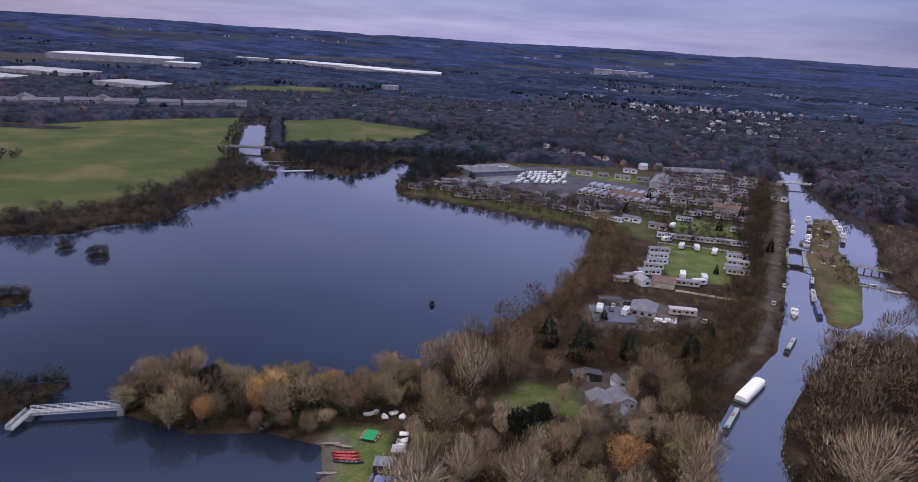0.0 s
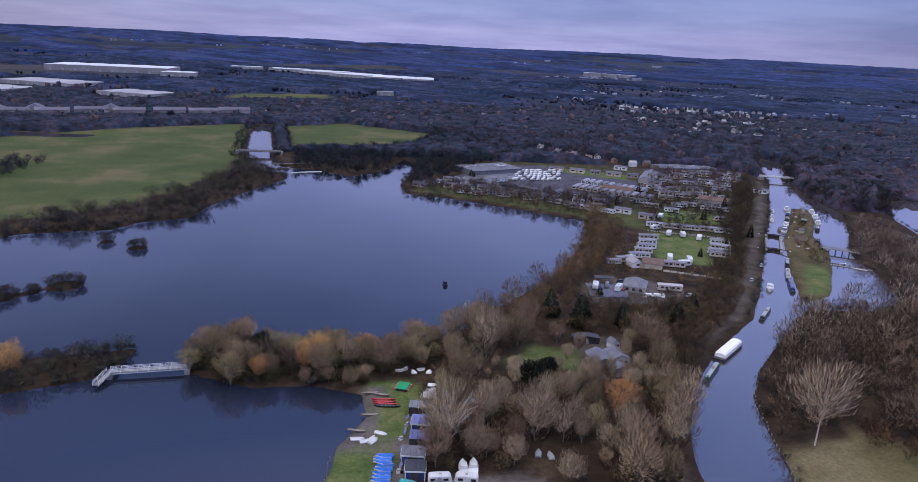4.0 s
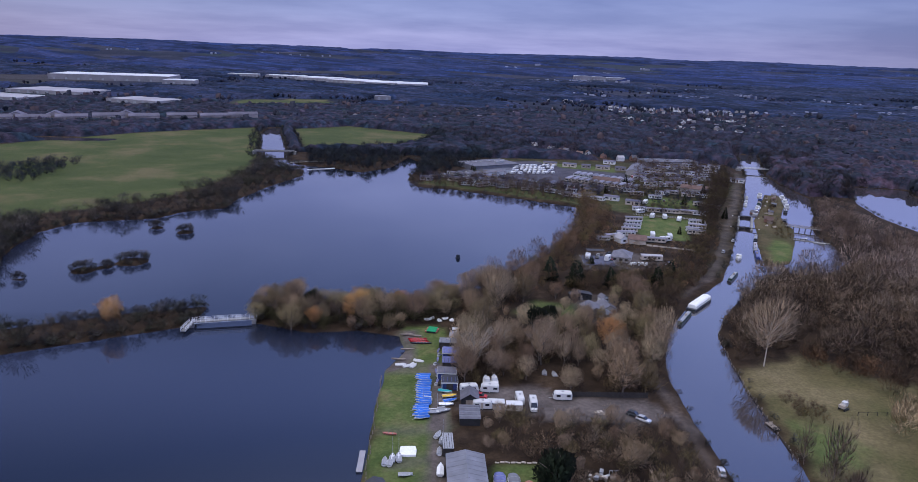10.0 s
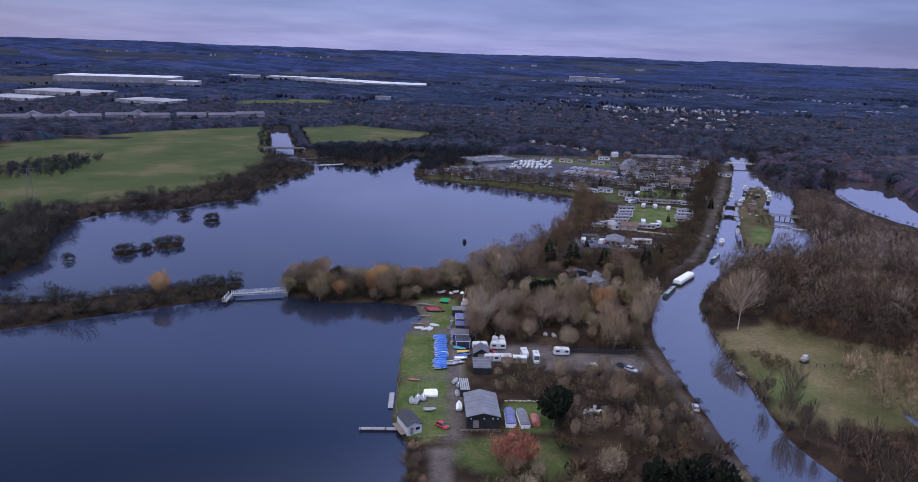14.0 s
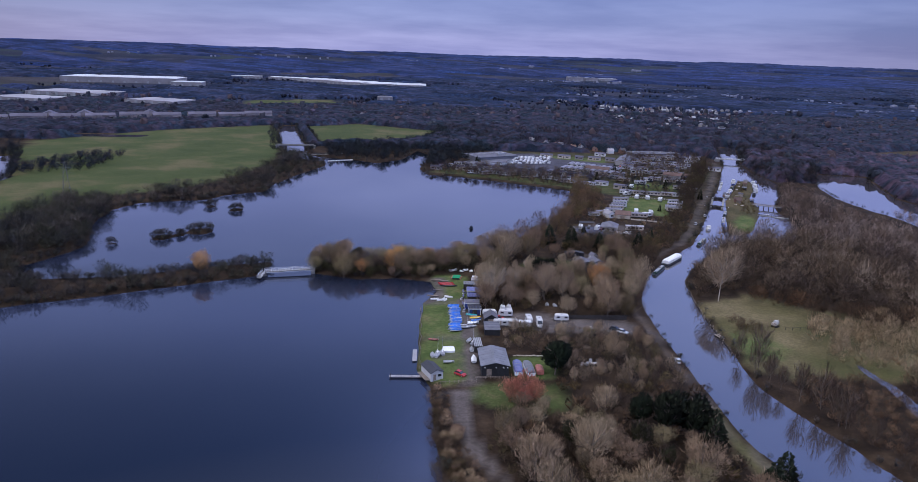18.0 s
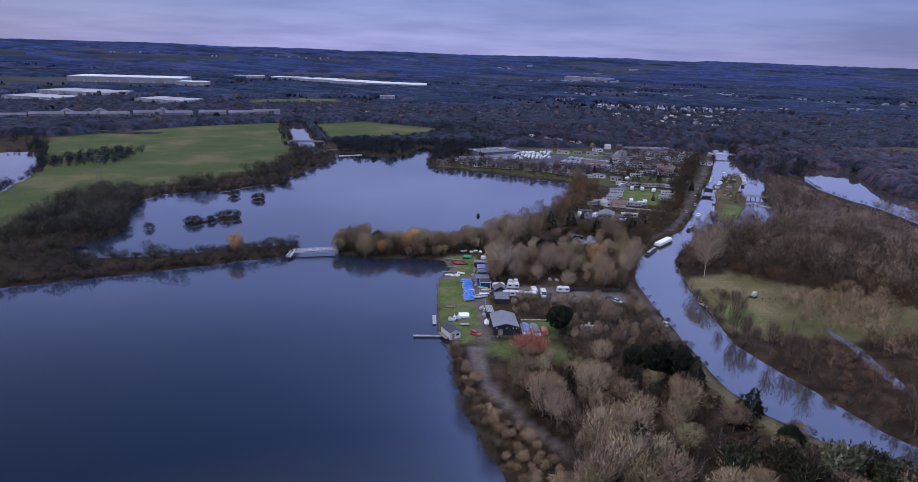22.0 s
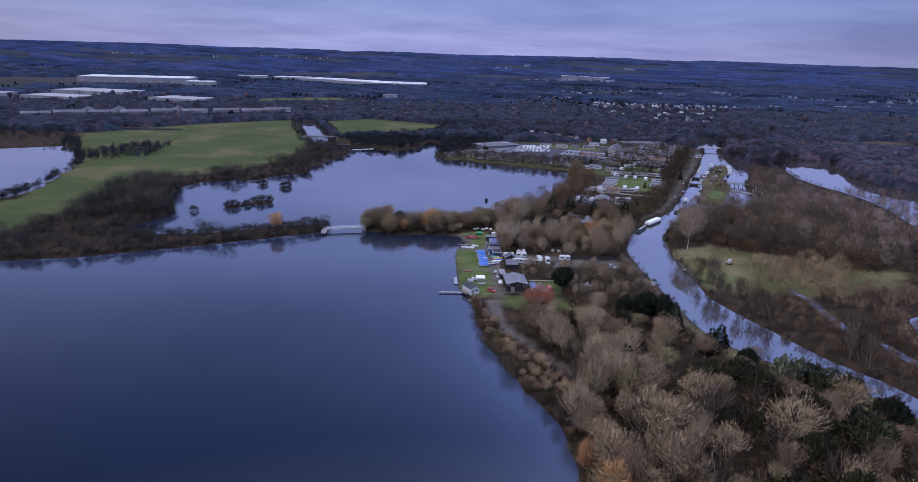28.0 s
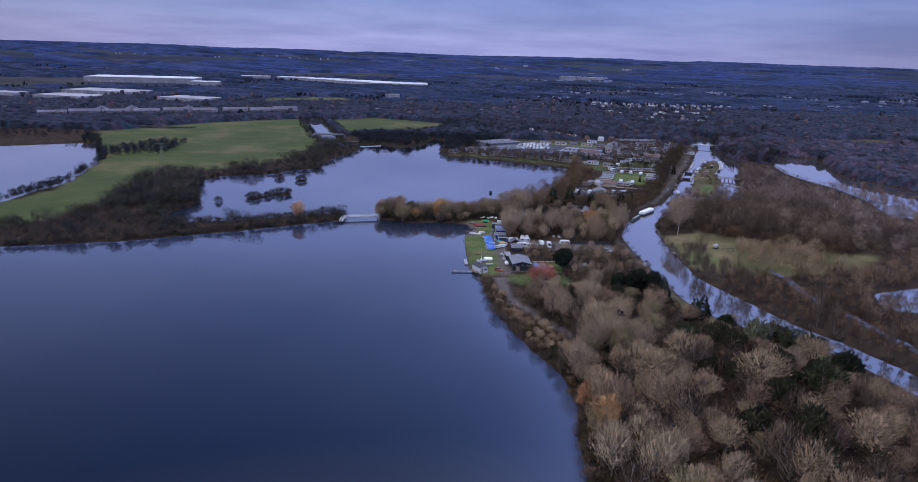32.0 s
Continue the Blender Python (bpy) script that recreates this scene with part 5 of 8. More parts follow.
for w_ in WAREHOUSES:
    x_, y_, a_, b_ = w_[:4]
    PLOTS.append(([(x_ - a_ / 2 - 6, y_ - b_ / 2 - 60), (x_ + a_ / 2 + 6, y_ - b_ / 2 - 60), (x_ + a_ / 2 + 6, y_ + b_ / 2 + 6), (x_ - a_ / 2 - 6, y_ + b_ / 2 + 6)], 0))
PLOTS += [([(x_ - 5, y_ - 9), (x_ + 5, y_ - 9), (x_ + 6, y_ + 5), (x_ - 6, y_ + 5)], 0) for x_, y_ in HOUSE_SPOTS]
PLOTS += [([(x_ - 16, y_ - 30), (x_ + 24, y_ - 14), (x_ + 20, y_ + 14), (x_ - 24, y_ + 6)], 0) for x_, y_, _ in TERRACES]
NO_TREES += PLOTS
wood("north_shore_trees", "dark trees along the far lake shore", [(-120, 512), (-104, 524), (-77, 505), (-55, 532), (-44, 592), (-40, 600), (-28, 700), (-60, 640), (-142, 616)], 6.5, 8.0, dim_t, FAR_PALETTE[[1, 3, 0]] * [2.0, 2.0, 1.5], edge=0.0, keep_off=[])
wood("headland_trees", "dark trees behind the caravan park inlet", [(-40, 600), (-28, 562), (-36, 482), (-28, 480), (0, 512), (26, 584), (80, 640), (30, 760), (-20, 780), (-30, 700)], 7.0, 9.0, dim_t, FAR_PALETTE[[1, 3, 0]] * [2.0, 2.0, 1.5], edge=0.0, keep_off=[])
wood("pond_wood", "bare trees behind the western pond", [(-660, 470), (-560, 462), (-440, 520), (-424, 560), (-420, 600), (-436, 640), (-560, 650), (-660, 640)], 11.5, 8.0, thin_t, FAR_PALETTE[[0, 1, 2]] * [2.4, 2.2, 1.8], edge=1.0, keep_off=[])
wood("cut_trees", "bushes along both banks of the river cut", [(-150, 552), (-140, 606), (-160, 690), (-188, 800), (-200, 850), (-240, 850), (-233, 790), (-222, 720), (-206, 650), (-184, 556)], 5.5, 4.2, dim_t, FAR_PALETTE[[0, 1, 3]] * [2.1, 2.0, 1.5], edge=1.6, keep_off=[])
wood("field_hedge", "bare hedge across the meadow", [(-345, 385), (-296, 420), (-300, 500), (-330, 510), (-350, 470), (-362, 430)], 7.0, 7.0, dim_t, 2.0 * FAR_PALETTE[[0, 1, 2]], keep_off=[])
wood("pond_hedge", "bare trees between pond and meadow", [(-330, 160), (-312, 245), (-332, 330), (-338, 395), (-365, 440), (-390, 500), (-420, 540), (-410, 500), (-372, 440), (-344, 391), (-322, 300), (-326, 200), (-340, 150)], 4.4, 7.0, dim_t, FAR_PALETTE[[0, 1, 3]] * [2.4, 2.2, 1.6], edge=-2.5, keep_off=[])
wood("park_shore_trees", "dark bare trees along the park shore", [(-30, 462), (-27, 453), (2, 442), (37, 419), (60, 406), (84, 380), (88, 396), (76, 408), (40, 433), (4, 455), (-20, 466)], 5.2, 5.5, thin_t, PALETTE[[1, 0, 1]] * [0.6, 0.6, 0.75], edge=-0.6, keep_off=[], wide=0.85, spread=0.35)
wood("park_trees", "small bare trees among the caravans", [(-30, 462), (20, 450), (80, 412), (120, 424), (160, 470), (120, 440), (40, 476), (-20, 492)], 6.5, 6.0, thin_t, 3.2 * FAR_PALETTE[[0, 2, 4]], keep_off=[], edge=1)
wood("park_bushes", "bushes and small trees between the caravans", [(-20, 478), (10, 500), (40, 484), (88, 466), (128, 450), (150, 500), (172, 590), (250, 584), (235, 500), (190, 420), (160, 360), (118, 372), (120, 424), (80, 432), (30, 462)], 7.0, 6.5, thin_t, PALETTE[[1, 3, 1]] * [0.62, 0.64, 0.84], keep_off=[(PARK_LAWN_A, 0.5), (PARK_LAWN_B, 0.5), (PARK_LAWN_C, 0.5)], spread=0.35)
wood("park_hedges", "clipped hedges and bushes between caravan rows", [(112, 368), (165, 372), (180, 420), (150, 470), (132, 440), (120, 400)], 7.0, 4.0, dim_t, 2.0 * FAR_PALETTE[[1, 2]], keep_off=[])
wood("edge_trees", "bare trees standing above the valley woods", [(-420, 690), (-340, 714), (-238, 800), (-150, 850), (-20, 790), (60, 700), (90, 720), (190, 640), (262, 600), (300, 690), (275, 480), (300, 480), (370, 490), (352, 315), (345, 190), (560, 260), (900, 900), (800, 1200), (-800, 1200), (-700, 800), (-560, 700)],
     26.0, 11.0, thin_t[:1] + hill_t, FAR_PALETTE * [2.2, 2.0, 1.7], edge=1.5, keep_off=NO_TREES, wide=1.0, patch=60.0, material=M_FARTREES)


# hill and valley woods carry distance haze as blue in their colours
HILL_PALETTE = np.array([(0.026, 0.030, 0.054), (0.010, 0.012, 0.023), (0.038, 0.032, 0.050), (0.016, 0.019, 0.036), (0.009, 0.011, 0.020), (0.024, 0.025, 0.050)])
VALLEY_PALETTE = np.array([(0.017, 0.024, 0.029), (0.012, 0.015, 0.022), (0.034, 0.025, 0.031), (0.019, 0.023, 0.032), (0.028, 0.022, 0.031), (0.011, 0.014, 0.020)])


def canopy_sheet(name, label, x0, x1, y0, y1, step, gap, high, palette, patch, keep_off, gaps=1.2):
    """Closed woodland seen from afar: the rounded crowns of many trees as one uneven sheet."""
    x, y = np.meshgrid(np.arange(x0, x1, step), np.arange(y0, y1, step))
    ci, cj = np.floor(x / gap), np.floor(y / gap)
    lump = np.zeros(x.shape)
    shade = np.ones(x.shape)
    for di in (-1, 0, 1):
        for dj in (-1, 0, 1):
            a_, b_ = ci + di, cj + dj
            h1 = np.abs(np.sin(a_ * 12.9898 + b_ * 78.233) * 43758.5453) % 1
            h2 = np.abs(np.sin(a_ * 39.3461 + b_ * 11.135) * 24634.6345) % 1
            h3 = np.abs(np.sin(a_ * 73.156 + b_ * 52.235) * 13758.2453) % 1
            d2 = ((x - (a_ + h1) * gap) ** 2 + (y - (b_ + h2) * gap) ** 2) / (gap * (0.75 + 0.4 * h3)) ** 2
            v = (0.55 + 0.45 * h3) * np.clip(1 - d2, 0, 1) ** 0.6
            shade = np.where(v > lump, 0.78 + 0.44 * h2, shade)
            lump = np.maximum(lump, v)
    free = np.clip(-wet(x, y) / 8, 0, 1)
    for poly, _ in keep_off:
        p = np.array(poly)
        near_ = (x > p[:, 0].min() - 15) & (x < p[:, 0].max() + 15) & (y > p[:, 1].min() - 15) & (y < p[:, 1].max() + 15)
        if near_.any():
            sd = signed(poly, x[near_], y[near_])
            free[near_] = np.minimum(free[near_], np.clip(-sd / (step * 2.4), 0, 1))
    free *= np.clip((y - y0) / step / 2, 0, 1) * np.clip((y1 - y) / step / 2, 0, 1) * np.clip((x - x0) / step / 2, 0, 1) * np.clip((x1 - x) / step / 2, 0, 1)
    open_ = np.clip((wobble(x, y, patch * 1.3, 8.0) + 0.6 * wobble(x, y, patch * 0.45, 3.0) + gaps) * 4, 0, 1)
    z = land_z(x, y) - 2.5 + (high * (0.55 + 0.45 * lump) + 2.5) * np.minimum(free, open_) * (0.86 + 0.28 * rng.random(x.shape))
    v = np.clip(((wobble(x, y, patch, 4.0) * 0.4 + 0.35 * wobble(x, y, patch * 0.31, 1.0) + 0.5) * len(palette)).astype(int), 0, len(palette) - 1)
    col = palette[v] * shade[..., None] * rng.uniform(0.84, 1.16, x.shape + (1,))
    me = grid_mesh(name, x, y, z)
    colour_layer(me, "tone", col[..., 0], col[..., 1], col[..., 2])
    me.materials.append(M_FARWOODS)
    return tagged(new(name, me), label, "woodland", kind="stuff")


# haze by colour: the factors push blue hardest on the farthest hills
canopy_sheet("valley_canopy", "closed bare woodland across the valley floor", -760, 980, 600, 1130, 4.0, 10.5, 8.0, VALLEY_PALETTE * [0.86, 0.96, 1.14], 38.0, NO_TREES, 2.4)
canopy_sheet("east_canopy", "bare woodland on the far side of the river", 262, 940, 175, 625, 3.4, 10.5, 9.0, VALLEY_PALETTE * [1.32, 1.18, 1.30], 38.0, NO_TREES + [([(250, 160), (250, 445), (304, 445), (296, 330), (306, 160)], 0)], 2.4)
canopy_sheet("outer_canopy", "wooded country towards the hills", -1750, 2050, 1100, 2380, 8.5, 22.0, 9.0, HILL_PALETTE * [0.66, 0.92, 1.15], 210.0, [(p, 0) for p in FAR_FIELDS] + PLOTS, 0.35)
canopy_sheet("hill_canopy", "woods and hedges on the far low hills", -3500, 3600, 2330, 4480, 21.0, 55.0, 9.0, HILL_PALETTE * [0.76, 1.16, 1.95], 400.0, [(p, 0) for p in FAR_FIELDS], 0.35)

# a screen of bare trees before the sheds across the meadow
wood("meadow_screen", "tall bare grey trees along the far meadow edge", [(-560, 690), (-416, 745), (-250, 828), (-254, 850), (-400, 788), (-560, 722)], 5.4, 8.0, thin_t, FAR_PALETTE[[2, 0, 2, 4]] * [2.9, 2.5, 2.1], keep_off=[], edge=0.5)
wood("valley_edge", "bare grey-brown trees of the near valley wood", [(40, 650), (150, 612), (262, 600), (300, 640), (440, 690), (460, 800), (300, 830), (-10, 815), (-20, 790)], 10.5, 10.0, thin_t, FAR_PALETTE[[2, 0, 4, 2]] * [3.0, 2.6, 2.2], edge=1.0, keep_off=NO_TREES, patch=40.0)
# hedges and single trees round the parcels of the outer country
lines_ = []
for k in range(24):
    f_ = np.arange(0, 1300, 8.5)
    lines_.append(np.stack([-1750 + k * 165 + 55 * np.sin(f_ / 260 + k * 1.7), 1090 + f_], -1))
for k in range(9):
    f_ = np.arange(0, 3800, 8.5)
    lines_.append(np.stack([-1750 + f_, 1120 + k * 150 + 45 * np.sin(f_ / 310 + k * 2.3)], -1))
lines_ = np.concatenate(lines_)
lines_ = lines_ + rng.normal(size=lines_.shape) * 4
ok_ = (rng.random(len(lines_)) < 0.62) & (np.abs(lines_[:, 0]) < 260 + 0.66 * lines_[:, 1]) & (wobble(lines_[:, 0], lines_[:, 1], 120.0, 2.0) > -0.35)
for p_, _ in PLOTS + [(q, 0) for q in FAR_FIELDS]:
    ok_ &= signed(p_, lines_[:, 0], lines_[:, 1]) < 0
lines_ = lines_[ok_]
lh = rng.uniform(5, 11, len(lines_))
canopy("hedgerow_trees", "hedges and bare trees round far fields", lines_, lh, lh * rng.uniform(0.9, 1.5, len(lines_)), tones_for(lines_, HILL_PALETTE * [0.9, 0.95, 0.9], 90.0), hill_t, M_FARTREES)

# pale houses of far settlements, too small to count
specks = []
for ax, ay, bx, by, n_ in ((306, 2348, 644, 2440, 34), (291, 1634, 370, 1600, 9), (699, 2035, 803, 2096, 12), (561, 1622, 640, 1660, 8), (762, 1794, 850, 1840, 10), (901, 1662, 950, 1690, 6), (894, 1529, 960, 1560, 7), (860, 1300, 980, 1360, 9),
                           (634, 2887, 690, 2900, 7), (904, 3240, 970, 3260, 6), (280, 3110, 330, 3120, 5), (440, 3430, 480, 3430, 3), (-1477, 3207, -1376, 3332, 4), (-1101, 3371, -799, 3652, 5), (-741, 3509, -545, 3604, 5), (-165, 3603, -90, 3589, 8), (1000, 1500, 1500, 1800, 14), (420, 1180, 900, 1300, 22)):
    f_ = rng.random(n_)
    specks += list(zip(ax + (bx - ax) * f_ + rng.normal(size=n_) * 10, ay + (by - ay) * f_ + rng.normal(size=n_) * 22))
sv, sf = [], []
for x_, y_ in specks:
    z_ = float(land_z(np.array([x_]), np.array([y_]))[0])
    far_ = 1 + max(0, y_ - 2200) / 1800
    w_, d_, h_ = rng.uniform(1.5, 4.5) * far_, rng.uniform(1.6, 3.0), rng.uniform(5.5, 8.0)
    n_ = len(sv)
    sv += [(x_ - w_, y_ - d_, z_), (x_ + w_, y_ - d_, z_), (x_ + w_, y_ + d_, z_), (x_ - w_, y_ + d_, z_), (x_ - w_, y_ - d_, z_ + h_), (x_ + w_, y_ - d_, z_ + h_), (x_ + w_, y_ + d_, z_ + h_), (x_ - w_, y_ + d_, z_ + h_), (x_ - w_, y_, z_ + h_ + 2), (x_ + w_, y_, z_ + h_ + 2)]
    sf += [tuple(n_ + i for i in q) for q in ((0, 1, 5, 4), (1, 2, 6, 9, 5), (2, 3, 7, 6), (3, 0, 4, 8, 7), (4, 5, 9, 8), (6, 7, 8, 9))]
sm = bpy.data.meshes.new("far_settlement")
sm.from_pydata(sv, [], sf)
# haze is put into the wall colour as a bluish tint
sm.materials.append(mat("hazy_render", (0.165, 0.170, 0.225), 0.8, vary=0.3, scale=0.02))
tagged(new("far_settlement", sm), "pale houses scattered over distant low hills", "houses", kind="stuff")

# ---- things: builders ----


class Geo:
    """Collects vertices and faces of one part."""

    def __init__(self):
        self.v, self.f = [], []

    def add(self, verts, faces):
        n = len(self.v)
        self.v += [tuple(p) for p in verts]
        self.f += [tuple(n + i for i in q) for q in faces]
        return self

    def box(self, x, y, z, sx, sy, sz, turn=0.0, ch=0.0):
        """A box whose base centre is (x, y, z); ch: chamfer of its upright edges."""
        hx, hy = sx / 2, sy / 2
        ring = [(-hx, -hy), (hx, -hy), (hx, hy), (-hx, hy)] if ch <= 0 else [
            (-hx + ch, -hy), (hx - ch, -hy), (hx, -hy + ch), (hx, hy - ch), (hx - ch, hy), (-hx + ch, hy), (-hx, hy - ch), (-hx, -hy + ch)]
        c, s = math.cos(turn), math.sin(turn)
        ring = [(x + a * c - b * s, y + a * s + b * c) for a, b in ring]
        return self.loft([[(a, b, z) for a, b in ring], [(a, b, z + sz) for a, b in ring]])

    def loft(self, rings, cap=True):
        n = len(rings[0])
        verts = [p for r in rings for p in r]
        faces = []
        for k in range(len(rings) - 1):
            for i in range(n):
                j = (i + 1) % n
                faces.append((k * n + i, k * n + j, (k + 1) * n + j, (k + 1) * n + i))
        if cap:
            faces.append(tuple(range(n))[::-1])
            faces.append(tuple(range((len(rings) - 1) * n, len(rings) * n)))
        return self.add(verts, faces)

    def tube(self, a, b, r, n=6, r2=None):
        a, b = Vector(a), Vector(b)
        w = (b - a).normalized()
        u = w.orthogonal().normalized()
        v = w.cross(u)
        r2 = r if r2 is None else r2
        ring = [(math.cos(k * 2 * math.pi / n), math.sin(k * 2 * math.pi / n)) for k in range(n)]
        return self.loft([[a + r * (u * c + v * s) for c, s in ring], [b + r2 * (u * c + v * s) for c, s in ring]])

    def roof(self, w, d, z0, z1, thick=0.12, over=0.3, x=0.0, y=0.0):
        """A gabled roof with its ridge along y."""
        hx, hy = w / 2 + over, d / 2 + over
        drop = (z1 - z0) * over / (w / 2)
        prof = [(-hx, z0 - drop), (0, z1), (hx, z0 - drop), (hx, z0 - drop + thick), (0, z1 + thick * 1.15), (-hx, z0 - drop + thick)]
        return self.loft([[(x + a, y - hy, b) for a, b in prof], [(x + a, y + hy, b) for a, b in prof]])

    def gable_wall(self, w, d, z0, z1):
        prof = [(-w / 2, -0.3), (w / 2, -0.3), (w / 2, z0), (0, z1), (-w / 2, z0)]
        return self.loft([[(a, -d / 2, b) for a, b in prof], [(a, d / 2, b) for a, b in prof]])

    def mesh(self, name, material):
        me = bpy.data.meshes.new(name)
        me.from_pydata([tuple(p) for p in self.v], [], self.f)
        bm = bmesh.new()
        bm.from_mesh(me)
        bmesh.ops.recalc_face_normals(bm, faces=bm.faces)
        bm.to_mesh(me)
        bm.free()
        me.materials.append(material)
        return me


def part(name, geo, material, parent, label=""):
    o = new(name, geo.mesh(name, material))
    o.parent = parent
    if label:
        tagged(o, label)
    return o


def gz(x, y):
    return float(land_z(np.array([float(x)]), np.array([float(y)]))[0])


def at(x, y, rz=0.0, z=None):
    return pose(x, y, gz(x, y) if z is None else z, 0, 0, rz)


def thing(name, label, category, group=""):
    return tagged(new(name), label, category, group)


class Stock:
    """Gives out a thing once, then copies of it."""

    def __init__(self, ob):
        self.ob, self.used = ob, False

    def put(self, m, scale=(1, 1, 1), label=""):
        o = copy_thing(self.ob, m) if self.used else self.ob
        o.matrix_basis = m
        o.scale = scale
        self.used = True
        if label:
            tagged(o, label)
        return o


def wheel_pair(parent, xs, half, r=0.32):
    for x in xs:
        for s in (-1, 1):
            w = part("tyre", Geo().tube((x, s * (half - 0.2), r), (x, s * half, r), r, 10), M_TYRE, parent)
            part("rim", Geo().tube((x, s * (half - 0.02), r), (x, s * (half + 0.02), r), r * 0.55, 8), M_SILVER, w)


def make_static(wall, roof, label, length=9.6, width=3.4):
    """A static caravan, its length along x."""
    r = thing("static_caravan", label, "caravan", "caravans of the park")
    part("body", Geo().box(0, 0, 0.55, length, width, 2.25, 0, 0.12), wall, r)
    prof = [(-width / 2 - 0.12, 2.78), (width / 2 + 0.12, 2.78), (width / 2 + 0.12, 2.88), (0, 3.3), (-width / 2 - 0.12, 2.88)]
    part("roof", Geo().loft([[(-length / 2 - 0.1, a, b) for a, b in prof], [(length / 2 + 0.1, a, b) for a, b in prof]]), roof, r)
    part("skirt", Geo().box(0, 0, -0.1, length - 0.3, width - 0.3, 0.7), M_DARKPAINT, r)
    for s in (-1, 1):
        for x in (-3.4, -1.5, 1.4, 3.4):
            part("window", Geo().box(x, s * width / 2, 1.45, 1.25, 0.06, 0.85), M_GLASS, r)
        part("window", Geo().box(s * length / 2, 0, 1.35, 0.06, 2.3, 1.0), M_GLASS, r)
    leaf = part("door", Geo().box(0.0, -width / 2, 0.6, 0.8, 0.06, 1.95), M_CREAM, r)
    part("door_window", Geo().box(0.0, -width / 2 - 0.02, 1.7, 0.5, 0.06, 0.6), M_GLASS, leaf)
    return Stock(r)


def make_tourer(wall, label, length=5.6):
    r = thing("touring_caravan", label, "caravan", "touring caravans")
    prof = []
    for x, zb, zt, hw in ((-length / 2, 0.75, 2.05, 0.95), (-length / 2 + 0.25, 0.5, 2.5, 1.1), (-0.6, 0.45, 2.62, 1.13), (length / 2 - 0.7, 0.45, 2.58, 1.13), (length / 2 - 0.1, 0.6, 1.9, 1.05), (length / 2, 0.8, 1.3, 0.95)):
        prof.append([(x, -hw, zb), (x, hw, zb), (x, hw, zt - 0.2), (x, hw - 0.2, zt), (x, -hw + 0.2, zt), (x, -hw, zt - 0.2)])
    part("body", Geo().loft(prof), wall, r)
    part("rooflight", Geo().box(0, 0, 2.58, 0.7, 0.6, 0.12, 0, 0.05), M_CARGREY, r)
    for s in (-1, 1):
        for x in (-1.7, 1.3):
            part("window", Geo().box(x, s * 1.13, 1.35, 1.2, 0.05, 0.65), M_GLASS, r)
    part("door", Geo().box(-0.2, -1.13, 0.55, 0.65, 0.05, 1.7), M_CREAM, r)
    part("front_window", Geo().box(length / 2 - 0.22, 0, 1.5, 0.35, 1.7, 0.5), M_GLASS, r)
    part("drawbar", Geo().tube((length / 2 - 0.2, 0, 0.55), (length / 2 + 1.2, 0, 0.5), 0.07), M_STEEL, r)
    wheel_pair(r, (0.0,), 1.12)
    return Stock(r)


def make_car(paint, label, length=4.3, height=1.5, name="car"):
    r = thing(name, label, "car", "parked cars")
    h, L = height, length
    body = []
    for x, zt, hw in ((-0.5, 0.62, 0.74), (-0.46, 0.86, 0.84), (-0.2, 0.9, 0.88), (0.2, 0.88, 0.88), (0.44, 0.76, 0.84), (0.5, 0.55, 0.72)):
        body.append([(x * L, -hw, 0.25), (x * L, hw, 0.25), (x * L, hw, zt - 0.12), (x * L, hw - 0.1, zt), (x * L, -hw + 0.1, zt), (x * L, -hw, zt - 0.12)])
    part("body", Geo().loft(body), paint, r)
    cab = [[(x * L, -hw, 0.84), (x * L, hw, 0.84), (x * L, hw - 0.12, zt), (x * L, -hw + 0.12, zt)] for x, zt, hw in ((-0.44, 0.9, 0.78), (-0.33, h - 0.06, 0.78), (0.05, h - 0.06, 0.78), (0.24, 0.9, 0.78))]
    part("windows", Geo().loft(cab), M_GLASS, r)
    part("roof", Geo().loft([[(-0.33 * L, -0.66, h - 0.07), (-0.33 * L, 0.66, h - 0.07), (-0.31 * L, 0.62, h), (-0.31 * L, -0.62, h)], [(0.06 * L, -0.66, h - 0.07), (0.06 * L, 0.66, h - 0.07), (0.03 * L, 0.62, h), (0.03 * L, -0.62, h)]]), paint, r)
    for s in (-1, 1):
        part("headlight", Geo().box(0.485 * L, s * 0.58, 0.55, 0.1, 0.26, 0.14), M_SILVER, r)
        part("tail_light", Geo().box(-0.485 * L, s * 0.64, 0.58, 0.08, 0.2, 0.16), M_REDPAINT, r)
    wheel_pair(r, (-0.3 * L, 0.31 * L), 0.88, 0.31)
    return Stock(r)


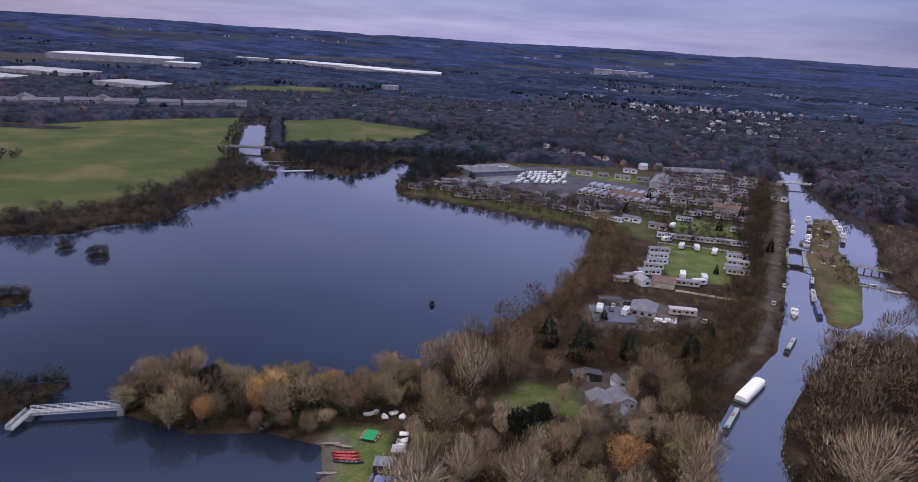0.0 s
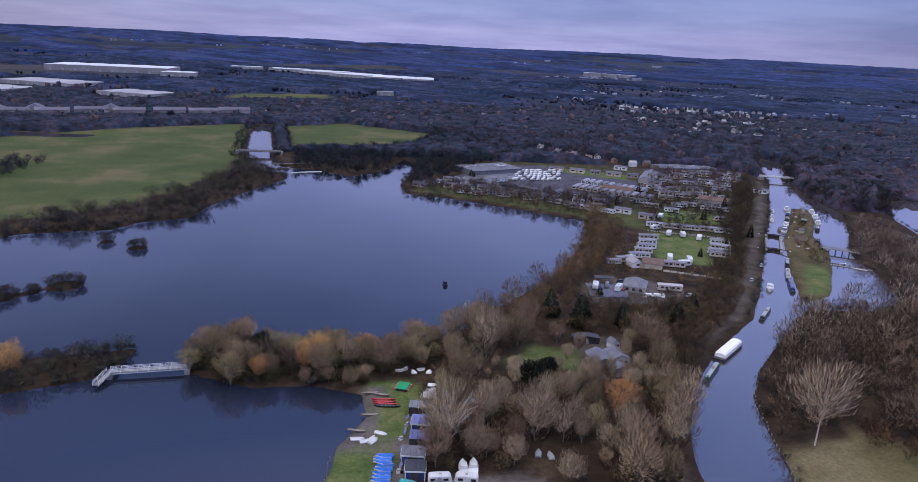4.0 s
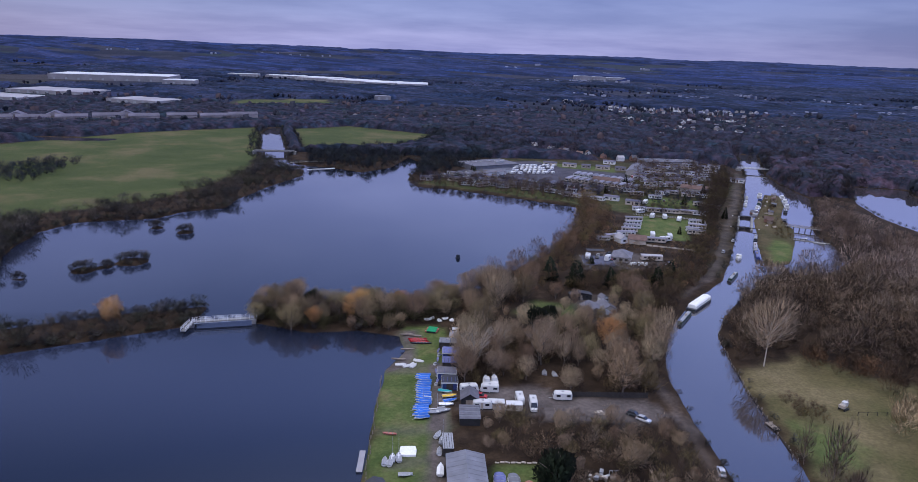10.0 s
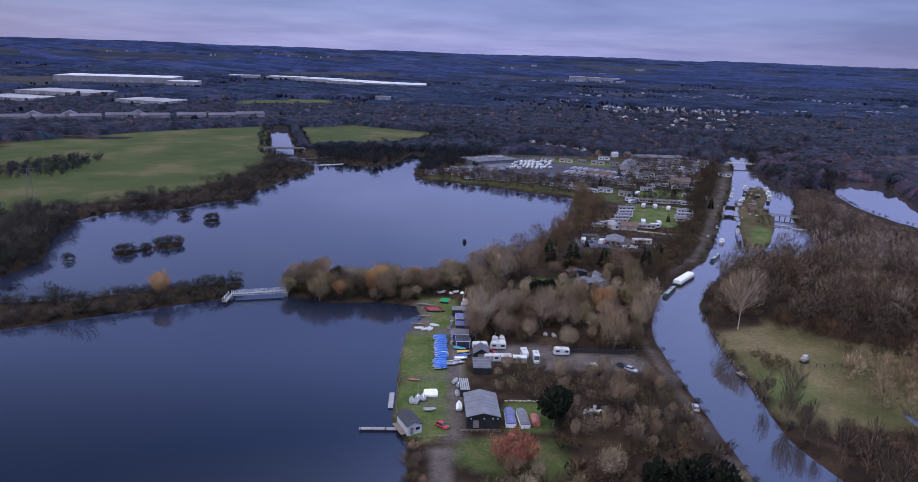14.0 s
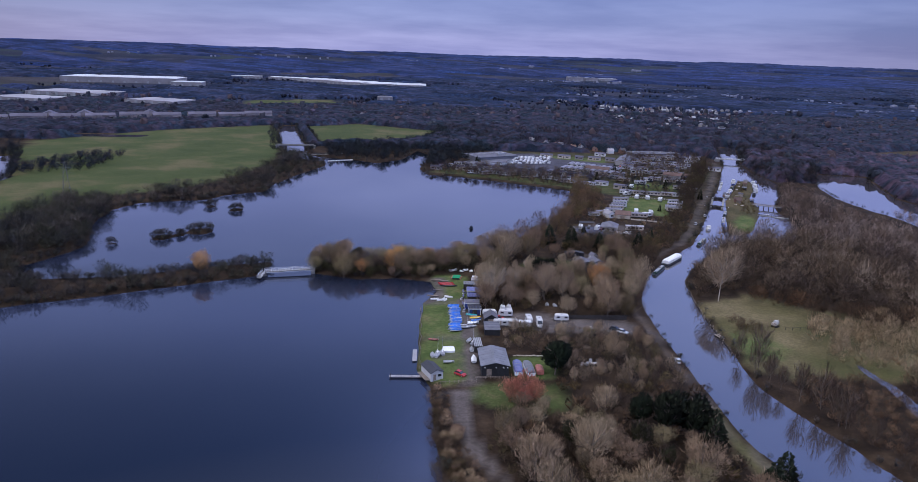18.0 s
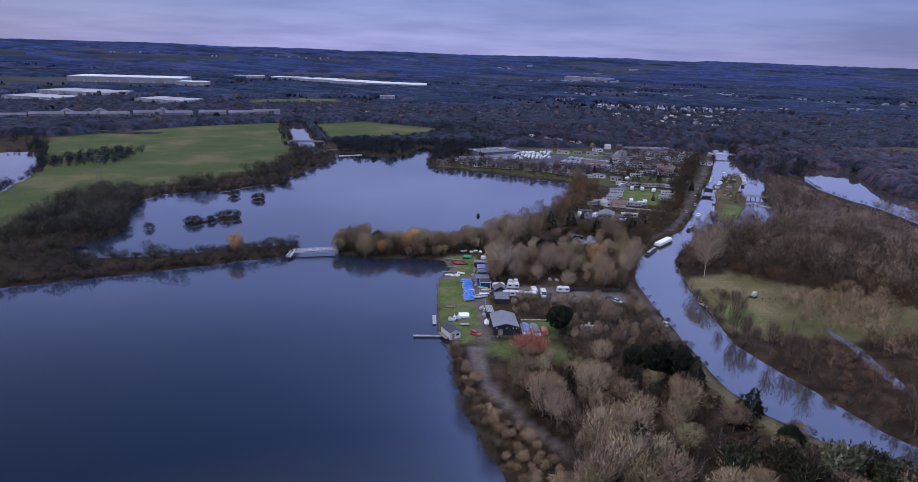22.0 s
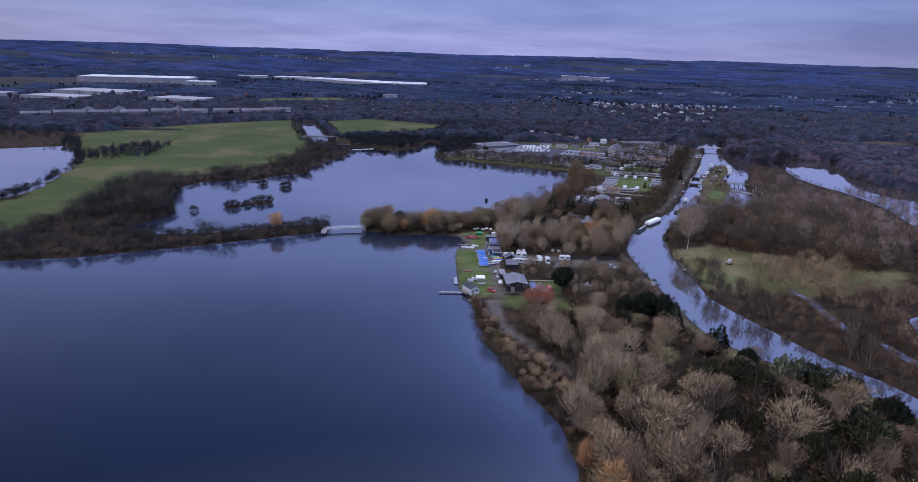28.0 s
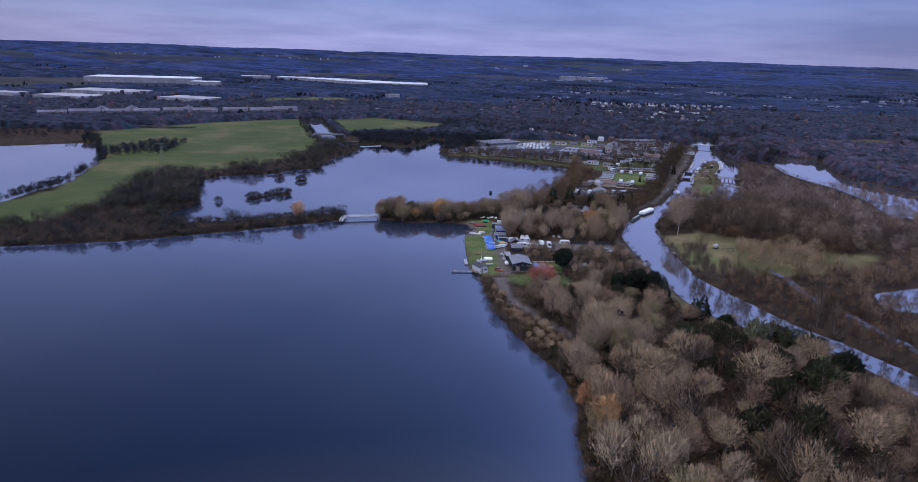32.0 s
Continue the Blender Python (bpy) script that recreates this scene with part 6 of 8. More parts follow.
def make_van(paint, label, length=6.2):
    r = thing("motorhome", label, "van", "parked vans")
    sec = [[(x, -hw, 0.4), (x, hw, 0.4), (x, hw, zt - 0.15), (x, hw - 0.15, zt), (x, -hw + 0.15, zt), (x, -hw, zt - 0.15)] for x, zt, hw in
           ((-length / 2, 2.7, 1.05), (1.0, 2.8, 1.08), (1.5, 2.75, 1.05), (2.3, 1.35, 0.98), (length / 2, 1.1, 0.9))]
    part("body", Geo().loft(sec), paint, r)
    part("windscreen", Geo().loft([[(1.62, -0.85, 2.5), (1.62, 0.85, 2.5), (1.66, 0.85, 2.56), (1.66, -0.85, 2.56)], [(2.3, -0.9, 1.36), (2.3, 0.9, 1.36), (2.34, 0.9, 1.42), (2.34, -0.9, 1.42)]]), M_GLASS, r)
    for s in (-1, 1):
        part("window", Geo().box(-1.4, s * 1.07, 1.5, 1.2, 0.05, 0.6), M_GLASS, r)
    part("rooflight", Geo().box(-1.0, 0, 2.78, 0.8, 0.6, 0.12), M_CARGREY, r)
    wheel_pair(r, (-1.7, 1.9), 1.0, 0.34)
    return Stock(r)


def hull_rings(length, beam, depth, bow=0.22, keel=0.6, n=9, z=0.0, stern=0.9):
    """Rings of a boat's hull along x, bow towards +x."""
    rings = []
    for k in range(n):
        f = k / (n - 1)
        x = (f - 0.5) * length
        w = beam / 2 * (min(1, stern + (1 - stern) * f * 4) if f < 0.25 else (1 if f < 1 - bow else max(0.03, 1 - ((f - 1 + bow) / bow) ** 2)))
        lift = depth * 0.35 * max(0, (f - 0.6) / 0.4) ** 2
        rings.append([(x, -w * keel, z + lift * 0.5), (x, w * keel, z + lift * 0.5), (x, w, z + depth * 0.55 + lift), (x, w, z + depth + lift), (x, -w, z + depth + lift), (x, -w, z + depth * 0.55 + lift)])
    return rings


def make_narrowboat(hull, cabin, roof, label, length=16.0):
    r = thing("narrowboat", label, "boat", "boats on the canal")
    part("hull", Geo().loft(hull_rings(length, 2.1, 0.95, 0.16, 0.9, 11, -0.3)), hull, r)
    a, b = -length * 0.40, length * 0.36
    prof = [(-0.92, 0.6), (0.92, 0.6), (0.80, 1.55), (0.4, 1.63), (-0.4, 1.63), (-0.80, 1.55)]
    part("cabin", Geo().loft([[(a, y, z) for y, z in prof], [(b, y, z) for y, z in prof]]), cabin, r)
    part("roof", Geo().box((a + b) / 2, 0, 1.61, b - a - 0.2, 1.35, 0.07), roof, r)
    n = 6
    for s in (-1, 1):
        for k in range(n):
            x = a + (b - a) * (k + 0.7) / (n + 0.4)
            part("window", Geo().box(x, s * 0.88, 0.98, 0.8, 0.06, 0.36), M_GLASS, r)
    part("hatch", Geo().box(a + 0.8, 0, 1.66, 0.9, 0.8, 0.12), M_DARKPAINT, r)
    part("roof_box", Geo().box(length * 0.08, 0.1, 1.68, 1.8, 0.7, 0.35), M_TIMBER, r)
    part("foredeck", Geo().box(length * 0.41, 0, 0.62, length * 0.09, 1.2, 0.08), M_TIMBER, r)
    part("tiller", Geo().tube((-length * 0.46, 0, 0.7), (-length * 0.42, 0, 1.15), 0.03), M_STEEL, r)
    return Stock(r)


def make_cruiser(label, length=7.5):
    r = thing("cabin_cruiser", label, "boat", "boats on the canal")
    part("hull", Geo().loft(hull_rings(length, 2.7, 1.2, 0.4, 0.7, 10, -0.3)), M_WHITE, r)
    sec = [[(x, -hw, 0.85), (x, hw, 0.85), (x, hw - 0.18, zt), (x, -hw + 0.18, zt)] for x, zt, hw in ((-1.6, 1.9, 1.15), (0.6, 1.95, 1.15), (1.5, 1.25, 1.0), (2.6, 1.1, 0.6))]
    part("cabin", Geo().loft(sec), M_WHITE, r)
    part("windscreen", Geo().box(0.95, 0, 1.35, 0.5, 1.8, 0.35), M_GLASS, r)
    part("cockpit", Geo().box(-2.5, 0, 0.9, 1.6, 1.9, 0.06), M_DARKPAINT, r)
    for s in (-1, 1):
        part("window", Geo().box(-0.4, s * 1.08, 1.3, 1.5, 0.07, 0.35), M_GLASS, r)
    return Stock(r)


def make_dinghy(cover, label, name="covered_dinghy", length=4.3, beam=1.6):
    r = thing(name, label, "boat", "boats on the club lawn")
    part("hull", Geo().loft(hull_rings(length, beam, 0.5, 0.45, 0.45, 8, 0.25)), M_WHITE, r)
    sec = []
    for k in range(7):
        f = k / 6
        x = (f - 0.5) * length * 1.0
        w = beam / 2 * (1.03 if f < 0.5 else max(0.05, 1.03 * (1 - ((f - 0.5) / 0.5) ** 2)))
        z = 0.74 + 0.16 * max(0, (f - 0.6) / 0.4) ** 2
        sec.append([(x, -w, z - 0.12), (x, w, z - 0.12), (x, w * 0.9, z + 0.04), (x, 0, z + 0.22 - 0.1 * f), (x, -w * 0.9, z + 0.04)])
    part("cover", Geo().loft(sec), cover, r)
    part("boom", Geo().tube((-length * 0.5, 0, 1.0), (length * 0.15, 0, 0.98), 0.035), M_SILVER, r)
    part("trolley", Geo().tube((-1.2, 0, 0.22), (length * 0.62, 0, 0.24), 0.035), M_STEEL, r)
    for s in (-1, 1):
        part("wheel", Geo().tube((-0.5, s * 0.62, 0.2), (-0.5, s * 0.72, 0.2), 0.2, 8), M_TYRE, r)
    return Stock(r)


def make_upturned(paint, label, length=3.6, beam=1.5, name="upturned_dinghy"):
    r = thing(name, label, "boat", "boats on the club lawn")
    rings = [[(x, y, 0.62 - z) for x, y, z in ring][::-1] for ring in hull_rings(length, beam, 0.5, 0.5, 0.5, 8, 0.0)]
    part("hull", Geo().loft(rings), paint, r)
    part("keel", Geo().box(-0.2, 0, 0.6, length * 0.6, 0.08, 0.1), paint, r)
    part("gunwale", Geo().box(-0.3, 0, 0.03, length * 0.62, beam * 1.02, 0.06, 0, 0.2), M_TIMBER, r)
    return Stock(r)


def make_canoe(paint, label, length=6.6):
    r = thing("rowing_boat", label, "boat", "boats on the club lawn")
    rings = []
    for k in range(9):
        f = k / 8 * 2 - 1
        w = 0.5 * max(0.04, 1 - f * f) ** 0.7
        z = 0.12 * f * f
        rings.append([(f * length / 2, -w * 0.5, 0.1 + z), (f * length / 2, w * 0.5, 0.1 + z), (f * length / 2, w, 0.55 + z), (f * length / 2, w * 0.86, 0.5 + z), (f * length / 2, -w * 0.86, 0.5 + z), (f * length / 2, -w, 0.55 + z)])
    part("hull", Geo().loft(rings), paint, r)
    for x in (-1.6, -0.4, 0.8, 1.8):
        part("thwart", Geo().box(x, 0, 0.53, 0.22, 0.75, 0.05), M_TIMBER, r)
    return Stock(r)


def make_gabled(name, label, category, w, d, eave, ridge, wall, roof, doors=(), windows=(), group="", chimney=False, over=0.3):
    """A gabled building, ridge along y, its front gable towards -y. doors, windows: (x, z, width, height) on the front."""
    r = thing(name, label, category, group)
    part("wall", Geo().gable_wall(w, d, eave, ridge), wall, r)
    part("roof", Geo().roof(w, d, eave, ridge, over=over), roof, r)
    for x, z, ww, hh in doors:
        leaf = part("door", Geo().box(x, -d / 2 - 0.02, z, ww, 0.1, hh), M_TIMBER, r)
        part("handle", Geo().box(x + ww * 0.38, -d / 2 - 0.1, z + 1.0, 0.06, 0.08, 0.2), M_STEEL, leaf)
    for x, z, ww, hh in windows:
        part("window", Geo().box(x, -d / 2 - 0.02, z, ww, 0.1, hh), M_GLASS, r)
        part("window", Geo().box(x, d / 2 + 0.02, z, ww, 0.1, hh), M_GLASS, r)
    if chimney:
        part("chimney", Geo().box(w * 0.12, d * 0.3, ridge - 0.8, 0.7, 1.0, 1.9), M_BRICK, r)
    return Stock(r)


def make_box_store(name, label, w, d, h, wall, roof, slope=0.25):
    r = thing(name, label, "shed", "stores of the sailing club")
    part("wall", Geo().box(0, 0, -0.2, w, d, h + 0.2), wall, r)
    prof = [(-d / 2 - 0.1, h), (d / 2 + 0.1, h + slope), (d / 2 + 0.1, h + slope + 0.1), (-d / 2 - 0.1, h + 0.1)]
    part("roof", Geo().loft([[(-w / 2 - 0.1, a, b) for a, b in prof], [(w / 2 + 0.1, a, b) for a, b in prof]]), roof, r)
    for k in range(4):
        part("batten", Geo().box(-w / 2 + (k + 0.5) * w / 4, 0, h + slope * 0.5 + 0.1, 0.1, d, 0.06), wall, r)
    part("door", Geo().box(0, -d / 2 - 0.03, 0, w * 0.4, 0.08, h * 0.85), M_DARKTIMBER, r)
    return Stock(r)


# ---- the sailing club ----
clubhouse = make_gabled("club_shed", "long black boarded shed with a grey sheet roof", "shed", 8.8, 13.6, 3.4, 4.5, M_BLACKWALL, M_GREYROOF,
                        doors=((-2.0, 0, 1.6, 2.2),), over=0.4)
clubhouse.put(at(-8.1, 67.2, 1))
for x in (-3.4, 0.2, 2.6, 3.9):
    part("lamp", Geo().box(x, -6.88, 2.6, 0.35, 0.14, 0.35), M_WHITE, clubhouse.ob)
for k in range(8):
    for s in (-1, 1):
        g = Geo().loft([[(s * 4.6, -6.7 + k * 1.9, 3.48), (s * 4.6, -6.6 + k * 1.9, 3.48), (s * 4.6, -6.6 + k * 1.9, 3.52), (s * 4.6, -6.7 + k * 1.9, 3.52)],
                        [(s * 0.1, -6.7 + k * 1.9, 4.62), (s * 0.1, -6.6 + k * 1.9, 4.62), (s * 0.1, -6.6 + k * 1.9, 4.66), (s * 0.1, -6.7 + k * 1.9, 4.66)]])
        part("roof_seam", g, M_GREYROOF, clubhouse.ob)

hut = make_gabled("race_hut", "white walled hut with a black felt roof by the jetty", "hut", 4.2, 7.6, 2.6, 3.5, M_WHITE, M_DARKROOF, doors=((-0.8, 0, 0.9, 2.0),), windows=((0.9, 1.1, 1.2, 0.8),))
hut.put(at(-28.2, 60.6, 24))
part("balcony", Geo().box(-2.9, 0, 0.15, 1.6, 6.5, 0.15), M_TIMBER, hut.ob)

slat = thing("slatted_shed", "low shed with a ribbed pale grey roof", "shed", "stores of the sailing club")
part("wall", Geo().box(0, 0, -0.2, 5.6, 6.4, 2.3), M_BLACKWALL, slat)
for k in range(7):
    part("roof_sheet", Geo().loft([[(-2.95, -3.3 + k * 0.95, 2.12 + k * 0.12), (2.95, -3.3 + k * 0.95, 2.12 + k * 0.12), (2.95, -3.3 + k * 0.95, 2.2 + k * 0.12), (-2.95, -3.3 + k * 0.95, 2.2 + k * 0.12)],
                                   [(-2.95, -2.4 + k * 0.95, 2.2 + k * 0.12), (2.95, -2.4 + k * 0.95, 2.2 + k * 0.12), (2.95, -2.4 + k * 0.95, 2.28 + k * 0.12), (-2.95, -2.4 + k * 0.95, 2.28 + k * 0.12)]]), M_GREYROOF if k % 2 else M_SLATE, slat)
slat.matrix_basis = at(-6.0, 97.5)
make_gabled("boat_store", "dark boarded store with a purple-grey gabled roof", "shed", 5.0, 5.2, 2.4, 4.0, M_BLACKWALL, M_SLATE, doors=((0, 0, 2.4, 2.1),), group="stores of the sailing club").put(at(-5.6, 107.5))
make_box_store("steel_container", "dark weathered container beside the track", 2.6, 7.4, 2.4, M_DARKTIMBER, M_CARGREY, 0.05).put(at(-12.3, 82.5, 2))
for x, y, w, d, h, wall, roof, lab in ((-11.2, 147.5, 6.0, 3.6, 2.5, M_DARKTIMBER, M_GREYROOF, "dark store with a grey felt roof"), (-10.4, 139.0, 5.6, 4.6, 2.5, M_NAVY, M_PURPLE, "store roofed with faded blue sheeting"),
                                       (-10.8, 131.0, 5.0, 4.0, 2.6, M_DARKTIMBER, M_PURPLE, "open-fronted store under a torn blue sheet"), (-12.0, 124.0, 5.8, 4.2, 2.4, M_NAVY, M_SLATE, "navy blue store with a slate grey roof"),
                                       (-11.3, 117.3, 4.8, 4.4, 2.6, M_NAVY, M_DARKROOF, "navy boat store with a dark roof"), (-9.0, 153.5, 3.2, 3.0, 2.2, M_TIMBER, M_PALEROOF, "small timber store with a pale roof")):
    store = make_box_store("club_store", lab, w, d, h, wall, roof)
    if wall is M_NAVY:
        part("fascia", Geo().box(0, -d / 2 - 0.14, h - 0.25, w + 0.3, 0.08, 0.32), M_WHITE, store.ob, "white painted board")
        for sx in (-1, 1):
            part("barge_board", Geo().box(sx * (w / 2 + 0.13), 0, h - 0.15, 0.08, d, 0.3), M_WHITE, store.ob, "white painted board")
            part("corner_post", Geo().box(sx * (w / 2 - 0.1), -d / 2 - 0.06, -0.1, 0.2, 0.14, h), M_WHITE, store.ob, "white painted post")
    store.put(at(x, y, rng.uniform(-4, 4)))

dinghy = make_dinghy(M_BLUECOVER, "sailing dinghy under a bright blue canvas cover")
for k in range(19):
    y = 97.5 + k * 1.5
    dinghy.put(at(-18.8 - 0.6 * (k < 6) - 0.03 * k + rng.normal() * 0.2, y, 180 + rng.normal() * 6 + (10 if k < 6 else 0)), (1.05, 1.0, 1.0))
for col, lab, x, y, rz in ((M_TEAL, "dinghy under a teal cover", -12.6, 113.6, -15), (M_YELLOW, "dinghy under a yellow cover", -11.4, 110.6, 10), (M_BLUECOVER, "dinghy under a mid-blue cover", -11.2, 107.8, 20), (M_WHITECOVER, "dinghy under a white cover", -12.4, 105.4, 0)):
    make_dinghy(col, lab).put(at(x, y, rz))
rigged = thing("rigged_dinghy", "open grey dinghy with its mast and boom up", "boat", "boats on the club lawn")
part("hull", Geo().loft(hull_rings(4.0, 1.6, 0.5, 0.45, 0.45, 8, 0.25)), M_CARGREY, rigged)
part("deck", Geo().box(1.0, 0, 0.72, 1.4, 1.0, 0.06, 0, 0.3), M_WHITE, rigged)
part("mast", Geo().tube((0.6, 0, 0.7), (0.55, 0, 6.2), 0.045, 6, 0.03), M_SILVER, rigged)
part("boom", Geo().tube((0.55, 0, 1.4), (-1.9, 0.1, 1.3), 0.035), M_SILVER, rigged)
part("sail", Geo().loft([[(0.45, 0.08, 1.45), (0.45, -0.1, 1.45), (0.4, -0.1, 1.7), (0.4, 0.08, 1.7)], [(-1.8, 0.14, 1.34), (-1.8, -0.04, 1.34), (-1.8, -0.04, 1.52), (-1.8, 0.14, 1.52)]]), M_WHITECOVER, rigged, "rolled white sail")
rig = Stock(rigged)
for x, y, rz in ((-24.6, 77.4, 95), (-26.2, 77.0, 88), (-13.6, 86.2, 80), (-15.6, 100.6, 4), (-13.2, 101.8, 8), (-18.4, 108.2, 176)):
    rig.put(at(x, y, rz))
kayak = make_canoe(M_PURPLE, "blue kayak laid beside the stores", 3.6)
for x, y, rz in ((-14.9, 121.0, 82), (-15.3, 127.5, 95), (-14.8, 136.5, 88), (-14.6, 144.0, 80)):
    kayak.put(at(x, y, rz), (1, 0.8, 0.8))
for k in range(5):
    x, y = (-15.4, -14.8, -15.6, -14.4, -9.4)[k], (118.2, 124.4, 132.8, 140.2, 160.0)[k]
    bin_ = thing("crate_stack", "stack of white and grey plastic crates by the stores", "crates", "crates by the stores")
    for j in range(3):
        part("crate", Geo().box(0.15 * (j % 2), 0.1 * j, j * 0.45 if j < 2 else 0.0, 0.9, 0.7, 0.44).box(0.95, -0.1, 0, 0.6, 0.6, 0.4), (M_WHITE, M_CARGREY, M_WHITECOVER)[j], bin_)
    bin_.matrix_basis = at(x, y, 20 * k)
upt = make_upturned(M_WHITE, "white rescue dinghy turned bottom up on the grass")
for x, y, rz in ((-26.8, 132.4, 10), (-24.4, 131.6, 25), (-22.6, 131.8, 60), (-21.0, 135.6, -20), (-23.2, 132.6, 70)):
    upt.put(at(x, y, rz))
pup = make_upturned(M_CARGREY, "grey dinghy hull lying on bare earth", 3.8, 1.6)
pup.put(at(19.5, 128.5, 80))
pup.put(at(22.5, 127.6, 95))
red = make_canoe(M_REDPAINT, "long red rowing boat pulled up on the grass")
for x, y, rz in ((-21.6, 152.6, 2), (-21.2, 151.4, -2), (-22.0, 154.0, 4)):
    red.put(at(x, y, rz))
grey = make_canoe(M_DARKPAINT, "dark rowing boat pulled up on the grass", 7.4)
grey.put(at(-20.6, 150.2, 1))
wood_boat = make_canoe(M_TIMBER, "bare wooden rowing boat on the beach", 5.0)
for x, y, rz in ((-26.2, 157.5, 8), (-23.0, 156.8, -12), (-25.0, 145.6, 5), (-27.6, 136.5, -8)):
    wood_boat.put(at(x, y, rz))
orange = make_canoe(M_RUST, "orange safety boat with outboard motors", 3.8)
orange.put(at(-27.6, 89.0, -8))
tramp = thing("covered_table", "green netted platform with red side boxes", "platform")
part("cover", Geo().box(0, 0, 0.75, 3.4, 4.6, 0.14, 0, 0.2), M_GREENPAINT, tramp)
part("frame", Geo().box(0, 0, 0.1, 3.0, 4.2, 0.65), M_DARKPAINT, tramp)
for s in (-1, 1):
    for y in (-1.5, 0.0, 1.5):
        part("side_box", Geo().box(s * 1.95, y, 0.2, 0.5, 0.9, 0.45), M_RUST, tramp)
tramp.matrix_basis = at(-16.8, 161.5, -12)
sheet = thing("tarpaulin", "white tarpaulin stretched over a low frame", "cover")
ring = [(-2.1, -2.0), (-0.6, -2.2), (1.9, -2.1), (2.2, 0.3), (2.0, 2.0), (0.2, 2.2), (-1.9, 2.1), (-2.2, 0.2)]
part("cloth", Geo().loft([[(a, b, 0.0) for a, b in ring], [(a * 0.98, b * 0.98, 0.55) for a, b in ring], [(a * 0.55, b * 0.55, 0.8) for a, b in ring]]), M_WHITECOVER, sheet)
for a, b in ring[::2]:
    part("peg", Geo().tube((a * 1.08, b * 1.08, -0.1), (a * 1.02, b * 1.02, 0.4), 0.04), M_TIMBER, sheet)
sheet.matrix_basis = at(-22.4, 80.6, 4)
bundle = make_upturned(M_WHITECOVER, "heap wrapped in white sheeting", 2.6, 1.7, "wrapped_heap")
for x, y, rz in ((-18.6, 173.0, 10), (-16.8, 174.4, 60), (-14.2, 172.2, 110), (-11.8, 174.2, 30), (-9.4, 172.6, 80), (-8.6, 158.6, 20), (-8.0, 161.0, 50), (-8.2, 164.0, 0), (-9.0, 156.4, 70)):
    bundle.put(at(x, y, rz))
small = make_dinghy(M_CARGREY, "small dinghy under a grey cover on a road trailer", "trailer_dinghy", 3.6, 1.4)
for x, y, rz in ((-28.0, 75.5, 90), (-26.6, 75.2, 84), (-14.8, 88.6, 70), (-14.4, 80.6, 88), (-22.6, 70.0, 5)):
    small.put(at(x, y, rz))


def make_ridge_cover(length, width, cloth, band, label):
    """A boat laid up under a ridged cover on a cradle, its length along y."""
    r = thing("laid_up_boat", label, "boat", "boats laid up beside the shed")
    g = Geo()
    prof = [(-width / 2, 0.5), (width / 2, 0.5), (width / 2, 1.5), (width * 0.3, 1.85), (0, 2.0), (-width * 0.3, 1.85), (-width / 2, 1.5)]
    g.loft([[(a * s, y, 0.5 + (b - 0.5) * s) for a, b in prof] for y, s in ((-length / 2, 0.9), (-length * 0.46, 1.0), (length * 0.3, 1.0), (length * 0.44, 0.8), (length / 2, 0.5))])
    part("cover", g, cloth, r)
    for s in (-1, 1):
        part("side_cloth", Geo().box(s * width / 2, -length * 0.08, 0.45, 0.08, length * 0.78, 1.0), band, r)
    part("stern_board", Geo().box(0, -length / 2 - 0.03, 0.3, width * 0.9, 0.08, 1.1), band, r)
    for y in (-length * 0.3, length * 0.2):
        part("cradle", Geo().box(0, y, -0.1, width * 0.8, 0.2, 0.7), M_TIMBER, r)
    for k in range(4):
        part("strap", Geo().loft([[(a * 1.015, -length * 0.36 + k * length * 0.2, 0.5 + (b - 0.5) * 1.015) for a, b in prof], [(a * 1.015, -length * 0.35 + k * length * 0.2, 0.5 + (b - 0.5) * 1.015) for a, b in prof]]), M_CARGREY, r)
    return Stock(r)


make_ridge_cover(10.0, 2.9, M_PURPLE, M_WHITECOVER, "boat laid up under a blue-grey cover with white sides").put(at(-0.2, 65.4, -2))
make_ridge_cover(10.0, 2.8, M_GREYROOF, M_WHITECOVER, "boat laid up under a grey cover with white sides").put(at(3.4, 65.2, 3))
make_ridge_cover(5.4, 2.3, M_RUST, M_RUST, "small boat laid up under a faded red cover").put(at(6.8, 64.2, 0))
wcov = make_dinghy(M_WHITECOVER, "white covered dinghy beside the shed", "covered_dinghy", 5.0, 1.8)
wcov.put(at(-14.2, 71.6, 88), (1, 1, 1.3))

jetty = thing("jetty", "narrow timber jetty on posts over the lake", "jetty")
for k in range(22):
    part("plank", Geo().box(-41.6 + k * 0.5, 60.2, 0.55, 0.44, 1.3, 0.07), M_PALEROOF, jetty)
for x in (-41.4, -38.0, -34.6, -31.6):
    for y in (59.6, 60.8):
        part("post", Geo().tube((x, y, -1.6), (x, y, 1.2), 0.09), M_DARKTIMBER, jetty)
for y in (59.62, 60.78):
    part("beam", Geo().box(-36.4, y, 0.38, 10.6, 0.12, 0.17), M_TIMBER, jetty)
jetty.matrix_basis = Matrix.Identity(4)
pontoon = thing("pontoon", "pale floating pontoon moored beside the bank", "pontoon")
part("deck", Geo().box(-34.0, 77.0, 0.3, 1.5, 9.6, 0.12), M_PALEROOF, pontoon)
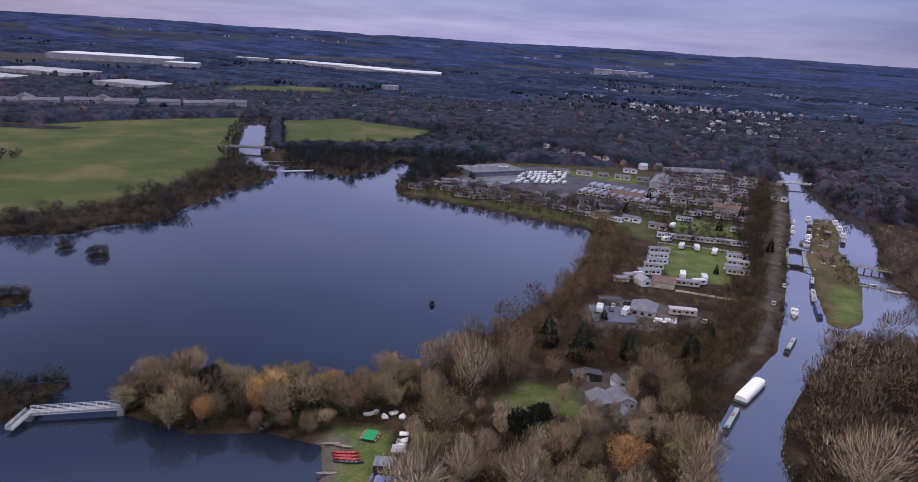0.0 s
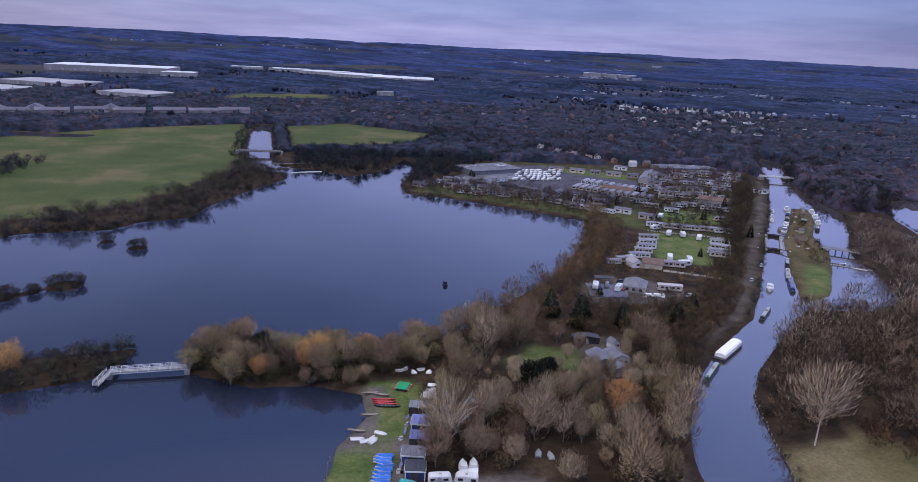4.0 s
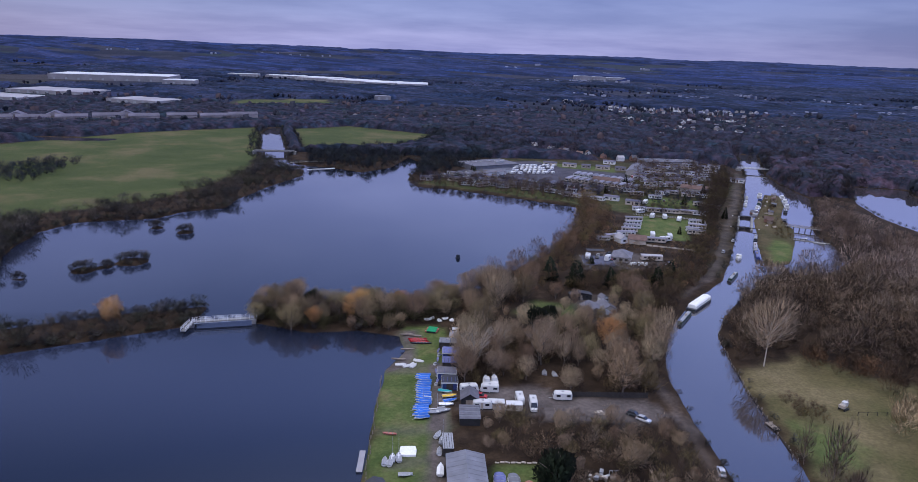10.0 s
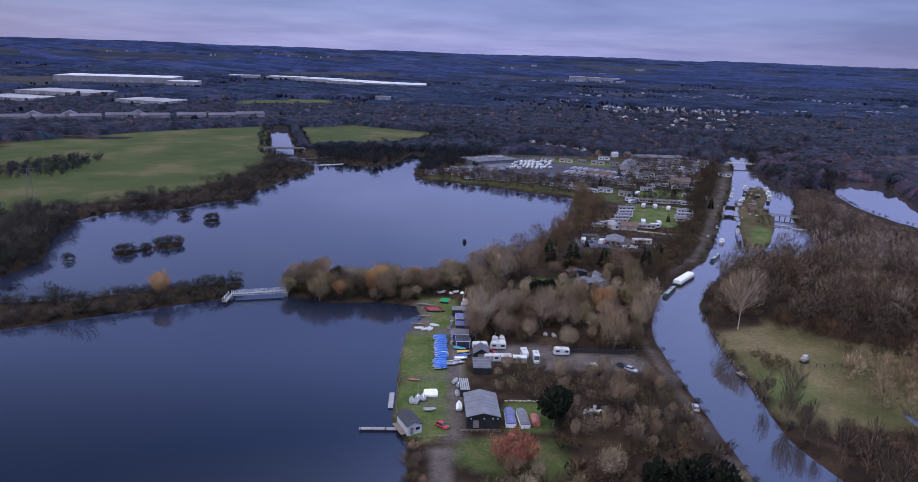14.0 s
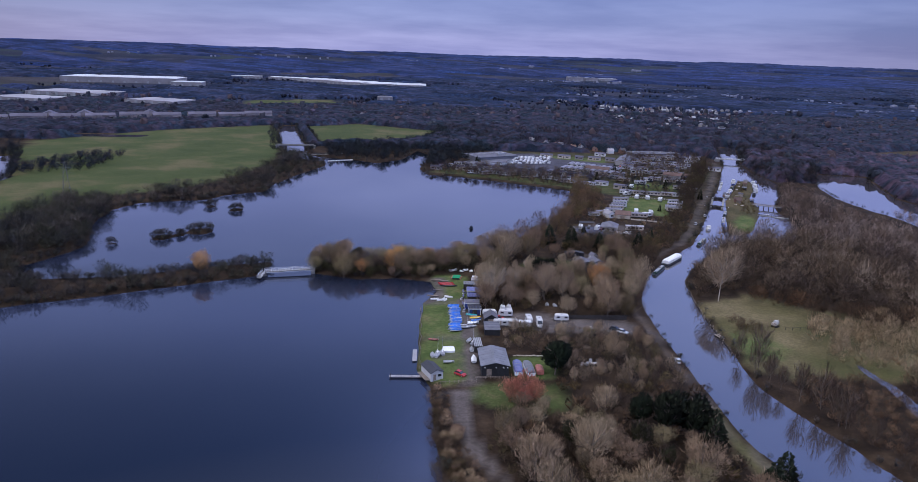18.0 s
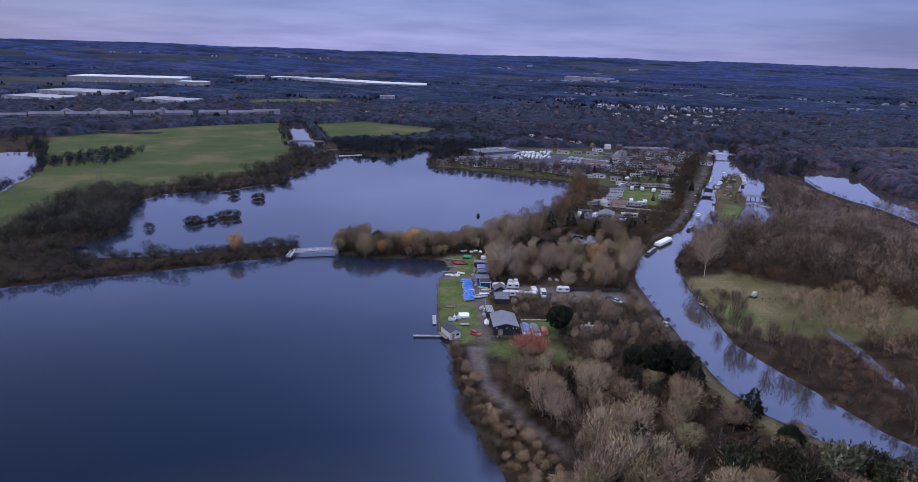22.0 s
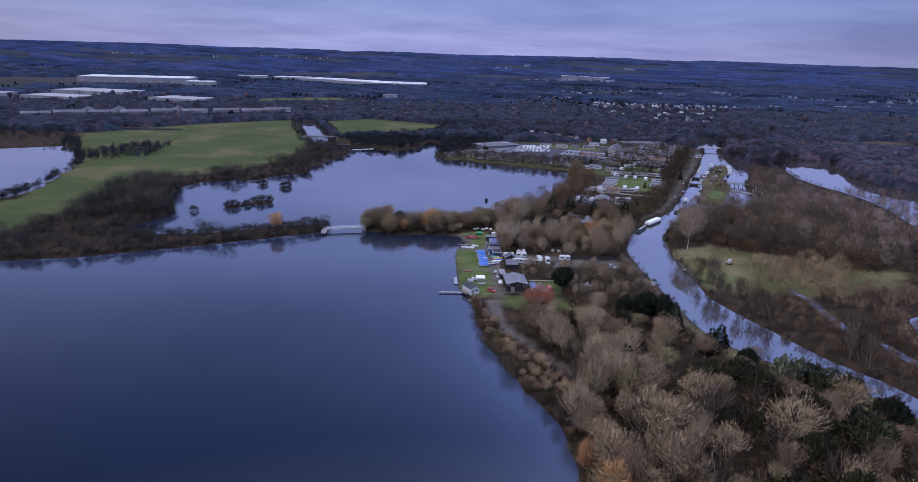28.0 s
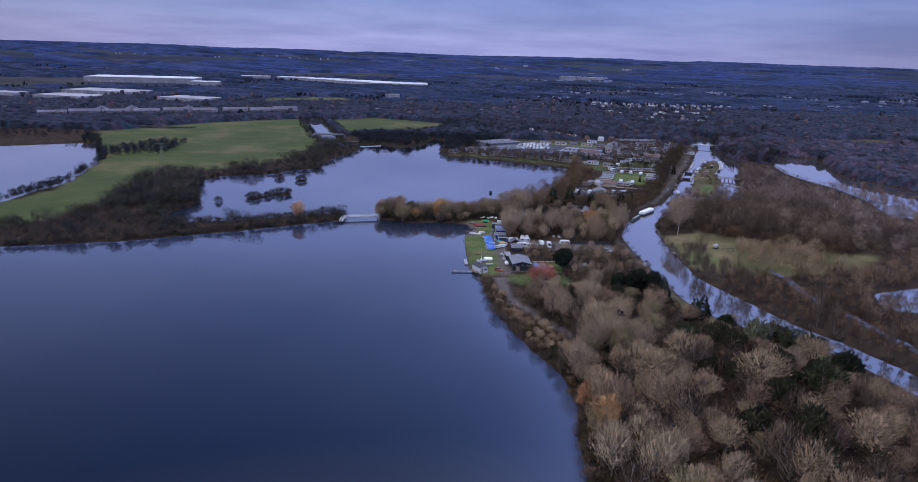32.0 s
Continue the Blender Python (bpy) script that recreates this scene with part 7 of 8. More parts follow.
for y in (73.4, 77.0, 80.6):
    part("float", Geo().box(-34.0, y, -0.2, 1.3, 2.4, 0.49), M_DARKPAINT, pontoon)
bank = thing("bank_edging", "row of old timber posts edging the bank", "edging")
for k in range(26):
    y = 66 + k * 2.4
    x = -32.3 + 0.3 * math.sin(k * 1.3)
    if y < 126:
        part("post", Geo().tube((x, y, -0.8), (x + rng.normal() * 0.05, y, 1.35), 0.12), M_TIMBER, bank)

redcar = make_car(M_REDPAINT, "small dark red hatchback parked on the grass", 4.0, 1.5)
redcar.put(at(-19.2, 60.6, -38))
redcar.put(at(-2.0, 111.0, -10), (0.95, 1, 1))
dark = make_car(M_DARKPAINT, "black estate car parked on gravel", 4.4, 1.5)
dark.put(at(41.2, 101.2, -35))
silver = make_car(M_SILVER, "silver car parked on the track", 4.3, 1.5)
for x, y, rz in ((43.2, 98.4, -40), (55.6, 73.0, 80), (47.0, 200.4, 10), (152.5, 305.0, 60), (137.0, 280.0, 62)):
    silver.put(at(x, y, rz))

tour = make_tourer(M_WHITE, "white touring caravan on the gravel yard")
for x, y, rz in ((-5.4, 114.6, 5), (0.8, 114.8, 175), (22.2, 110.6, 178), (9.2, 108.5, 92), (-2.0, 104.2, 0)):
    tour.put(at(x, y, rz))
van = make_van(M_WHITE, "white motorhome parked on the yard")
for x, y, rz in ((12.8, 105.0, -92),):
    van.put(at(x, y, rz))
for x, y, rz in ((2.6, 119.4, 88), (0.2, 118.8, 95)):
    hull_ = thing("laid_up_cruiser", "white cabin boat laid up on a cradle behind the caravans", "boat", "boats laid up in the yard")
    part("hull", Geo().loft(hull_rings(6.2, 2.3, 1.3, 0.4, 0.6, 9, 0.5)), M_WHITE, hull_)
    part("cabin", Geo().loft([[(a, -w_, 1.75), (a, w_, 1.75), (a, w_ - 0.15, zt), (a, -w_ + 0.15, zt)] for a, zt, w_ in ((-1.0, 2.7, 0.95), (0.8, 2.75, 0.95), (1.7, 2.0, 0.7))]), M_WHITE, hull_)
    part("cabin_window", Geo().box(0, -0.92, 2.1, 1.2, 0.08, 0.35), M_GLASS, hull_)
    part("mast", Geo().tube((0.2, 0, 2.7), (0.2, 0, 4.2), 0.05), M_SILVER, hull_)
    for a in (-1.6, 1.2):
        part("cradle", Geo().box(a, 0, -0.1, 0.25, 1.6, 0.75), M_TIMBER, hull_)
    hull_.matrix_basis = at(x, y, rz)
for x, y, w_, d_, lab_ in ((2.0, 105.2, 4.6, 2.6, "low white flat-roofed store along the yard"), (7.2, 104.4, 4.4, 2.4, "low pinkish flat-roofed store along the yard")):
    low_ = thing("yard_store", lab_, "shed", "stores of the yard")
    part("wall", Geo().box(0, 0, -0.2, w_, d_, 2.1), M_CREAM, low_)
    part("roof", Geo().box(0, 0, 1.9, w_ + 0.3, d_ + 0.3, 0.14), M_WHITE, low_)
    part("door", Geo().box(0, -d_ / 2 - 0.03, 0, 0.9, 0.08, 1.7), M_TIMBER, low_)
    low_.matrix_basis = at(x, y, -2)
scrap = thing("scrap_heap", "pale scrap, sheets and frames heaped in the thicket", "heap")
for k in range(14):
    a = k * 2.4
    part("sheet", Geo().box(24.5 + 3.6 * math.cos(a) * (k / 14), 70.5 + 2.0 * math.sin(a) * (k / 14), 0.75 + 0.1 * (k % 3), 0.7 + 0.5 * (k % 3), 0.5 + 0.4 * (k % 2), 0.25 + 0.2 * (k % 4), a), (M_WHITE, M_CREAM, M_TIMBER, M_CARGREY)[k % 4], scrap)
for k in range(3):
    part("frame", Geo().tube((27.0 + k * 0.8, 71.0, 0.7), (27.0 + k * 0.8, 71.0, 2.4), 0.05).tube((27.0 + k * 0.8, 71.0, 2.4), (27.8 + k * 0.8, 71.0, 2.4), 0.05), M_SILVER, scrap)
crates = thing("stacked_pallets", "white panels and pallets stacked along the yard", "panels")
for k in range(5):
    part("panel", Geo().box(1.8 + k * 1.75, 103.9 + 0.1 * (k % 2), 0.8, 1.6, 0.9, 0.9 + 0.25 * (k % 3)), M_WHITE if k % 2 else M_CREAM, crates)
junk = thing("timber_stack", "pale timber and sheeting stacked by the track", "stack")
for k in range(9):
    part("sheet", Geo().box(30.5 + k * 0.75, 102.6 - k * 0.16, 0.8, 0.65, 1.2 + 0.4 * (k % 2), 0.3 + 0.3 * ((k * 7) % 3)), M_CREAM if k % 3 else M_TIMBER, junk)
fence = thing("board_fence", "black boarded fence along the yard", "fence")
for k in range(47):
    x = 25.2 + k * 0.5
    part("board", Geo().box(x, 112.0 + 0.01 * x, 0.7, 0.47, 0.05, 1.9), M_DARKTIMBER, fence)
for k in range(9):
    part("post", Geo().box(25.2 + k * 2.9, 112.4, 0.6, 0.14, 0.14, 2.1), M_DARKTIMBER, fence)
rail = thing("rail_fence", "low timber rail fence before the shed", "fence")
for k in range(8):
    part("post", Geo().box(-14.2 + k * 1.5, 58.4, 0.6, 0.12, 0.12, 1.1), M_TIMBER, rail)
part("rail", Geo().box(-9.0, 58.4, 1.5, 11, 0.06, 0.12), M_TIMBER, rail)
part("rail", Geo().box(-9.0, 58.4, 1.1, 11, 0.06, 0.12), M_TIMBER, rail)
rail2 = thing("rail_fence", "rustic post fence along the lawn end", "fence")
for k in range(9):
    part("post", Geo().tube((-25.5 + k * 1.4, 54.6 + 0.15 * k, 0.4), (-25.5 + k * 1.4, 54.6 + 0.15 * k, 1.8), 0.09), M_TIMBER, rail2)
part("rail", Geo().tube((-25.5, 54.6, 1.5), (-14.3, 55.8, 1.5), 0.05), M_TIMBER, rail2)
logs = thing("log_line", "pale logs edging the side lawn", "log")
for k in range(9):
    part("log", Geo().tube((-0.6 + k * 1.35, 75.9 + 0.2 * (k % 3), 1.15), (0.5 + k * 1.35, 75.8 + 0.2 * (k % 2), 1.15), 0.2 + 0.05 * (k % 2), 7), M_CREAM, logs)

# ---- footbridge over the gap in the spit ----
fb = thing("footbridge", "pale grey steel footbridge with railed sides and ramps", "bridge")
A, B = Vector((-103.8, 163.8, 1.9)), Vector((-82.8, 168.8, 2.0))


def railed_span(root, a, b, wide, mid_h=1.15, posts=14, mat_=M_STEEL, rise_mid=0.0):
    d = (b - a)
    n = Vector((-d.y, d.x, 0)).normalized() * wide / 2
    pts = [a + d * (k / posts) + Vector((0, 0, rise_mid * 4 * (k / posts) * (1 - k / posts))) for k in range(posts + 1)]
    for k in range(posts):
        p, q = pts[k], pts[k + 1]
        part("deck_plate", Geo().loft([[p - n, p + n, p + n + Vector((0, 0, -0.28)), p - n + Vector((0, 0, -0.28))], [q - n, q + n, q + n + Vector((0, 0, -0.28)), q - n + Vector((0, 0, -0.28))]]), M_CONCRETE, root)
    for s in (-1, 1):
        for k, p in enumerate(pts):
            part("post", Geo().tube(p + n * s - Vector((0, 0, 0.3)), p + n * s + Vector((0, 0, mid_h)), 0.06), mat_, root)
        for z in (mid_h, mid_h * 0.66, mid_h * 0.33):
            part("rail", Geo().tube(pts[0] + n * s + Vector((0, 0, z)), pts[-1] + n * s + Vector((0, 0, z)), 0.055), mat_, root)


M_RAILPAINT = mat("white_rail_paint", (0.62, 0.62, 0.64), 0.5, vary=0.1)
railed_span(fb, A, B, 2.2, mat_=M_RAILPAINT)
railed_span(fb, A, Vector((-104.6, 156.4, 1.2)), 1.8, posts=3, mat_=M_RAILPAINT)
railed_span(fb, B, Vector((-81.2, 176.0, 1.2)), 1.8, posts=3, mat_=M_RAILPAINT)
for p in (A, B):
    part("abutment", Geo().box(p.x, p.y, -1.6, 1.6, 3.2, 3.2, 0.2), M_CONCRETE, fb)
for s in (-1, 1):
    part("girder", Geo().tube(A + Vector((0.2, s * 0.9, -0.42)), B + Vector((0, s * 0.9, -0.42)), 0.2), M_RAILPAINT, fb)

raft = thing("marker_raft", "dark square marker raft afloat on the lake", "raft")
part("float", Geo().box(0, 0, -0.2, 2.0, 2.0, 0.6, 0, 0.2), M_DARKPAINT, raft)
part("box", Geo().box(0, 0, 0.4, 1.4, 1.4, 1.3, 0, 0.1), M_DARKPAINT, raft)
part("mark", Geo().tube((0, 0, 1.7), (0, 0, 2.3), 0.08), M_DARKPAINT, raft)
raft.matrix_basis = pose(-4.6, 260.0, 0, 0, 0, 20)

# ---- bridges of the river cut ----
rb = thing("road_bridge", "low concrete bridge across the river cut", "bridge")
for k in range(5):
    part("span", Geo().box(-14 + k * 7.0, 0, 3.0, 6.9, 4.6, 0.7), M_SLATE, rb)
for s in (-1, 1):
    part("parapet", Geo().box(0, s * 2.1, 3.69, 36, 0.25, 0.9), M_CONCRETE, rb)
for x in (-9.5, 9.5):
    part("pier", Geo().box(x, 0, -1.5, 1.2, 4.2, 4.5), M_DARKTIMBER, rb)
for x in (-18, 18):
    part("abutment", Geo().box(x, 0, -1.0, 3.5, 5.2, 4.6), M_CONCRETE, rb)
rb.matrix_basis = pose(-165.4, 584.2, 0, 0, 0, 4)
boom = thing("river_boom", "line of floats strung across the river mouth", "boom")
for k in range(16):
    f = k / 15
    part("float", Geo().tube((-122 + 20 * f, 508 + 10 * f, 0.1), (-121 + 20 * f, 508.5 + 10 * f, 0.1), 0.45, 8), M_WHITE, boom)
fb2 = thing("cut_footbridge", "dark footbridge over the mouth of the cut", "bridge")
railed_span(fb2, Vector((-141, 532, 2.0)), Vector((-113, 545, 2.0)), 1.6, posts=8, mat_=M_DARKPAINT)

# ---- canal: boats, lock, weir ----
trip = thing("wide_beam_boat", "wide boat under a long white canopy", "boat", "boats on the canal")
part("hull", Geo().loft(hull_rings(21.0, 4.2, 1.2, 0.14, 0.9, 11, -0.3)), M_DARKPAINT, trip)
prof = [(-1.95, 0.9), (1.95, 0.9), (1.9, 2.1), (1.4, 2.6), (0, 2.8), (-1.4, 2.6), (-1.9, 2.1)]
part("canopy", Geo().loft([[(x, a * s, 0.9 + (b - 0.9) * h) for a, b in prof] for x, s, h in ((-8.9, 0.9, 0.8), (-8.2, 1, 1), (7.6, 1, 1), (8.6, 0.85, 0.75))]), M_WHITECOVER, trip)
for k in range(8):
    part("hoop", Geo().loft([[(-7.6 + k * 2.1, a * 1.012, 0.9 + (b - 0.9) * 1.012) for a, b in prof], [(-7.5 + k * 2.1, a * 1.012, 0.9 + (b - 0.9) * 1.012) for a, b in prof]]), M_WHITE, trip)
for s in (-1, 1):
    part("side_band", Geo().box(-0.4, s * 2.0, 0.75, 17.5, 0.1, 0.35), M_CARGREY, trip)
trip.matrix_basis = pose(95.5, 199.2, 0, 0, 0, 50)
nb = make_narrowboat(M_DARKPAINT, M_DARKGREEN, M_CARGREY, "dark green narrowboat moored at the bank", 18.0)
nb.put(pose(83.0, 181.0, 0, 0, 0, 57))
nb.put(pose(125.2, 237.5, 0, 0, 0, 56), (0.95, 1, 1))
bb = make_narrowboat(M_DARKPAINT, M_NAVY, M_PURPLE, "blue narrowboat moored below the lock", 17.0)
bb.put(pose(153.5, 275.5, 0, 0, 0, 70), (1.1, 1.1, 1.1))
wb = make_narrowboat(M_DARKPAINT, M_WHITE, M_PALEROOF, "narrowboat with a pale roof below the lock", 17.0)
wb.put(pose(160.5, 294.0, 0, 0, 0, 67), (1.1, 1.1, 1.1))
db = make_narrowboat(M_DARKPAINT, M_DARKPAINT, M_CARGREY, "dark old narrowboat by the lock", 15.0)
db.put(pose(169.5, 314.0, 0, 0, 0, 64))
cr = make_cruiser("white cabin cruiser under way on the canal", 9.0)
cr.put(pose(142.0, 271.5, 0, 0, 0, -115), (1.1, 1.1, 1.2))
cr2 = make_cruiser("white cabin cruiser moored by the lock island", 8.0)
for x, y, rz in ((231.5, 449.0, 64), (208.5, 400.0, 62), (200.5, 385.0, 62), (245.5, 442.0, 70), (240.0, 426.0, 68), (233.0, 408.5, 68)):
    cr2.put(pose(x, y, 0, 0, 0, rz), (1.15, 1.3, 1.15))
for k, (x, y, rz, c_, r_, lab_) in enumerate(((224.0, 431.0, 62, M_NAVY, M_PALEROOF, "short blue barge with a pale roof by the lock island"), (205.0, 393.0, 62, M_PURPLE, M_WHITE, "short barge with white and blue sides by the lock island"),
                                              (224.0, 391.5, 66, M_DARKPAINT, M_CARGREY, "short dark barge on the river side of the island"), (208.5, 360.0, 60, M_DARKPAINT, M_DARKROOF, "black work barge above the weir"), (216.0, 415.0, 63, M_DARKGREEN, M_TIMBER, "short green barge with a timber roof"))):
    make_narrowboat(M_DARKPAINT, c_, r_, lab_, 9.5).put(pose(x, y, 0, 0, 0, rz), (1.0, 1.35, 1.05))
for x, y, rz in ((217.0, 438.5, 64), (204.5, 411.0, 64), (210.0, 423.0, 64)):
    cr2.put(pose(x, y, 0, 0, 0, rz), (0.75, 0.85, 0.8), "small white cruiser moored along the towpath")
for k, (x, y, rz) in enumerate(((238, 440, 64), (231, 425, 64), (222, 405, 66), (208, 379, 60), (195, 352, 60))):
    make_gabled("garden_shed", "small mooring shed among bushes on the island", "shed", 2.4, 3.0, 2.0, 2.7, (M_CREAM, M_TIMBER, M_DARKTIMBER)[k % 3], (M_SLATE, M_BROWNROOF, M_GREYROOF)[k % 3], doors=((0, 0, 0.8, 1.8),), group="sheds of the lock island").put(at(x, y, rz))
lock = thing("canal_lock", "canal lock with dark timber gates and balance beams", "lock")
u = Vector((0.40, 0.917, 0))
nrm = Vector((0.917, -0.40, 0))
c0 = Vector((179.5, 352.5, 0))
for s, nm in ((-1, "wall"), (1, "wall")):
    p = c0 + nrm * s * 3.9
    part("chamber_wall", Geo().box(p.x, p.y, -1.6, 1.4, 40, 2.5, -math.atan2(u.x, u.y)), M_CONCRETE, lock)
for along in (-17.0, 17.0):
    for s in (-1, 1):
        hinge = c0 + u * along + nrm * s * 3.2
        mid_ = c0 + u * (along + 1.6) + Vector((0, 0, 0))
        end = hinge + (hinge - mid_).normalized() * 5.0
        dr = mid_ - hinge
        part("gate", Geo().box((hinge.x + mid_.x) / 2, (hinge.y + mid_.y) / 2, -1.4, dr.length, 0.35, 2.6, math.atan2(dr.y, dr.x)), M_DARKTIMBER, lock)
        part("balance_beam", Geo().tube(mid_ + Vector((0, 0, 1.45)), end + Vector((0, 0, 1.55)), 0.22), M_DARKTIMBER, lock)
        part("beam_tip", Geo().tube(end + Vector((0, 0, 1.55)), end + (end - hinge).normalized() * 0.6 + Vector((0, 0, 1.55)), 0.23), M_WHITE, lock)
    part("walkway", Geo().box((c0 + u * along).x, (c0 + u * along).y, 1.15, 6.6, 0.7, 0.1, math.atan2(nrm.y, nrm.x)), M_DARKTIMBER, lock)
keeper = make_gabled("lock_hut", "small brick hut beside the lock", "hut", 3.2, 4.4, 2.3, 3.6, M_BRICK, M_SLATE, doors=((0, 0, 0.9, 1.9),))
keeper.put(at(199, 384, 25))
weir = thing("weir_footbridge", "timber footbridge on piles above the weir", "bridge")
railed_span(weir, Vector((200, 342, 2.2)), Vector((217, 332, 2.2)), 1.6, posts=8, mat_=M_TIMBER)
for k in range(6):
    f = (k + 0.5) / 6
    part("pile", Geo().tube((200 + 17 * f, 342 - 10 * f, -1.6), (200 + 17 * f, 342 - 10 * f, 2.0), 0.3), M_DARKTIMBER, weir)
sill = thing("weir", "low concrete weir with posts across the river", "weir")
part("sill", Geo().box(200.5, 311.0, -1.6, 23, 1.4, 1.95, -0.42), M_CONCRETE, sill)
for k in range(9):
    part("post", Geo().tube((190.5 + k * 2.4, 315.2 - k * 1.07, -1.0), (190.5 + k * 2.4, 315.2 - k * 1.07, 1.4), 0.2), M_DARKTIMBER, sill)
stage = thing("landing_stage", "small timber landing stage at the canal edge", "jetty")
part("deck", Geo().box(80.0, 97.5, 0.35, 1.8, 4.6, 0.18, 0.2), M_TIMBER, stage)
for dy in (-1.8, 0, 1.8):
    part("post", Geo().tube((79.5, 97.5 + dy, -1.5), (79.5, 97.5 + dy, 0.9), 0.1), M_DARKTIMBER, stage)
digger = thing("small_digger", "small white digger standing on rough grass", "digger")
part("cab", Geo().box(0.2, 0, 1.0, 1.5, 1.4, 1.5, 0, 0.1), M_WHITE, digger)
part("cab_window", Geo().box(0.96, 0, 1.5, 0.06, 1.1, 0.8), M_GLASS, digger)
part("body", Geo().box(-0.9, 0, 0.8, 1.4, 1.8, 0.9, 0, 0.15), M_CREAM, digger)
for s in (-1, 1):
    part("track", Geo().box(0, s * 0.85, 0, 2.6, 0.45, 0.6, 0, 0.15), M_TYRE, digger)
part("arm", Geo().tube((0.9, 0.4, 1.4), (2.4, 0.4, 2.4), 0.13).tube((2.4, 0.4, 2.4), (3.3, 0.4, 0.7), 0.1), M_CREAM, digger)
digger.matrix_basis = at(105.8, 107.2, 30)
rails_e = thing("field_gate", "dark fence along the track over rough grass", "fence")
for k in range(14):
    x, y = 108 + k * 3.0, 103.5 + k * 0.15
    part("post", Geo().box(x, y, gz(x, y) - 0.2, 0.14, 0.14, 1.4), M_DARKTIMBER, rails_e)
part("rail", Geo().tube((108, 103.5, 2.0), (147, 105.5, 2.0), 0.06), M_DARKTIMBER, rails_e)

# ---- houses and yards by the canal ----
for args in (("garden_shed", "grey roofed shed among trees", 7.0, 9.0, 2.5, 4.0, M_TIMBER, M_SLATE, 46.5, 184.0, 8), ("garden_shed", "shed with a slate roof among trees", 6.0, 8.0, 2.4, 3.8, M_RENDER, M_SLATE, 52.8, 187.0, 8),
             ("lean_to", "long low lean-to with dark roof", 9.0, 3.5, 2.2, 3.0, M_BLACKWALL, M_DARKROOF, 45.0, 201.0, 5), ("white_shed", "small white gabled shed", 3.0, 3.6, 2.2, 3.4, M_WHITE, M_SLATE, 54.0, 197.5, 20),
             ("garden_shed", "pale walled shed by the yard", 4.6, 5.0, 2.4, 3.6, M_CREAM, M_GREYROOF, 51.0, 177.0, 12)):
    nm, lab, w, d, e, rr, wm_, rm, x, y, rz = args
    make_gabled(nm, lab, "shed", w, d, e, rr, wm_, rm, doors=((0, 0, 0.9, 2.0),), windows=((w * 0.28, 1.0, 0.8, 0.8),)).put(at(x, y, rz))
M_PURPLEDECK = mat("blue_grey_asphalt", (0.085, 0.085, 0.125), 0.85, vary=0.25, scale=0.6)
yardhouse = thing("hardstanding", "raised blue-grey hardstanding with a low kerb", "platform")
part("wall", Geo().box(0, 0, -0.3, 15.5, 16.0, 1.2), M_CONCRETE, yardhouse)
part("surface", Geo().box(0, 0, 0.9, 15.9, 16.4, 0.12), M_PURPLEDECK, yardhouse)
for sx in (-1, 1):
    part("kerb", Geo().box(sx * 7.9, 0, 0.9, 0.3, 16.6, 0.3), M_CONCRETE, yardhouse)
yardhouse.matrix_basis = at(64.5, 256.0, -3)
deck_z = gz(64.5, 256.0) + 1.02
tour.put(pose(60.0, 258.5, deck_z, 0, 0, 75), (1.1, 1.1, 1.0), "white touring caravan on the hardstanding")
van.put(pose(69.8, 257.0, deck_z, 0, 0, 60), (1, 1, 1), "white motorhome on the hardstanding")
dark.put(pose(65.0, 260.0, deck_z, 0, 0, 80), (1, 1, 1), "black estate car on the hardstanding")
carport = thing("carport", "dark open carport behind the workshop", "carport")
part("roof", Geo().box(0, 0, 2.5, 9.0, 4.0, 0.2), M_DARKROOF, carport)
for sx in (-1, 1):
    for sy in (-1, 1):
        part("post", Geo().box(sx * 4.2, sy * 1.8, -0.1, 0.16, 0.16, 2.6), M_TIMBER, carport)
carport.matrix_basis = at(66.0, 269.0, -2)
hip = thing("bungalow", "bungalow with a hipped slate grey roof", "house")
part("wall", Geo().box(0, 0, -0.3, 9.5, 11.0, 3.0), M_RENDER, hip)
part("roof", Geo().loft([[(-5.1, -5.9, 2.65), (5.1, -5.9, 2.65), (5.1, 5.9, 2.65), (-5.1, 5.9, 2.65)], [(-0.15, -1.6, 5.2), (0.15, -1.6, 5.2), (0.15, 1.6, 5.2), (-0.15, 1.6, 5.2)]]), M_SLATE, hip)
for x in (-2.8, 0, 2.8):
    part("window", Geo().box(x, -5.52, 0.9, 1.3, 0.1, 1.1), M_GLASS, hip)
hip.matrix_basis = at(78.0, 262.0, -20)
yard_stuff = thing("white_crates", "white boxes and sheeting heaped in the yard", "crates")
for k in range(8):
    part("crate", Geo().box(80 + k * 1.25, 252.5 + 1.1 * ((k * 5) % 3), 0.8, 1.1, 1.4, 0.5 + 0.3 * (k % 3), k * 0.3), M_WHITECOVER, yard_stuff)
pinkish = make_static(M_CREAM, M_PALEROOF, "cream static caravan with a brown stripe on gravel", 10.5, 3.4)
pinkish.put(at(93.0, 261.5, -6))

# ---- the caravan park ----
M_STATICROOF = mat("weathered_caravan_roof", (0.160, 0.150, 0.185), 0.6, vary=0.15, scale=0.3, by_object=0.45)
st = make_static(M_WHITE, M_STATICROOF, "white static caravan on the park lawn")
st2 = make_static(M_CREAM, M_STATICROOF, "cream static caravan on the park lawn")
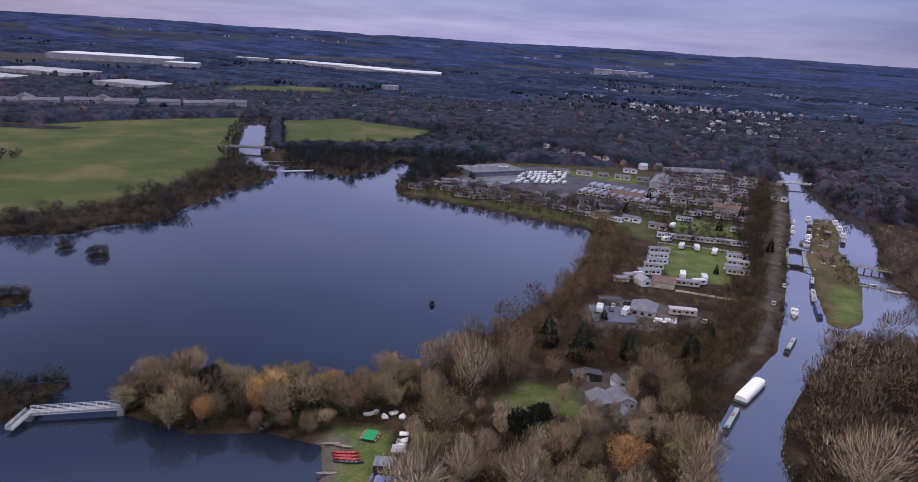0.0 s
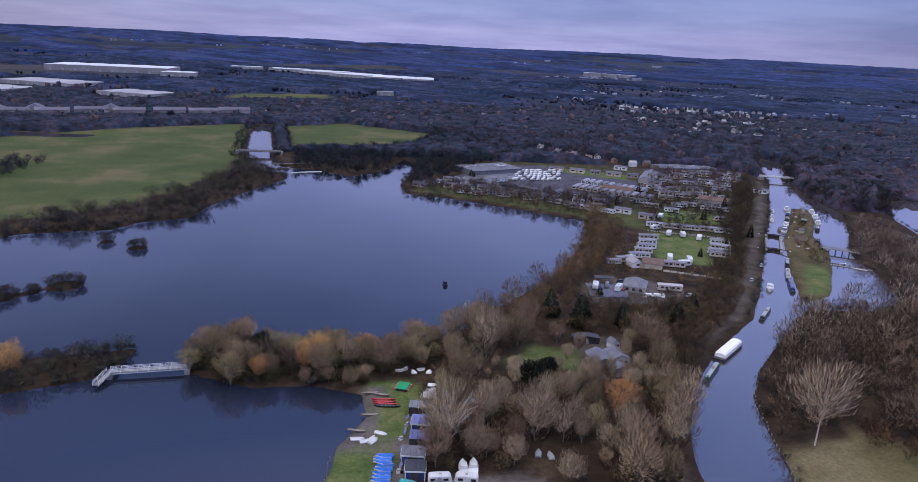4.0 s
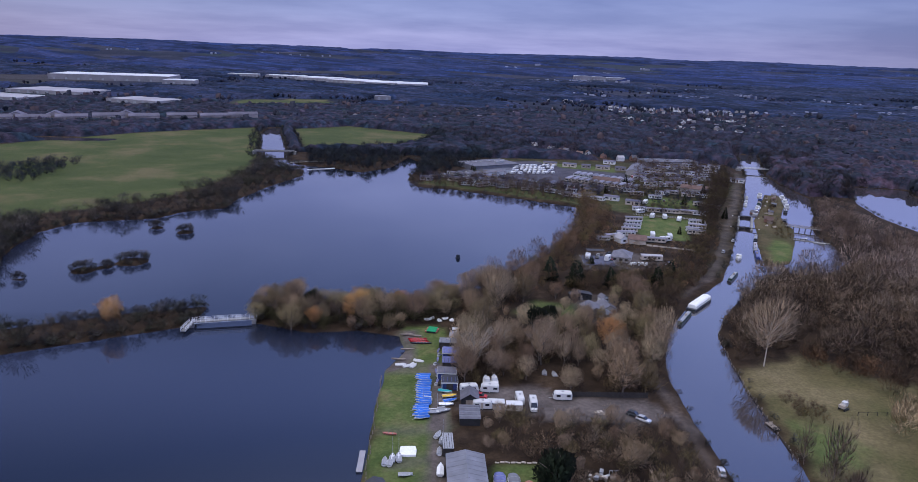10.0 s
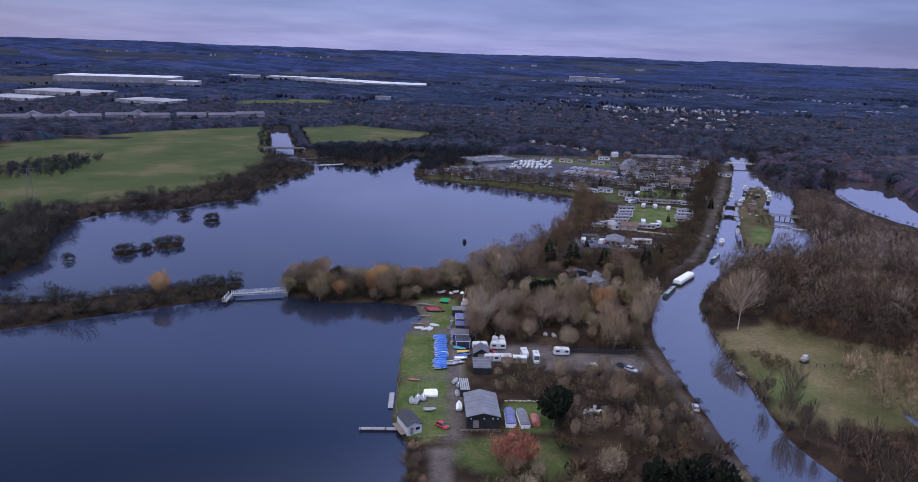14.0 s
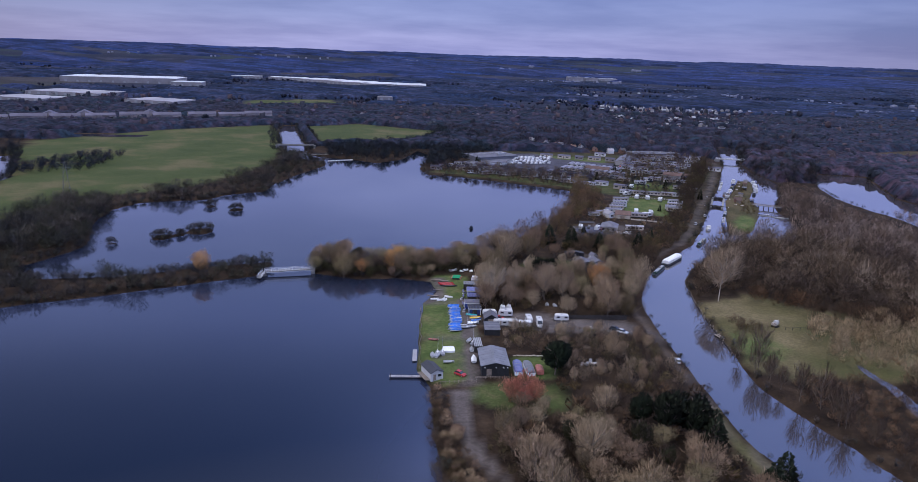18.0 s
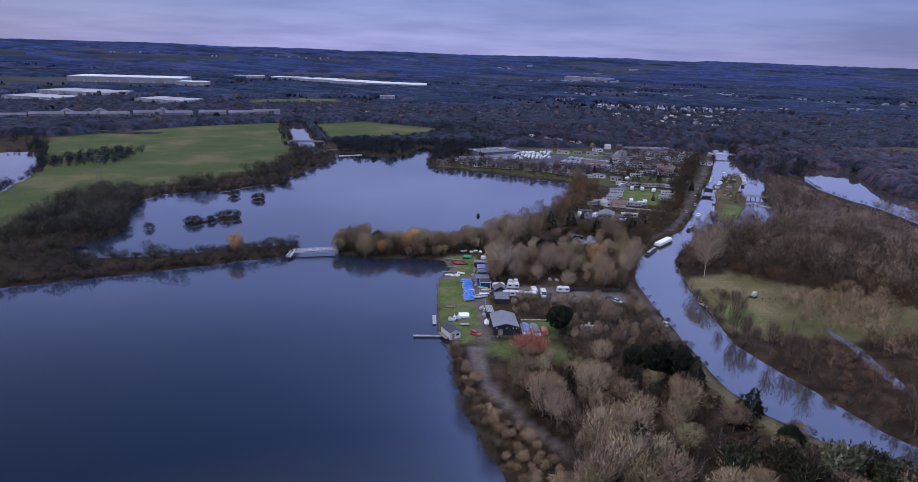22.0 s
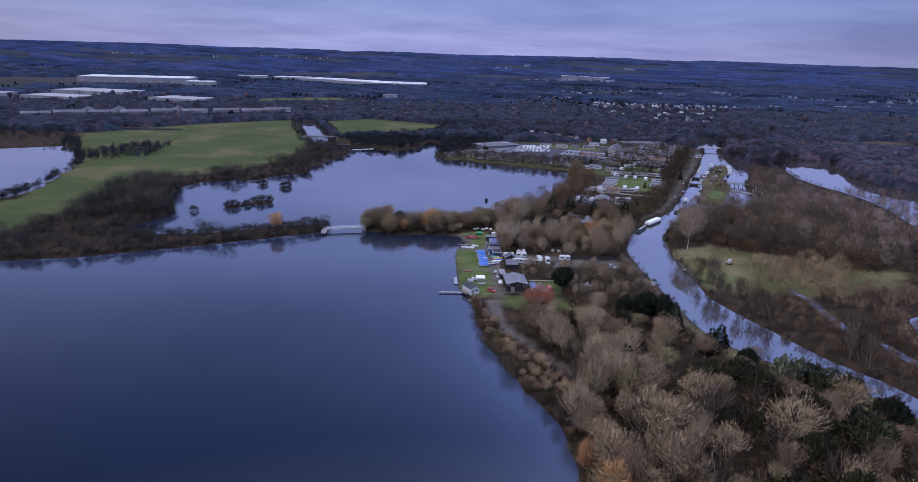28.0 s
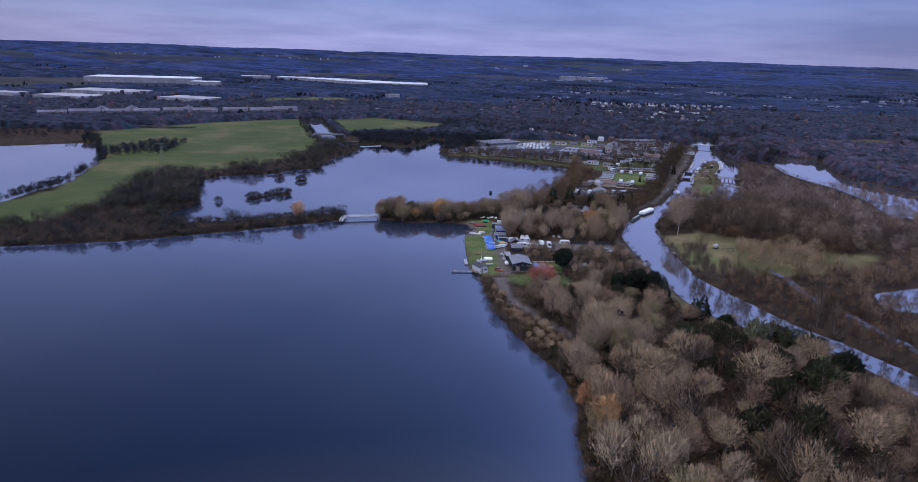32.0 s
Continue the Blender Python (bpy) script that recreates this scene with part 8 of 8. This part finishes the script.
for x, y, rz in ((107, 347.5, -4), (104, 338, -4), (101, 329, -3), (97, 320, -4), (92.5, 311, 6), (145.5, 344, -14), (141.5, 332.5, -14), (136.0, 318.0, -14), (136.8, 324.0, -14),
                 (83.5, 303.0, 10), (119, 378, -14), (129, 376, -14), (139, 373.5, -14), (149, 371, -14), (157, 369, -14)):
    (st if rng.random() < 0.65 else st2).put(at(x, y, rz + rng.normal() * 2), (rng.uniform(0.95, 1.15), 1, 1))
tp = make_tourer(M_WHITE, "white touring caravan pitched on grass")
for x, y, rz in ((122, 359, 65), (129.5, 357.5, 80), (137, 352, 65), (107.5, 309, 75), (116.5, 306.5, 80), (130, 403, 60), (118, 372, 30), (86, 305, 200), (112, 300, 10)):
    tp.put(at(x, y, rz), (1.15, 1.15, 1.1))
make_gabled("chalet", "cream chalet bungalow with a brown roof", "house", 6.5, 9.5, 2.6, 4.6, M_CREAM, M_BROWNROOF, windows=((-1.6, 1.0, 1.2, 1.1), (1.6, 1.0, 1.2, 1.1))).put(at(95, 295.5, 72))
make_gabled("chalet", "white chalet with a pale roof", "house", 5.0, 6.5, 2.6, 4.2, M_WHITE, M_PALEROOF, windows=((0, 1.0, 1.6, 1.1),)).put(at(86.5, 297.0, 20))
st2.put(at(106, 297.5, -9), (1.1, 1, 1))
st.put(at(77.0, 299.0, 4), (0.7, 1, 0.8))
wall_ = thing("garden_wall", "low pale wall along the park drive", "wall")
for k in range(8):
    part("wall_panel", Geo().box(100 + k * 3.1, 289.0 - k * 1.15, 0.6, 3.0, 0.3, 1.1, -0.355), M_CREAM, wall_)
for k, (x, y) in enumerate(((-17, 480), (-8, 486), (-2, 498), (4, 497), (13, 490), (8, 453), (19, 450), (24, 455), (34, 446), (41, 451), (48, 459), (59, 468), (52, 440), (66, 447), (77, 425), (80, 420), (68, 432), (88, 414), (92, 424), (98, 410), (60, 455), (30, 470), (84, 436))):
    (st if k % 3 else st2).put(at(x, y, -25 + rng.normal() * 22), (rng.uniform(0.8, 1.1), 1, 1))
for k in range(11):
    f = k / 10
    st2.put(at(92 + 46 * f, 488 - 30 * f, 62 + rng.normal() * 2), (1.35, 1.0, 1.0), "long pale-roofed static caravan in a close row")
    if k < 10:
        st.put(at(103 + 42 * f, 512 - 32 * f, 62 + rng.normal() * 2), (1.25, 1.0, 1.0), "long pale-roofed static caravan in a close row")
for i in range(5):
    for k in range(10):
        if (i * 8 + k) % 7 == 3:
            continue
        tp.put(at(47 + k * 4.0 + i * 1.8 + rng.normal() * 0.5, 512 + i * 10.0 + k * 0.8 + rng.normal() * 0.6, 60 + rng.normal() * 3), (0.95, 0.9, 0.8), "white touring caravan in a storage row")
longshed = make_gabled("long_shed", "long low shed with a purple-grey roof on tarmac", "shed", 5.0, 44.0, 3.0, 4.0, M_WHITE, M_SLATE)
longshed.put(at(22, 497, -60))
longshed.put(at(28, 508, -60))
fac = thing("park_hall", "low hall with a flat dark grey roof", "building")
part("wall", Geo().box(0, 0, -0.3, 46, 30, 3.6), M_GREYROOF, fac)
part("roof", Geo().box(0, 0, 3.3, 47, 31, 0.4), M_SLATE, fac)
fac2 = thing("park_hall", "broad low clubhouse with a flat purple-grey roof", "building")
part("wall", Geo().box(0, 0, -0.3, 52, 22, 3.4), M_FARWALL, fac2)
part("roof", Geo().box(0, 0, 3.1, 53, 23, 0.4), M_SLATE, fac2)
for k in range(9):
    part("rooflight", Geo().box(-22 + k * 5.5, 3.0 - 6.0 * (k % 2), 3.5, 2.6, 1.2, 0.4), M_PALEROOF, fac2)
fac2.matrix_basis = at(206, 596, 10)
for k in range(6):
    part("rooflight", Geo().box(-19 + k * 7.5, 4, 3.7, 4.0, 2.0, 0.6), M_PALEROOF, fac)
part("roof_plant", Geo().box(8, -6, 3.7, 8, 3, 1.6), M_CARGREY, fac)
fac.matrix_basis = at(30, 548, 30)
for x, y, rz, sx in ((178, 540, -20, 1.2), (192, 560, -20, 1.4), (205, 535, -22, 1.3), (215, 565, -20, 1.3), (228, 545, -20, 1.2), (196, 575, -20, 1.2), (170, 530, -18, 1.0), (215, 524, -22, 1.2), (200, 518, -22, 1.1), (235, 562, -20, 1.1), (186, 525, -20, 1.2), (222, 580, -20, 1.3),
                     (142, 420, -15, 1.0), (152, 436, -15, 1.1), (160, 440, -15, 1.1), (170, 432, -15, 1.0), (176, 440, -15, 1.1), (183, 428, -15, 1.0), (132, 432, -15, 1.0), (128, 445, -15, 1.0), (168, 400, -14, 1.1), (173, 392, -14, 1.1), (150, 460, -14, 1.1), (166, 470, -14, 1.2), (180, 480, -15, 1.2), (156, 490, -15, 1.1), (190, 470, -15, 1.1)):
    (st if rng.random() < 0.6 else st2).put(at(x, y, rz + rng.normal() * 4), (sx, 1, 1))
M_HOMEROOF = mat("grey_felt_roof", (0.095, 0.088, 0.122), 0.75, vary=0.2, scale=0.3, by_object=0.35)


def make_home(wall, label, length, width):
    """A wide park home, its length along x."""
    r = thing("park_home", label, "caravan", "caravans of the park")
    part("body", Geo().box(0, 0, -0.1, length, width, 2.9, 0, 0.08), wall, r)
    prof = [(-width / 2 - 0.2, 2.76), (width / 2 + 0.2, 2.76), (width / 2 + 0.2, 2.88), (0, 3.75), (-width / 2 - 0.2, 2.88)]
    part("roof", Geo().loft([[(-length / 2 - 0.2, a, b) for a, b in prof], [(length / 2 + 0.2, a, b) for a, b in prof]]), M_HOMEROOF, r)
    for x in (-length * 0.27, length * 0.27):
        part("window", Geo().box(x, -width / 2, 1.1, length * 0.22, 0.08, 1.0), M_GLASS, r)
    part("door", Geo().box(0.2, -width / 2, 0.2, 0.9, 0.08, 2.0), M_BROWNROOF, r)
    return Stock(r)


homes = [make_home(M_WHITE, "white park home with a purple-grey roof", 10.5, 4.4), make_home(M_CREAM, "cream park home with a purple-grey roof", 11.5, 5.0), make_home(M_FARWALL, "grey park home with a dark felt roof", 9.5, 4.0)]
taken = [(o.matrix_basis.translation.x, o.matrix_basis.translation.y) for o in bpy.data.objects if o.parent is None and o.name.split(".")[0] in ("static_caravan", "touring_caravan", "long_shed", "park_hall", "car", "park_store")]
HOME_ROWS = [(-24, 473, 34, 470, 6), (-6, 488, 30, 482, 4), (36, 464, 92, 428, 6), (40, 478, 96, 452, 6), (100, 436, 118, 468, 3), (152, 500, 228, 486, 6), (158, 516, 236, 502, 6), (154, 478, 204, 466, 4), (88, 566, 150, 546, 5), (172, 552, 244, 574, 6), (120, 396, 108, 412, 2), (190, 446, 202, 464, 2), (150, 584, 170, 572, 2)]
for ax, ay, bx, by, n_ in HOME_ROWS:
    for k in range(n_):
        x, y = ax + (bx - ax) * k / (n_ - 1) + rng.normal() * 1.2, ay + (by - ay) * k / (n_ - 1) + rng.normal() * 1.2
        if wet(np.array([x]), np.array([y]))[0] < -6 and all(math.hypot(x - u, y - v) > 6.5 for u, v in taken):
            taken.append((x, y))
            homes[int(rng.integers(3))].put(at(x, y, float(rng.choice([-22, 66, -22])) + rng.normal() * 5), (rng.uniform(0.85, 1.1), 1, 1))
big2 = make_gabled("park_store", "long store with a brown sheet roof", "shed", 9.0, 24.0, 3.2, 5.2, M_RENDER, M_BROWNROOF, doors=((0, 0, 2.4, 2.4),))
big2.put(at(184, 452, 62))
big2.put(at(120, 478, 62), (0.8, 0.9, 1))
hall2 = make_gabled("park_store", "long store with a dark roof", "shed", 12.0, 40.0, 3.4, 5.4, M_RENDER, M_SLATE)
hall2.put(at(160, 540, -22))

# ---- far buildings ----
houses = [make_gabled("house", "%s house with a %s roof" % (wl, rl), "house", 8.0, 10.0, 5.0, 8.2, wm_, rm, windows=((-2, 1.2, 1.3, 1.2), (2, 1.2, 1.3, 1.2), (-2, 3.6, 1.3, 1.1), (2, 3.6, 1.3, 1.1)), group="houses of the valley", chimney=True)
          for wl, rl, wm_, rm in (("white rendered", "brown tiled", M_WHITE, M_BROWNROOF), ("brick", "slate", M_BRICK, M_SLATE), ("pale rendered", "slate", M_RENDER, M_SLATE), ("white gabled", "pale", M_WHITE, M_PALEROOF), ("brick", "red-brown tiled", M_BRICK, M_BROWNROOF))]


def house(x, y, rz, s=1.0):
    turn_[0] = (turn_[0] + 3) % len(houses)
    houses[turn_[0]].put(at(x, y, rz), (s, s, s))


turn_ = [0]
for x, y in HOUSE_SPOTS[:11]:
    house(x, y, float(rng.choice([0, 90, 20, 110, 60])) + rng.normal() * 6, rng.uniform(0.5, 0.7))

far_houses = [make_gabled("house", "far %s house with a %s roof" % (wl, rl), "house", 8.0, 10.0, 5.0, 8.2, wm_, rm, group="houses of the valley", chimney=True)
              for wl, rl, wm_, rm in (("white rendered", "slate", M_RENDER, M_SLATE), ("brick", "slate", M_BRICK, M_SLATE), ("pale rendered", "grey", M_FARWALL, M_CARGREY), ("white gabled", "dark", M_WHITE, M_DARKROOF))]
for k, (x, y) in enumerate(HOUSE_SPOTS[11:]):
    s_ = rng.uniform(0.5, 0.74)
    far_houses[k % 4 if k < 4 else int(rng.integers(4))].put(at(x, y, float(rng.choice([0, 90, 20, 110, 60])) + rng.normal() * 6), (s_, s_, s_))
mill_bridge = thing("canal_bridge", "low white-railed bridge where the canal narrows", "bridge")
railed_span(mill_bridge, Vector((262, 566, 3.4)), Vector((296, 560, 3.4)), 4.0, posts=9, mat_=M_RAILPAINT)
for x, y in ((263, 566), (295, 560)):
    part("abutment", Geo().box(x, y, -1.0, 4.0, 5.0, 4.2, -0.17), M_CONCRETE, mill_bridge)


def warehouse(x, y, w, d, h, rz, label, bays=3, wall=M_SHEETWALL, roof=M_WHITE):
    r = thing("warehouse", label, "warehouse", "sheds across the valley")
    part("wall", Geo().box(0, 0, -1, w, d, h + 1), wall, r)
    for k in range(bays):
        b = w / bays
        g = Geo()
        prof_ = [(-b / 2, h), (-b * 0.46, h + 0.35), (0, h + 0.9), (b * 0.46, h + 0.35), (b / 2, h)]
        g.loft([[(-w / 2 + (k + 0.5) * b + a, -d / 2, z) for a, z in prof_], [(-w / 2 + (k + 0.5) * b + a, d / 2, z) for a, z in prof_]])
        part("roof_bay", g, roof, r)
    for k in range(bays * 2):
        part("dock_door", Geo().box(-w / 2 + (k + 0.5) * w / bays / 2, -d / 2 - 0.2, 0, 5, 0.4, 5), M_CARGREY, r)
    r.matrix_basis = at(x, y, rz)
    return r


for args in WAREHOUSES:
    warehouse(*args, roof=M_WHITE if args[1] > 1500 else M_PALEROOF)
M_WORKSROOF = mat("dull_lavender_sheet", (0.095, 0.086, 0.115), 0.7, vary=0.3, scale=0.05, by_object=0.2)
terrace = make_gabled("terrace", "long low works building with pale walls and grey roof", "building", 12, 40, 7.0, 9.6, M_FARWALL, M_WORKSROOF, group="terraces across the meadow")
for x, y, rz in TERRACES:
    terrace.put(at(x, y, rz), (1, rng.uniform(0.86, 0.98), rng.uniform(0.95, 1.2)))
lowshed = make_gabled("long_shed", "low white shed among trees at the meadow edge", "shed", 6, 22, 3.6, 5.0, M_RENDER, M_WORKSROOF)
for x, y in ((-462, 668), (-440, 682), (-416, 696)):
    lowshed.put(at(x, y, 118))
cross = make_gabled("works_gable", "broad pale gabled workshop behind the meadow", "building", 20, 22, 8.0, 12.5, M_FARWALL, M_WORKSROOF, group="terraces across the meadow")
for x, y in ((-470, 796), (-400, 828), (-505, 778)):
    cross.put(at(x, y, 24))
pyl = thing("pylon", "lattice steel pylon standing at the meadow edge", "pylon")
for sx in (-1, 1):
    for sy in (-1, 1):
        part("leg", Geo().tube((sx * 2.6, sy * 2.6, -0.5), (sx * 0.4, sy * 0.4, 24), 0.10, 4, 0.06), M_SLATE, pyl)
for k in range(6):
    z0, z1 = k * 4.0, k * 4.0 + 4.0
    a0, a1 = 2.6 - 2.2 * z0 / 24, 2.6 - 2.2 * z1 / 24
    for sx in (-1, 1):
        part("brace", Geo().tube((sx * a0, -a0, z0), (sx * a1, a1, z1), 0.05, 4), M_SLATE, pyl)
        part("brace", Geo().tube((-a0, sx * a0, z0), (a1, sx * a1, z1), 0.05, 4), M_SLATE, pyl)
for z in (16.5, 20.0, 23.5):
    part("arm", Geo().tube((-4.2, 0, z), (4.2, 0, z), 0.09, 4), M_SLATE, pyl)
pyl.matrix_basis = at(-264, 317, 20)

# ---- timber edging on the outer bank of the canal ----
edging = thing("bank_piling", "row of weathered timber piles holding the canal bank", "piling")
line_ = [Vector(p) for p in ((78.5, 80, 0), (80.3, 100, 0), (82.3, 121, 0), (86.3, 145, 0), (90.3, 165, 0), (101.3, 186, 0))]
for a, b in zip(line_, line_[1:]):
    for k in range(9):
        p = a.lerp(b, k / 9) + Vector((rng.normal() * 0.25, rng.normal() * 0.25, 0))
        part("pile", Geo().tube(p + Vector((0, 0, -1.2)), p + Vector((rng.normal() * 0.06, rng.normal() * 0.06, rng.uniform(0.5, 1.1))), 0.17, 6), M_TIMBER, edging)
    part("waling", Geo().tube(a + Vector((0, 0, 0.35)), b + Vector((0, 0, 0.35)), 0.12, 4), M_DARKTIMBER, edging)

# ---- more of the lock island, the yard and the park ----
make_gabled("lock_hut", "small dark red hut on the lock island", "shed", 4.2, 5.0, 2.3, 3.6, M_BRICK, M_BROWNROOF, doors=((0, 0, 0.9, 2.0),)).put(at(196, 356, 62))
boom = thing("weir_boom", "line of dark floats held across the weir pool", "boom")
for k in range(16):
    f = k / 15
    p = Vector((194, 319, 0)).lerp(Vector((209, 304, 0)), f)
    part("float", Geo().box(p.x, p.y, -0.12, 0.9, 0.5, 0.42, -0.78 + rng.normal() * 0.1, 0.08), M_DARKTIMBER, boom)
part("chain", Geo().tube((194, 319, 0.15), (209, 304, 0.15), 0.06, 4), M_STEEL, boom)
skiff = make_canoe(M_WHITE, "small white skiff moored in the weir pool")
for x, y, rz in ((198.5, 315.5, 20), (203.5, 307.0, -30), (192.0, 322.5, 70)):
    skiff.put(pose(x, y, 0.02, 0, 0, rz))
heap = make_upturned(M_CREAM, "pale sheeted garden heap on the lock island", 2.4, 1.5, "wrapped_heap")
for x, y, rz in ((216, 405, 30), (213, 393, 80), (206, 381, 10), (190, 345, 50), (193, 341, 0), (224, 420, 60), (230, 434, 20)):
    heap.put(at(x, y, rz))
for k, (x, y, rz) in enumerate(((67.0, 266.5, 80), (74.0, 270.0, 20), (72.0, 257.5, 70), (100.0, 254.0, 10), (226, 516, 60), (214, 522, 65), (242, 570, 30), (219, 549, 60), (247, 588, 70), (240, 552, 62), (150, 512, 62), (146, 503, 62), (152, 520, 62), (141, 494, 62), (88, 452, 40), (114, 446, 60), (124, 452, 60), (146, 412, 70), (164, 452, 62), (172, 462, 62))):
    (silver, dark, redcar, silver)[k % 4].put(at(x, y, rz + rng.normal() * 6), (1, 1, 1), ("silver car parked in the park", "black estate car parked among caravans", "dark red hatchback parked among caravans", "silver car parked beside a caravan")[k % 4])
picket = thing("picket_fence", "white picket fence above the park lawn", "fence")
for k in range(26):
    f = k / 25
    x, y = 112 + 42 * f, 366 - 11 * f
    part("picket", Geo().box(x, y, gz(x, y) - 0.1, 0.14, 0.08, 1.15, -0.25), M_WHITE, picket)
for z in (0.35, 0.8):
    part("rail", Geo().tube((112, 366, gz(112, 366) + z), (154, 355, gz(154, 355) + z), 0.05, 4), M_WHITE, picket)

# kinds that no wood has used
for kinds in TREE_KINDS.values():
    for root in kinds:
        if root not in USED:
            for child in list(root.children):
                bpy.data.objects.remove(child)
            bpy.data.objects.remove(root)
